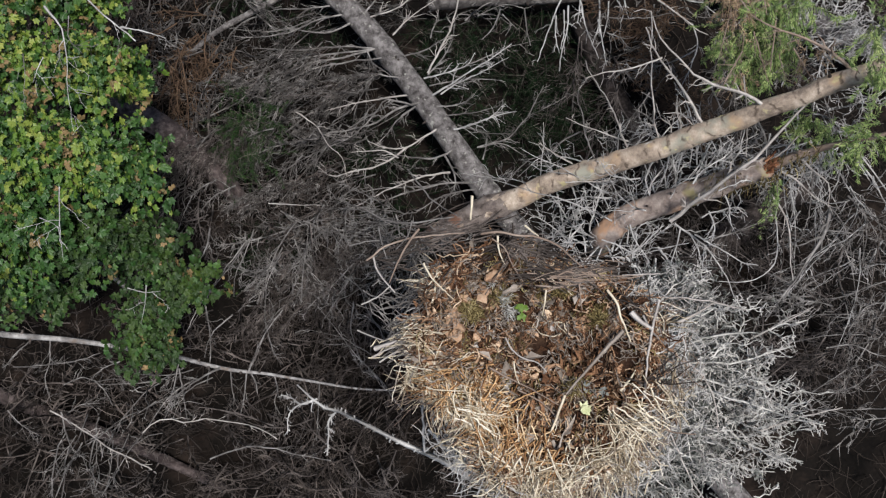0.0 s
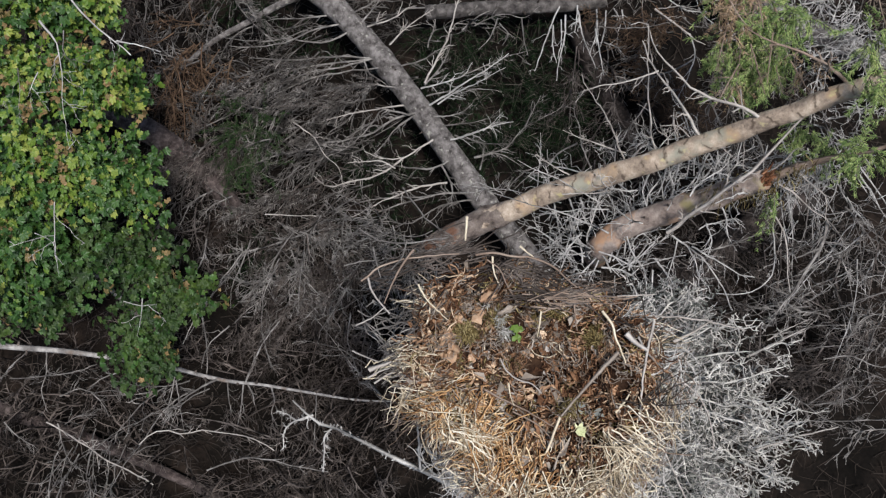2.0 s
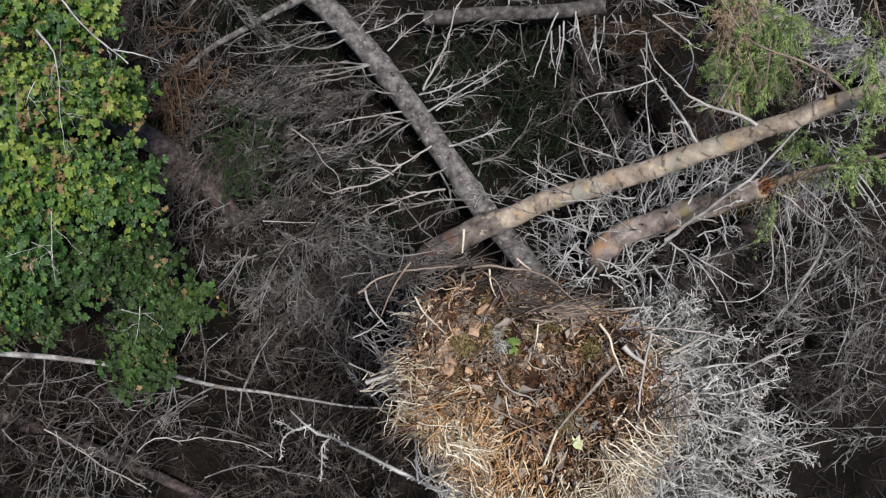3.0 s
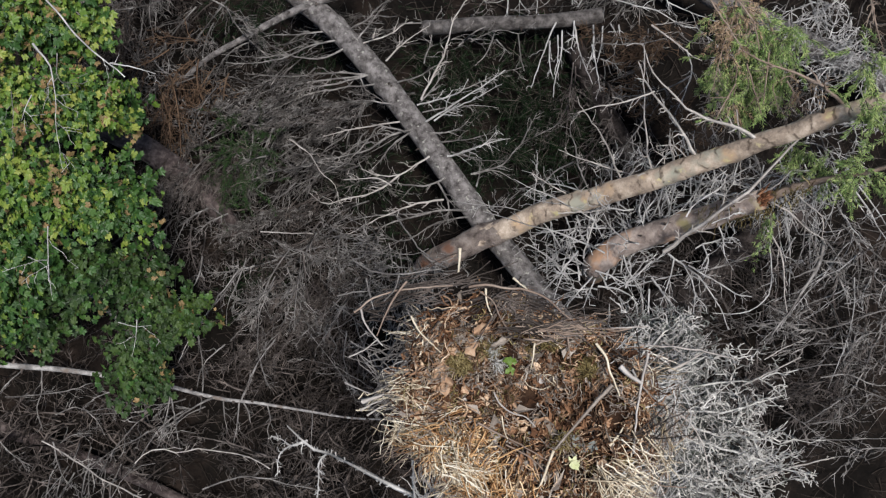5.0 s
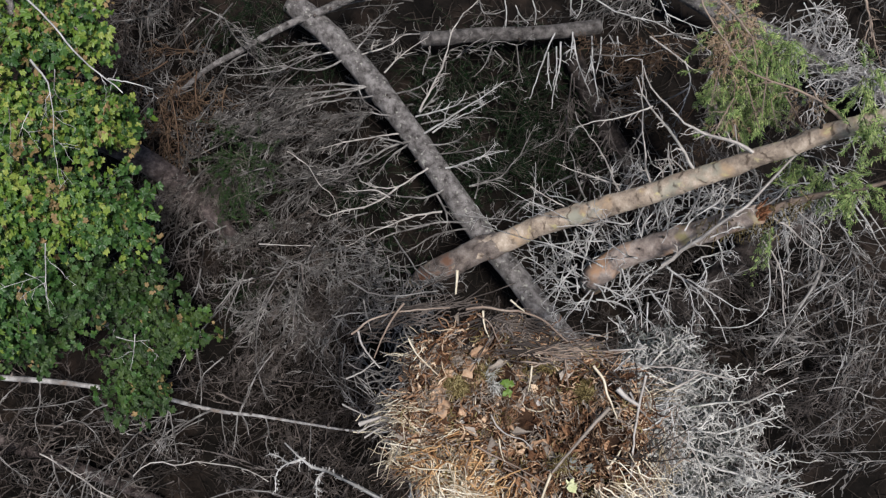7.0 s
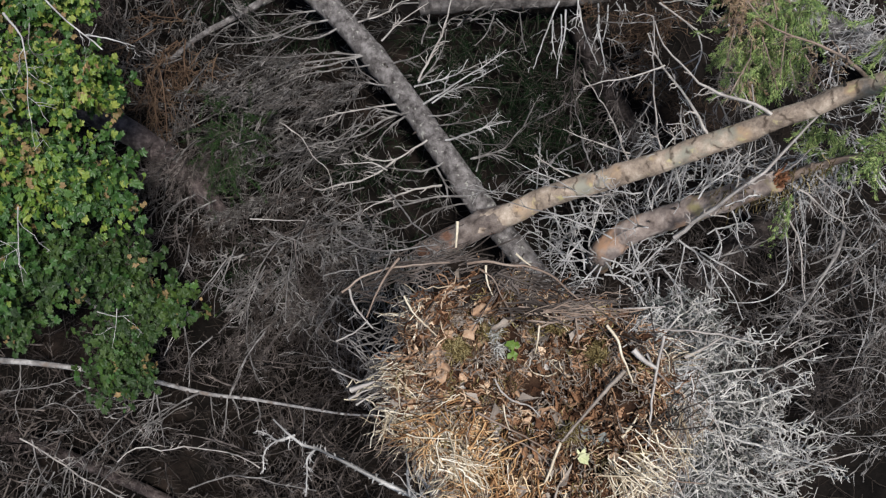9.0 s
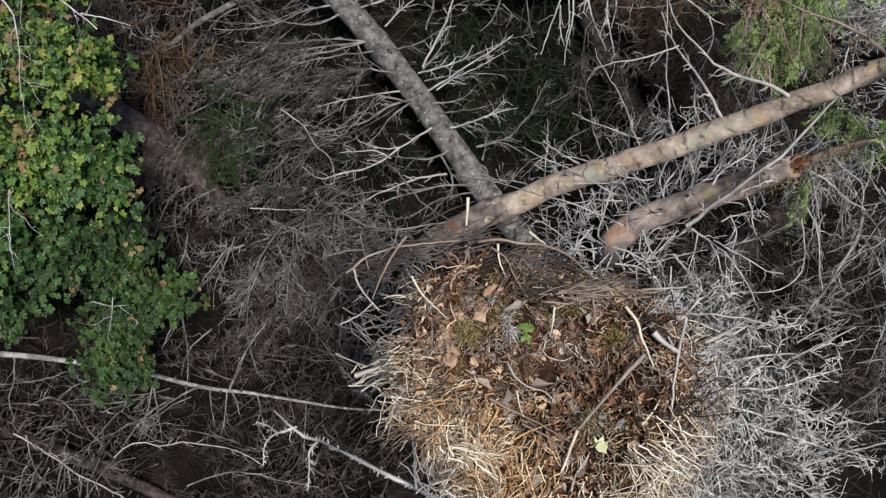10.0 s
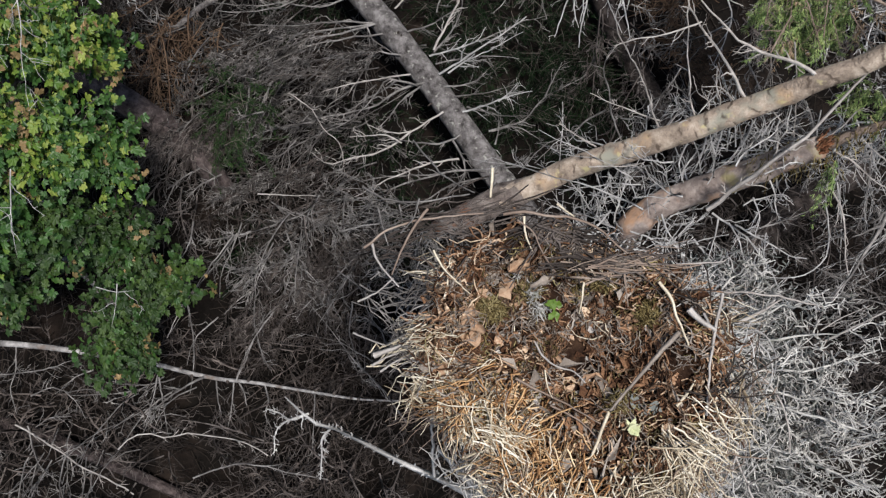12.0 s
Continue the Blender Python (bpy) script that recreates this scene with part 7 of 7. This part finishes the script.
def curled_scrap(at, heading, long, wide, material, seed, name, label):
    """A thick curled piece of dead leaf or bark, edges rolled up."""
    rng = np.random.default_rng(seed)
    u, w = np.meshgrid(np.linspace(0, 1, 9), np.linspace(-1, 1, 7), indexing="ij")
    half = wide * (0.35 + 0.65 * np.sin(np.pi * np.clip(u, 0.05, 0.95))) * (1 + 0.2 * rng.normal(size=u.shape))
    x, y = (u - 0.5) * long, w * half / 2
    z = wide * 0.45 * np.abs(w) ** 1.6 + 0.12 * long * np.sin(u * 5 + seed) + rng.normal(size=u.shape) * 0.004
    t = radians(heading)
    top = np.stack([at[0] + x * math.cos(t) - y * math.sin(t), at[1] + x * math.sin(t) + y * math.cos(t), at[2] + z], -1).reshape(-1, 3)
    i = np.arange(63).reshape(9, 7)
    f = np.stack([i[:-1, :-1], i[1:, :-1], i[1:, 1:], i[:-1, 1:]], -1).reshape(-1, 4)
    edge = np.r_[i[0], i[1:, -1], i[-1, -2::-1], i[-2:0:-1, 0]]
    side = np.stack([edge, edge + 63, np.roll(edge, -1) + 63, np.roll(edge, -1)], -1)
    v = np.concatenate([top, top - np.array([0, 0, 0.003])])
    part(name, mesh_from(name, v, np.concatenate([f, f[:, ::-1] + 63, side]), [material]), nest, label)


curled_scrap((0.05, 0.46, 4.96), 60, 0.10, 0.06, DEAD_LEAF, 1, "dead_leaf", "curled orange-tan dead leaf")
curled_scrap((0.09, 0.41, 4.96), 140, 0.10, 0.05, DEAD_LEAF, 2, "dead_leaf", "curled orange-tan dead leaf")
curled_scrap((0.02, 0.39, 4.95), 100, 0.08, 0.05, DEAD_LEAF, 3, "dead_leaf", "curled orange-tan dead leaf")
moss_pad((0.37, 0.58, 4.92), (0.035, 0.05, 0.03), 46, LICHEN, 751, "pale lichen tuft in the cup")
moss_pad((0.40, 0.50, 4.92), (0.04, 0.03, 0.03), 40, LICHEN, 752, "pale lichen tuft in the cup")
moss_pad((0.30, 0.68, 4.92), (0.03, 0.03, 0.03), 26, LICHEN, 753, "pale lichen tuft in the cup")
curled_scrap((0.30, 0.70, 4.97), 20, 0.11, 0.07, DEAD_LEAF, 5, "dead_leaf", "curled pale tan dead leaf")
curled_scrap((0.42, 0.63, 4.95), 25, 0.14, 0.04, BARK_STRIP, 6, "bark_scrap", "curled pinkish-tan bark scrap")
CUP_SCRAPS = np.random.default_rng(760)
for n in range(34):
    t, r = CUP_SCRAPS.uniform(0, 6.28), 0.55 * CUP_SCRAPS.uniform() ** 0.5
    curled_scrap((NEST.x + r * math.cos(t), NEST.y + 0.05 + r * 0.85 * math.sin(t), 4.83 + 0.16 * r), CUP_SCRAPS.uniform(0, 360), CUP_SCRAPS.uniform(0.05, 0.11), CUP_SCRAPS.uniform(0.016, 0.036),
                 (LITTER, DEAD_LEAF, BARK_STRIP, LITTER, LITTER)[n % 5], 10 + n, "bark_scrap", "")


def sheaf(a, b, count, spread, radius, material, seed, label):
    """A bundle of roughly parallel sticks from a to b."""
    rng = np.random.default_rng(seed)
    a, b = np.array(a), np.array(b)
    s = np.linspace(0, 1, 5)
    p = a + (b - a) * rng.uniform(-0.1, 0.5, (count, 1)) + rng.normal(size=(count, 3)) * np.array([1, 1, 0.5]) * spread
    d = (b - a) * rng.uniform(0.3, 0.8, (count, 1)) + rng.normal(size=(count, 3)) * np.array([1, 1, 0.3]) * spread * 1.6
    lines = p[:, None] + d[:, None] * s[None, :, None] + rng.normal(size=(count, 5, 3)) * 0.01
    rad = rng.uniform(*radius, (count, 1)) * np.array([[1, 1, 0.9, 0.8, 0.6]])
    for i in range(count):
        v, f = tubes(lines[i:i + 1], rad[i:i + 1], 5)
        part("stick", mesh_from("stick", v, f, [material]), nest)


sheaf((0.45, 0.70, 5.0), (1.07, 0.72, 4.99), 34, 0.028, (0.002, 0.006), BROWN_TWIG, 721, "")
sheaf((0.56, 0.68, 5.01), (1.09, 0.72, 5.0), 22, 0.026, (0.002, 0.006), TAN_TWIG, 722, "")
sheaf((0.38, 0.89, 4.98), (0.80, 0.73, 4.99), 40, 0.035, (0.003, 0.007), BROWN_TWIG, 727, "")
sheaf((-0.45, 0.82, 4.82), (0.17, 1.00, 4.94), 20, 0.045, (0.003, 0.006), BROWN_TWIG, 723, "")
sheaf((-0.08, 0.93, 4.95), (0.39, 0.96, 4.97), 26, 0.05, (0.003, 0.006), BROWN_TWIG, 724, "")
sheaf((-0.50, 0.63, 4.75), (-0.15, 0.47, 4.88), 24, 0.06, (0.003, 0.005), GREY_TWIG, 725, "")
sheaf((-0.43, 0.24, 4.78), (-0.15, 0.36, 4.88), 12, 0.03, (0.003, 0.006), PALE_STRAW, 726, "")


def stick(pts, material, seed, label=""):
    limb(nest, [(x, y, z + 0.045, r) for x, y, z, r in slim(pts)], material, seed, 0, name="stick", label=label)


stick([(0.223, 0.946, 5., 0.011), (0.342, 0.961, 4.995, 0.011), (0.409, 0.945, 4.991, 0.011), (0.596, 0.922, 4.983, 0.011), (0.697, 0.871, 4.978, 0.011), (0.747, 0.82, 4.975, 0.010), (0.823, 0.756, 4.97, 0.010)], TAN_TWIG, 800)
stick([(0.489, 1.002, 4.98, 0.009), (0.528, 0.965, 4.99, 0.008), (0.567, 0.933, 5., 0.008)], PALE_STRAW, 801)
stick([(1.052, 0.376, 4.97, 0.016), (0.966, 0.293, 4.97, 0.016), (0.88, 0.201, 4.97, 0.015), (0.792, 0.106, 4.97, 0.014), (0.71, 0.011, 4.97, 0.013)], BARK_STRIP, 802, "thick tan stick lying across the cup")
stick([(0.703, 0.005, 4.97, 0.011), (0.664, -0.109, 4.924, 0.011), (0.603, -0.29, 4.853, 0.011), (0.557, -0.491, 4.778, 0.011), (0.539, -0.565, 4.75, 0.011)], PALE_STRAW, 803)
stick([(0.684, -0.12, 4.85, 0.008), (0.526, -0.184, 4.813, 0.008), (0.393, -0.228, 4.782, 0.008), (0.312, -0.289, 4.761, 0.008), (0.299, -0.336, 4.75, 0.008)], PALE_STRAW, 804)
stick([(0.367, 0.337, 4.95, 0.006), (0.403, 0.268, 4.945, 0.007), (0.47, 0.218, 4.94, 0.007), (0.553, 0.192, 4.935, 0.007), (0.606, 0.139, 4.93, 0.007)], PALE_WOOD, 805)
stick([(0.272, 0.162, 4.95, 0.009), (0.385, 0.103, 4.944, 0.008), (0.517, 0.038, 4.938, 0.008), (0.671, -0.05, 4.93, 0.007)], TAN_TWIG, 806)
stick([(0.965, 0.616, 4.98, 0.011), (1.023, 0.532, 4.977, 0.011), (1.038, 0.465, 4.975, 0.011), (1.069, 0.382, 4.972, 0.010), (1.093, 0.313, 4.97, 0.010)], PALE_STRAW, 807)
stick([(1.101, 0.485, 4.98, 0.023), (1.153, 0.432, 4.975, 0.022), (1.226, 0.386, 4.97, 0.022)], PALE_WOOD, 808, "pale peeled piece of wood")
stick([(1.27, 0.56, 4.97, 0.011), (1.228, 0.399, 4.964, 0.012), (1.2, 0.267, 4.96, 0.012), (1.164, -0.014, 4.95, 0.014)], PALE_WOOD, 809)
stick([(1.17, 0.465, 4.98, 0.009), (1.226, 0.366, 4.964, 0.008), (1.303, 0.294, 4.95, 0.008)], GREY_TWIG, 810)
stick([(1.062, 0.705, 4.95, 0.008), (1.17, 0.711, 4.95, 0.008), (1.289, 0.718, 4.95, 0.009)], PALE_WOOD, 811)
stick([(0.108, -0.178, 4.8, 0.006), (0.092, -0.296, 4.757, 0.006), (0.116, -0.38, 4.725, 0.006), (0.157, -0.439, 4.7, 0.006)], PALE_STRAW, 812)
stick([(0.148, -0.068, 4.85, 0.006), (0.145, -0.244, 4.787, 0.007), (0.207, -0.346, 4.746, 0.008), (0.287, -0.452, 4.7, 0.009)], PALE_STRAW, 813)
stick([(0.249, -0.234, 4.8, 0.006), (0.19, -0.329, 4.752, 0.006), (0.147, -0.445, 4.7, 0.006)], GREY_TWIG, 814)
stick([(0.224, -0.339, 4.75, 0.006), (0.32, -0.38, 4.724, 0.007), (0.406, -0.432, 4.7, 0.008)], GREY_TWIG, 815)
stick([(0.891, -0.263, 4.75, 0.006), (0.979, -0.382, 4.696, 0.007), (1.053, -0.469, 4.656, 0.008), (1.153, -0.592, 4.6, 0.009)], PALE_STRAW, 816)
stick([(1.025, -0.332, 4.7, 0.007), (1.105, -0.402, 4.663, 0.007), (1.143, -0.454, 4.64, 0.007), (1.168, -0.561, 4.6, 0.008)], PALE_STRAW, 817)
stick([(1.147, -0.47, 4.65, 0.009), (1.261, -0.446, 4.65, 0.008), (1.324, -0.436, 4.65, 0.008)], PALE_STRAW, 818)
stick([(1.264, -0.456, 4.65, 0.007), (1.24, -0.522, 4.624, 0.007), (1.226, -0.585, 4.6, 0.008)], PALE_STRAW, 819)
stick([(1.369, -0.215, 4.7, 0.008), (1.443, -0.353, 4.634, 0.008), (1.505, -0.476, 4.577, 0.009), (1.614, -0.633, 4.5, 0.009)], PALE_WOOD, 820)
stick([(1.081, -0.071, 4.88, 0.009), (1.234, -0.161, 4.811, 0.008), (1.383, -0.213, 4.752, 0.007), (1.527, -0.225, 4.7, 0.007)], TAN_TWIG, 821)
stick([(1.045, -0.133, 4.85, 0.006), (1.148, -0.131, 4.826, 0.006), (1.262, -0.135, 4.8, 0.006)], PALE_STRAW, 822)
stick([(1.438, -0.356, 4.65, 0.007), (1.552, -0.329, 4.598, 0.007), (1.633, -0.393, 4.55, 0.008)], GREY_TWIG, 823)
stick([(-0.115, 0.777, 4.97, 0.008), (-0.064, 0.686, 4.963, 0.007), (0.003, 0.619, 4.956, 0.007), (0.061, 0.565, 4.95, 0.006)], PALE_STRAW, 824)
stick([(-0.426, 0.841, 4.85, 0.010), (-0.399, 0.751, 4.867, 0.009), (-0.349, 0.68, 4.883, 0.009), (-0.286, 0.609, 4.9, 0.008)], PALE_WOOD, 825)
stick([(-0.495, 0.548, 4.8, 0.007), (-0.399, 0.587, 4.849, 0.007), (-0.314, 0.65, 4.9, 0.008)], PALE_WOOD, 826)
stick([(-0.412, 0.282, 4.8, 0.021), (-0.338, 0.305, 4.828, 0.018), (-0.279, 0.324, 4.85, 0.017)], PALE_WOOD, 827, "bleached broken stick end")
stick([(-0.421, 0.231, 4.8, 0.009), (-0.355, 0.267, 4.825, 0.008), (-0.286, 0.29, 4.85, 0.008)], PALE_WOOD, 828)
stick([(-0.38, 0.201, 4.8, 0.008), (-0.32, 0.24, 4.828, 0.008), (-0.268, 0.266, 4.85, 0.008)], PALE_WOOD, 829)
stick([(-0.522, 0.396, 4.75, 0.007), (-0.444, 0.361, 4.796, 0.007), (-0.354, 0.327, 4.85, 0.008)], PALE_WOOD, 830)
stick([(-0.48, 1.14, 4.8, 0.008), (-0.365, 1.068, 4.83, 0.008), (-0.223, 1.04, 4.862, 0.008), (-0.083, 1.051, 4.895, 0.008), (0.065, 1.065, 4.93, 0.008)], GREY_TWIG, 831)
stick([(-0.586, 0.928, 4.7, 0.007), (-0.475, 0.948, 4.749, 0.006), (-0.358, 0.946, 4.8, 0.005)], GREY_TWIG, 832)
stick([(-0.464, 0.813, 4.85, 0.009), (-0.359, 0.89, 4.875, 0.009), (-0.22, 0.937, 4.903, 0.010), (-0.082, 0.95, 4.929, 0.010), (0.129, 0.959, 4.97, 0.010)], TAN_TWIG, 833)
stick([(-0.143, 0.987, 4.95, 0.010), (-0.201, 0.913, 4.937, 0.010), (-0.276, 0.778, 4.916, 0.009), (-0.321, 0.667, 4.9, 0.008)], TAN_TWIG, 834)
stick([(-0.184, 1.035, 4.97, 0.006), (-0.212, 0.946, 4.946, 0.006), (-0.277, 0.871, 4.92, 0.007)], GREY_TWIG, 835)
stick([(-0.398, 1.028, 4.8, 0.007), (-0.377, 0.934, 4.822, 0.006), (-0.343, 0.824, 4.85, 0.005)], GREY_TWIG, 836)
stick([(-0.222, 0.204, 4.88, 0.006), (-0.202, 0.121, 4.866, 0.007), (-0.162, 0.032, 4.85, 0.009)], PALE_STRAW, 837)
stick([(-0.141, 0.114, 4.9, 0.008), (-0.08, 0.154, 4.9, 0.006), (0.003, 0.197, 4.9, 0.005)], STRAW, 838)
stick([(-0.233, 0.088, 4.85, 0.006), (-0.148, 0.038, 4.85, 0.006), (0.02, 0.072, 4.85, 0.006)], PALE_STRAW, 839)
stick([(-0.063, 0.202, 4.93, 0.008), (0.02, 0.104, 4.914, 0.007), (0.103, 0.021, 4.9, 0.006)], PALE_STRAW, 840)
stick([(-0.047, -0.034, 4.88, 0.009), (0.053, -0.061, 4.88, 0.008), (0.221, -0.021, 4.88, 0.006)], PALE_STRAW, 841)
stick([(0.02, -0.211, 4.8, 0.013), (0.105, -0.184, 4.809, 0.010), (0.222, -0.167, 4.82, 0.008)], PALE_STRAW, 842)
stick([(0.252, 0.005, 4.92, 0.006), (0.336, -0.093, 4.896, 0.006), (0.403, -0.142, 4.88, 0.006)], STRAW, 843)
stick([(0.384, -0.044, 4.93, 0.007), (0.484, 0.005, 4.93, 0.006), (0.584, 0.038, 4.93, 0.005)], STRAW, 844)
stick([(0.435, 0.038, 4.93, 0.007), (0.585, -0.044, 4.903, 0.007), (0.686, -0.142, 4.88, 0.006)], TAN_TWIG, 845)
stick([(0.412, 0.201, 4.95, 0.006), (0.424, 0.119, 4.95, 0.005), (0.443, 0.07, 4.95, 0.005)], PALE_STRAW, 846)
stick([(0.173, 1.174, 5.02, 0.012), (0.17, 1.11, 4.996, 0.012), (0.164, 1.039, 4.97, 0.012)], PALE_STRAW, 847)
stick([(-0.234, 1.481, 4.5, 0.006), (-0.124, 1.297, 4.663, 0.007), (-0.032, 1.175, 4.788, 0.007), (0.089, 1.072, 4.93, 0.008)], GREY_TWIG, 848)
stick([(0.324, 0.936, 5., 0.009), (0.331, 0.855, 4.976, 0.008), (0.366, 0.773, 4.95, 0.006)], PALE_STRAW, 849)
stick([(0.29, 0.919, 5., 0.006), (0.358, 0.87, 4.987, 0.006), (0.409, 0.77, 4.969, 0.006), (0.476, 0.67, 4.95, 0.006)], TAN_TWIG, 850)
stick([(0.61, 0.619, 4.95, 0.008), (0.6, 0.536, 4.939, 0.007), (0.586, 0.469, 4.93, 0.006)], PALE_STRAW, 851)
stick([(0.801, 0.668, 4.97, 0.008), (0.81, 0.584, 4.96, 0.007), (0.819, 0.501, 4.95, 0.006)], TAN_TWIG, 852)
stick([(1.031, 0.031, 4.93, 0.012), (1.088, 0.096, 4.941, 0.010), (1.121, 0.152, 4.95, 0.007)], PALE_STRAW, 853)


def fresh_leaf(at, heading, size, colour, name="green_leaf", label=""):
    t = radians(heading)
    rng = np.random.default_rng(int(heading * 7 + size * 1000))
    v, f = lobed(np.array([at]), np.array([[math.cos(t), math.sin(t), 0.1]]), np.array([[0.15, 0.1, 1.0]]), np.array([size * 0.75]))
    v = v + rng.normal(size=v.shape) * size * 0.09
    part(name, mesh_from(name, v, f, [colour], smooth=False), nest, label)


for at, heading in (((0.465, 0.45, 4.96), 85), ((0.48, 0.50, 4.97), 110), ((0.45, 0.51, 4.96), 60)):
    fresh_leaf(at, heading, 0.055, LEAF_SUN, "green_leaf", "small fresh green leaf in the cup")
fresh_leaf((0.81, -0.07, 4.95), 10, 0.08, LEAF_PALE, label="pale yellow-green leaf")
fresh_leaf((0.83, -0.09, 4.95), 60, 0.05, LEAF_PALE, label="pale yellow-green leaf")
for n, (at, heading) in enumerate((((0.88, 0.01, 4.93), 20), ((0.95, 0.03, 4.93), 200), ((0.85, 0.04, 4.93), 110))):
    fresh_leaf(at, heading, 0.06, MOSS, "lichen_scrap", "grey-green lichen scrap")
for at, heading, size in (((0.07, 0.49, 4.93), 200, 0.10), ((0.02, 0.44, 4.93), 120, 0.10), ((0.12, 0.54, 4.93), 20, 0.09), ((0.05, 0.37, 4.93), 330, 0.10), ((0.31, 0.71, 4.93), 60, 0.09), ((0.26, 0.60, 4.93), 150, 0.10)):
    fresh_leaf(at, heading, size, DEAD_LEAF, "dead_leaf", "curled tan dead leaf")


def lone_leaves(parent, count, seed):
    """Leaves on the outer shoots that stand out singly, on shared meshes."""
    rng = np.random.default_rng(seed)
    kinds = []
    for material in (LEAF, LEAF_SUN, LEAF_SUN, LEAF_RUST):
        v, f = lobed(np.zeros((1, 3)), np.array([[1.0, 0, 0]]), np.array([[0, 0, 1.0]]), np.array([1.0]))
        kinds.append(mesh_from("leaf", v, f, [material], smooth=False))
    for _ in range(count):
        x, y = rng.uniform(-3.9, -2.9), rng.uniform(0.8, 4.4)
        z = 3.32 - 0.5 * abs(x + 3.6) - 0.16 * max(0.0, 2.0 - y) + rng.uniform(-0.12, 0.06)
        # sunlit yellow and rust only beyond y 1.9; the sun is in the colour
        ob = part("leaf", kinds[rng.integers(0, 4) if y > 1.9 else 0], parent)
        size = rng.uniform(0.035, 0.065)
        ob.matrix_basis = Matrix.LocRotScale((x, y, z), Euler((rng.normal(0, 0.4), rng.normal(0.2, 0.4), rng.uniform(0, 6.28))), (size, size, size))


lone_leaves(broadleaf, 260, 901)
chips("bone_litter", 170, PALE_WOOD, 713, (0.05, 0.6), (0.02, 0.05), "small pale bone and bark scraps")
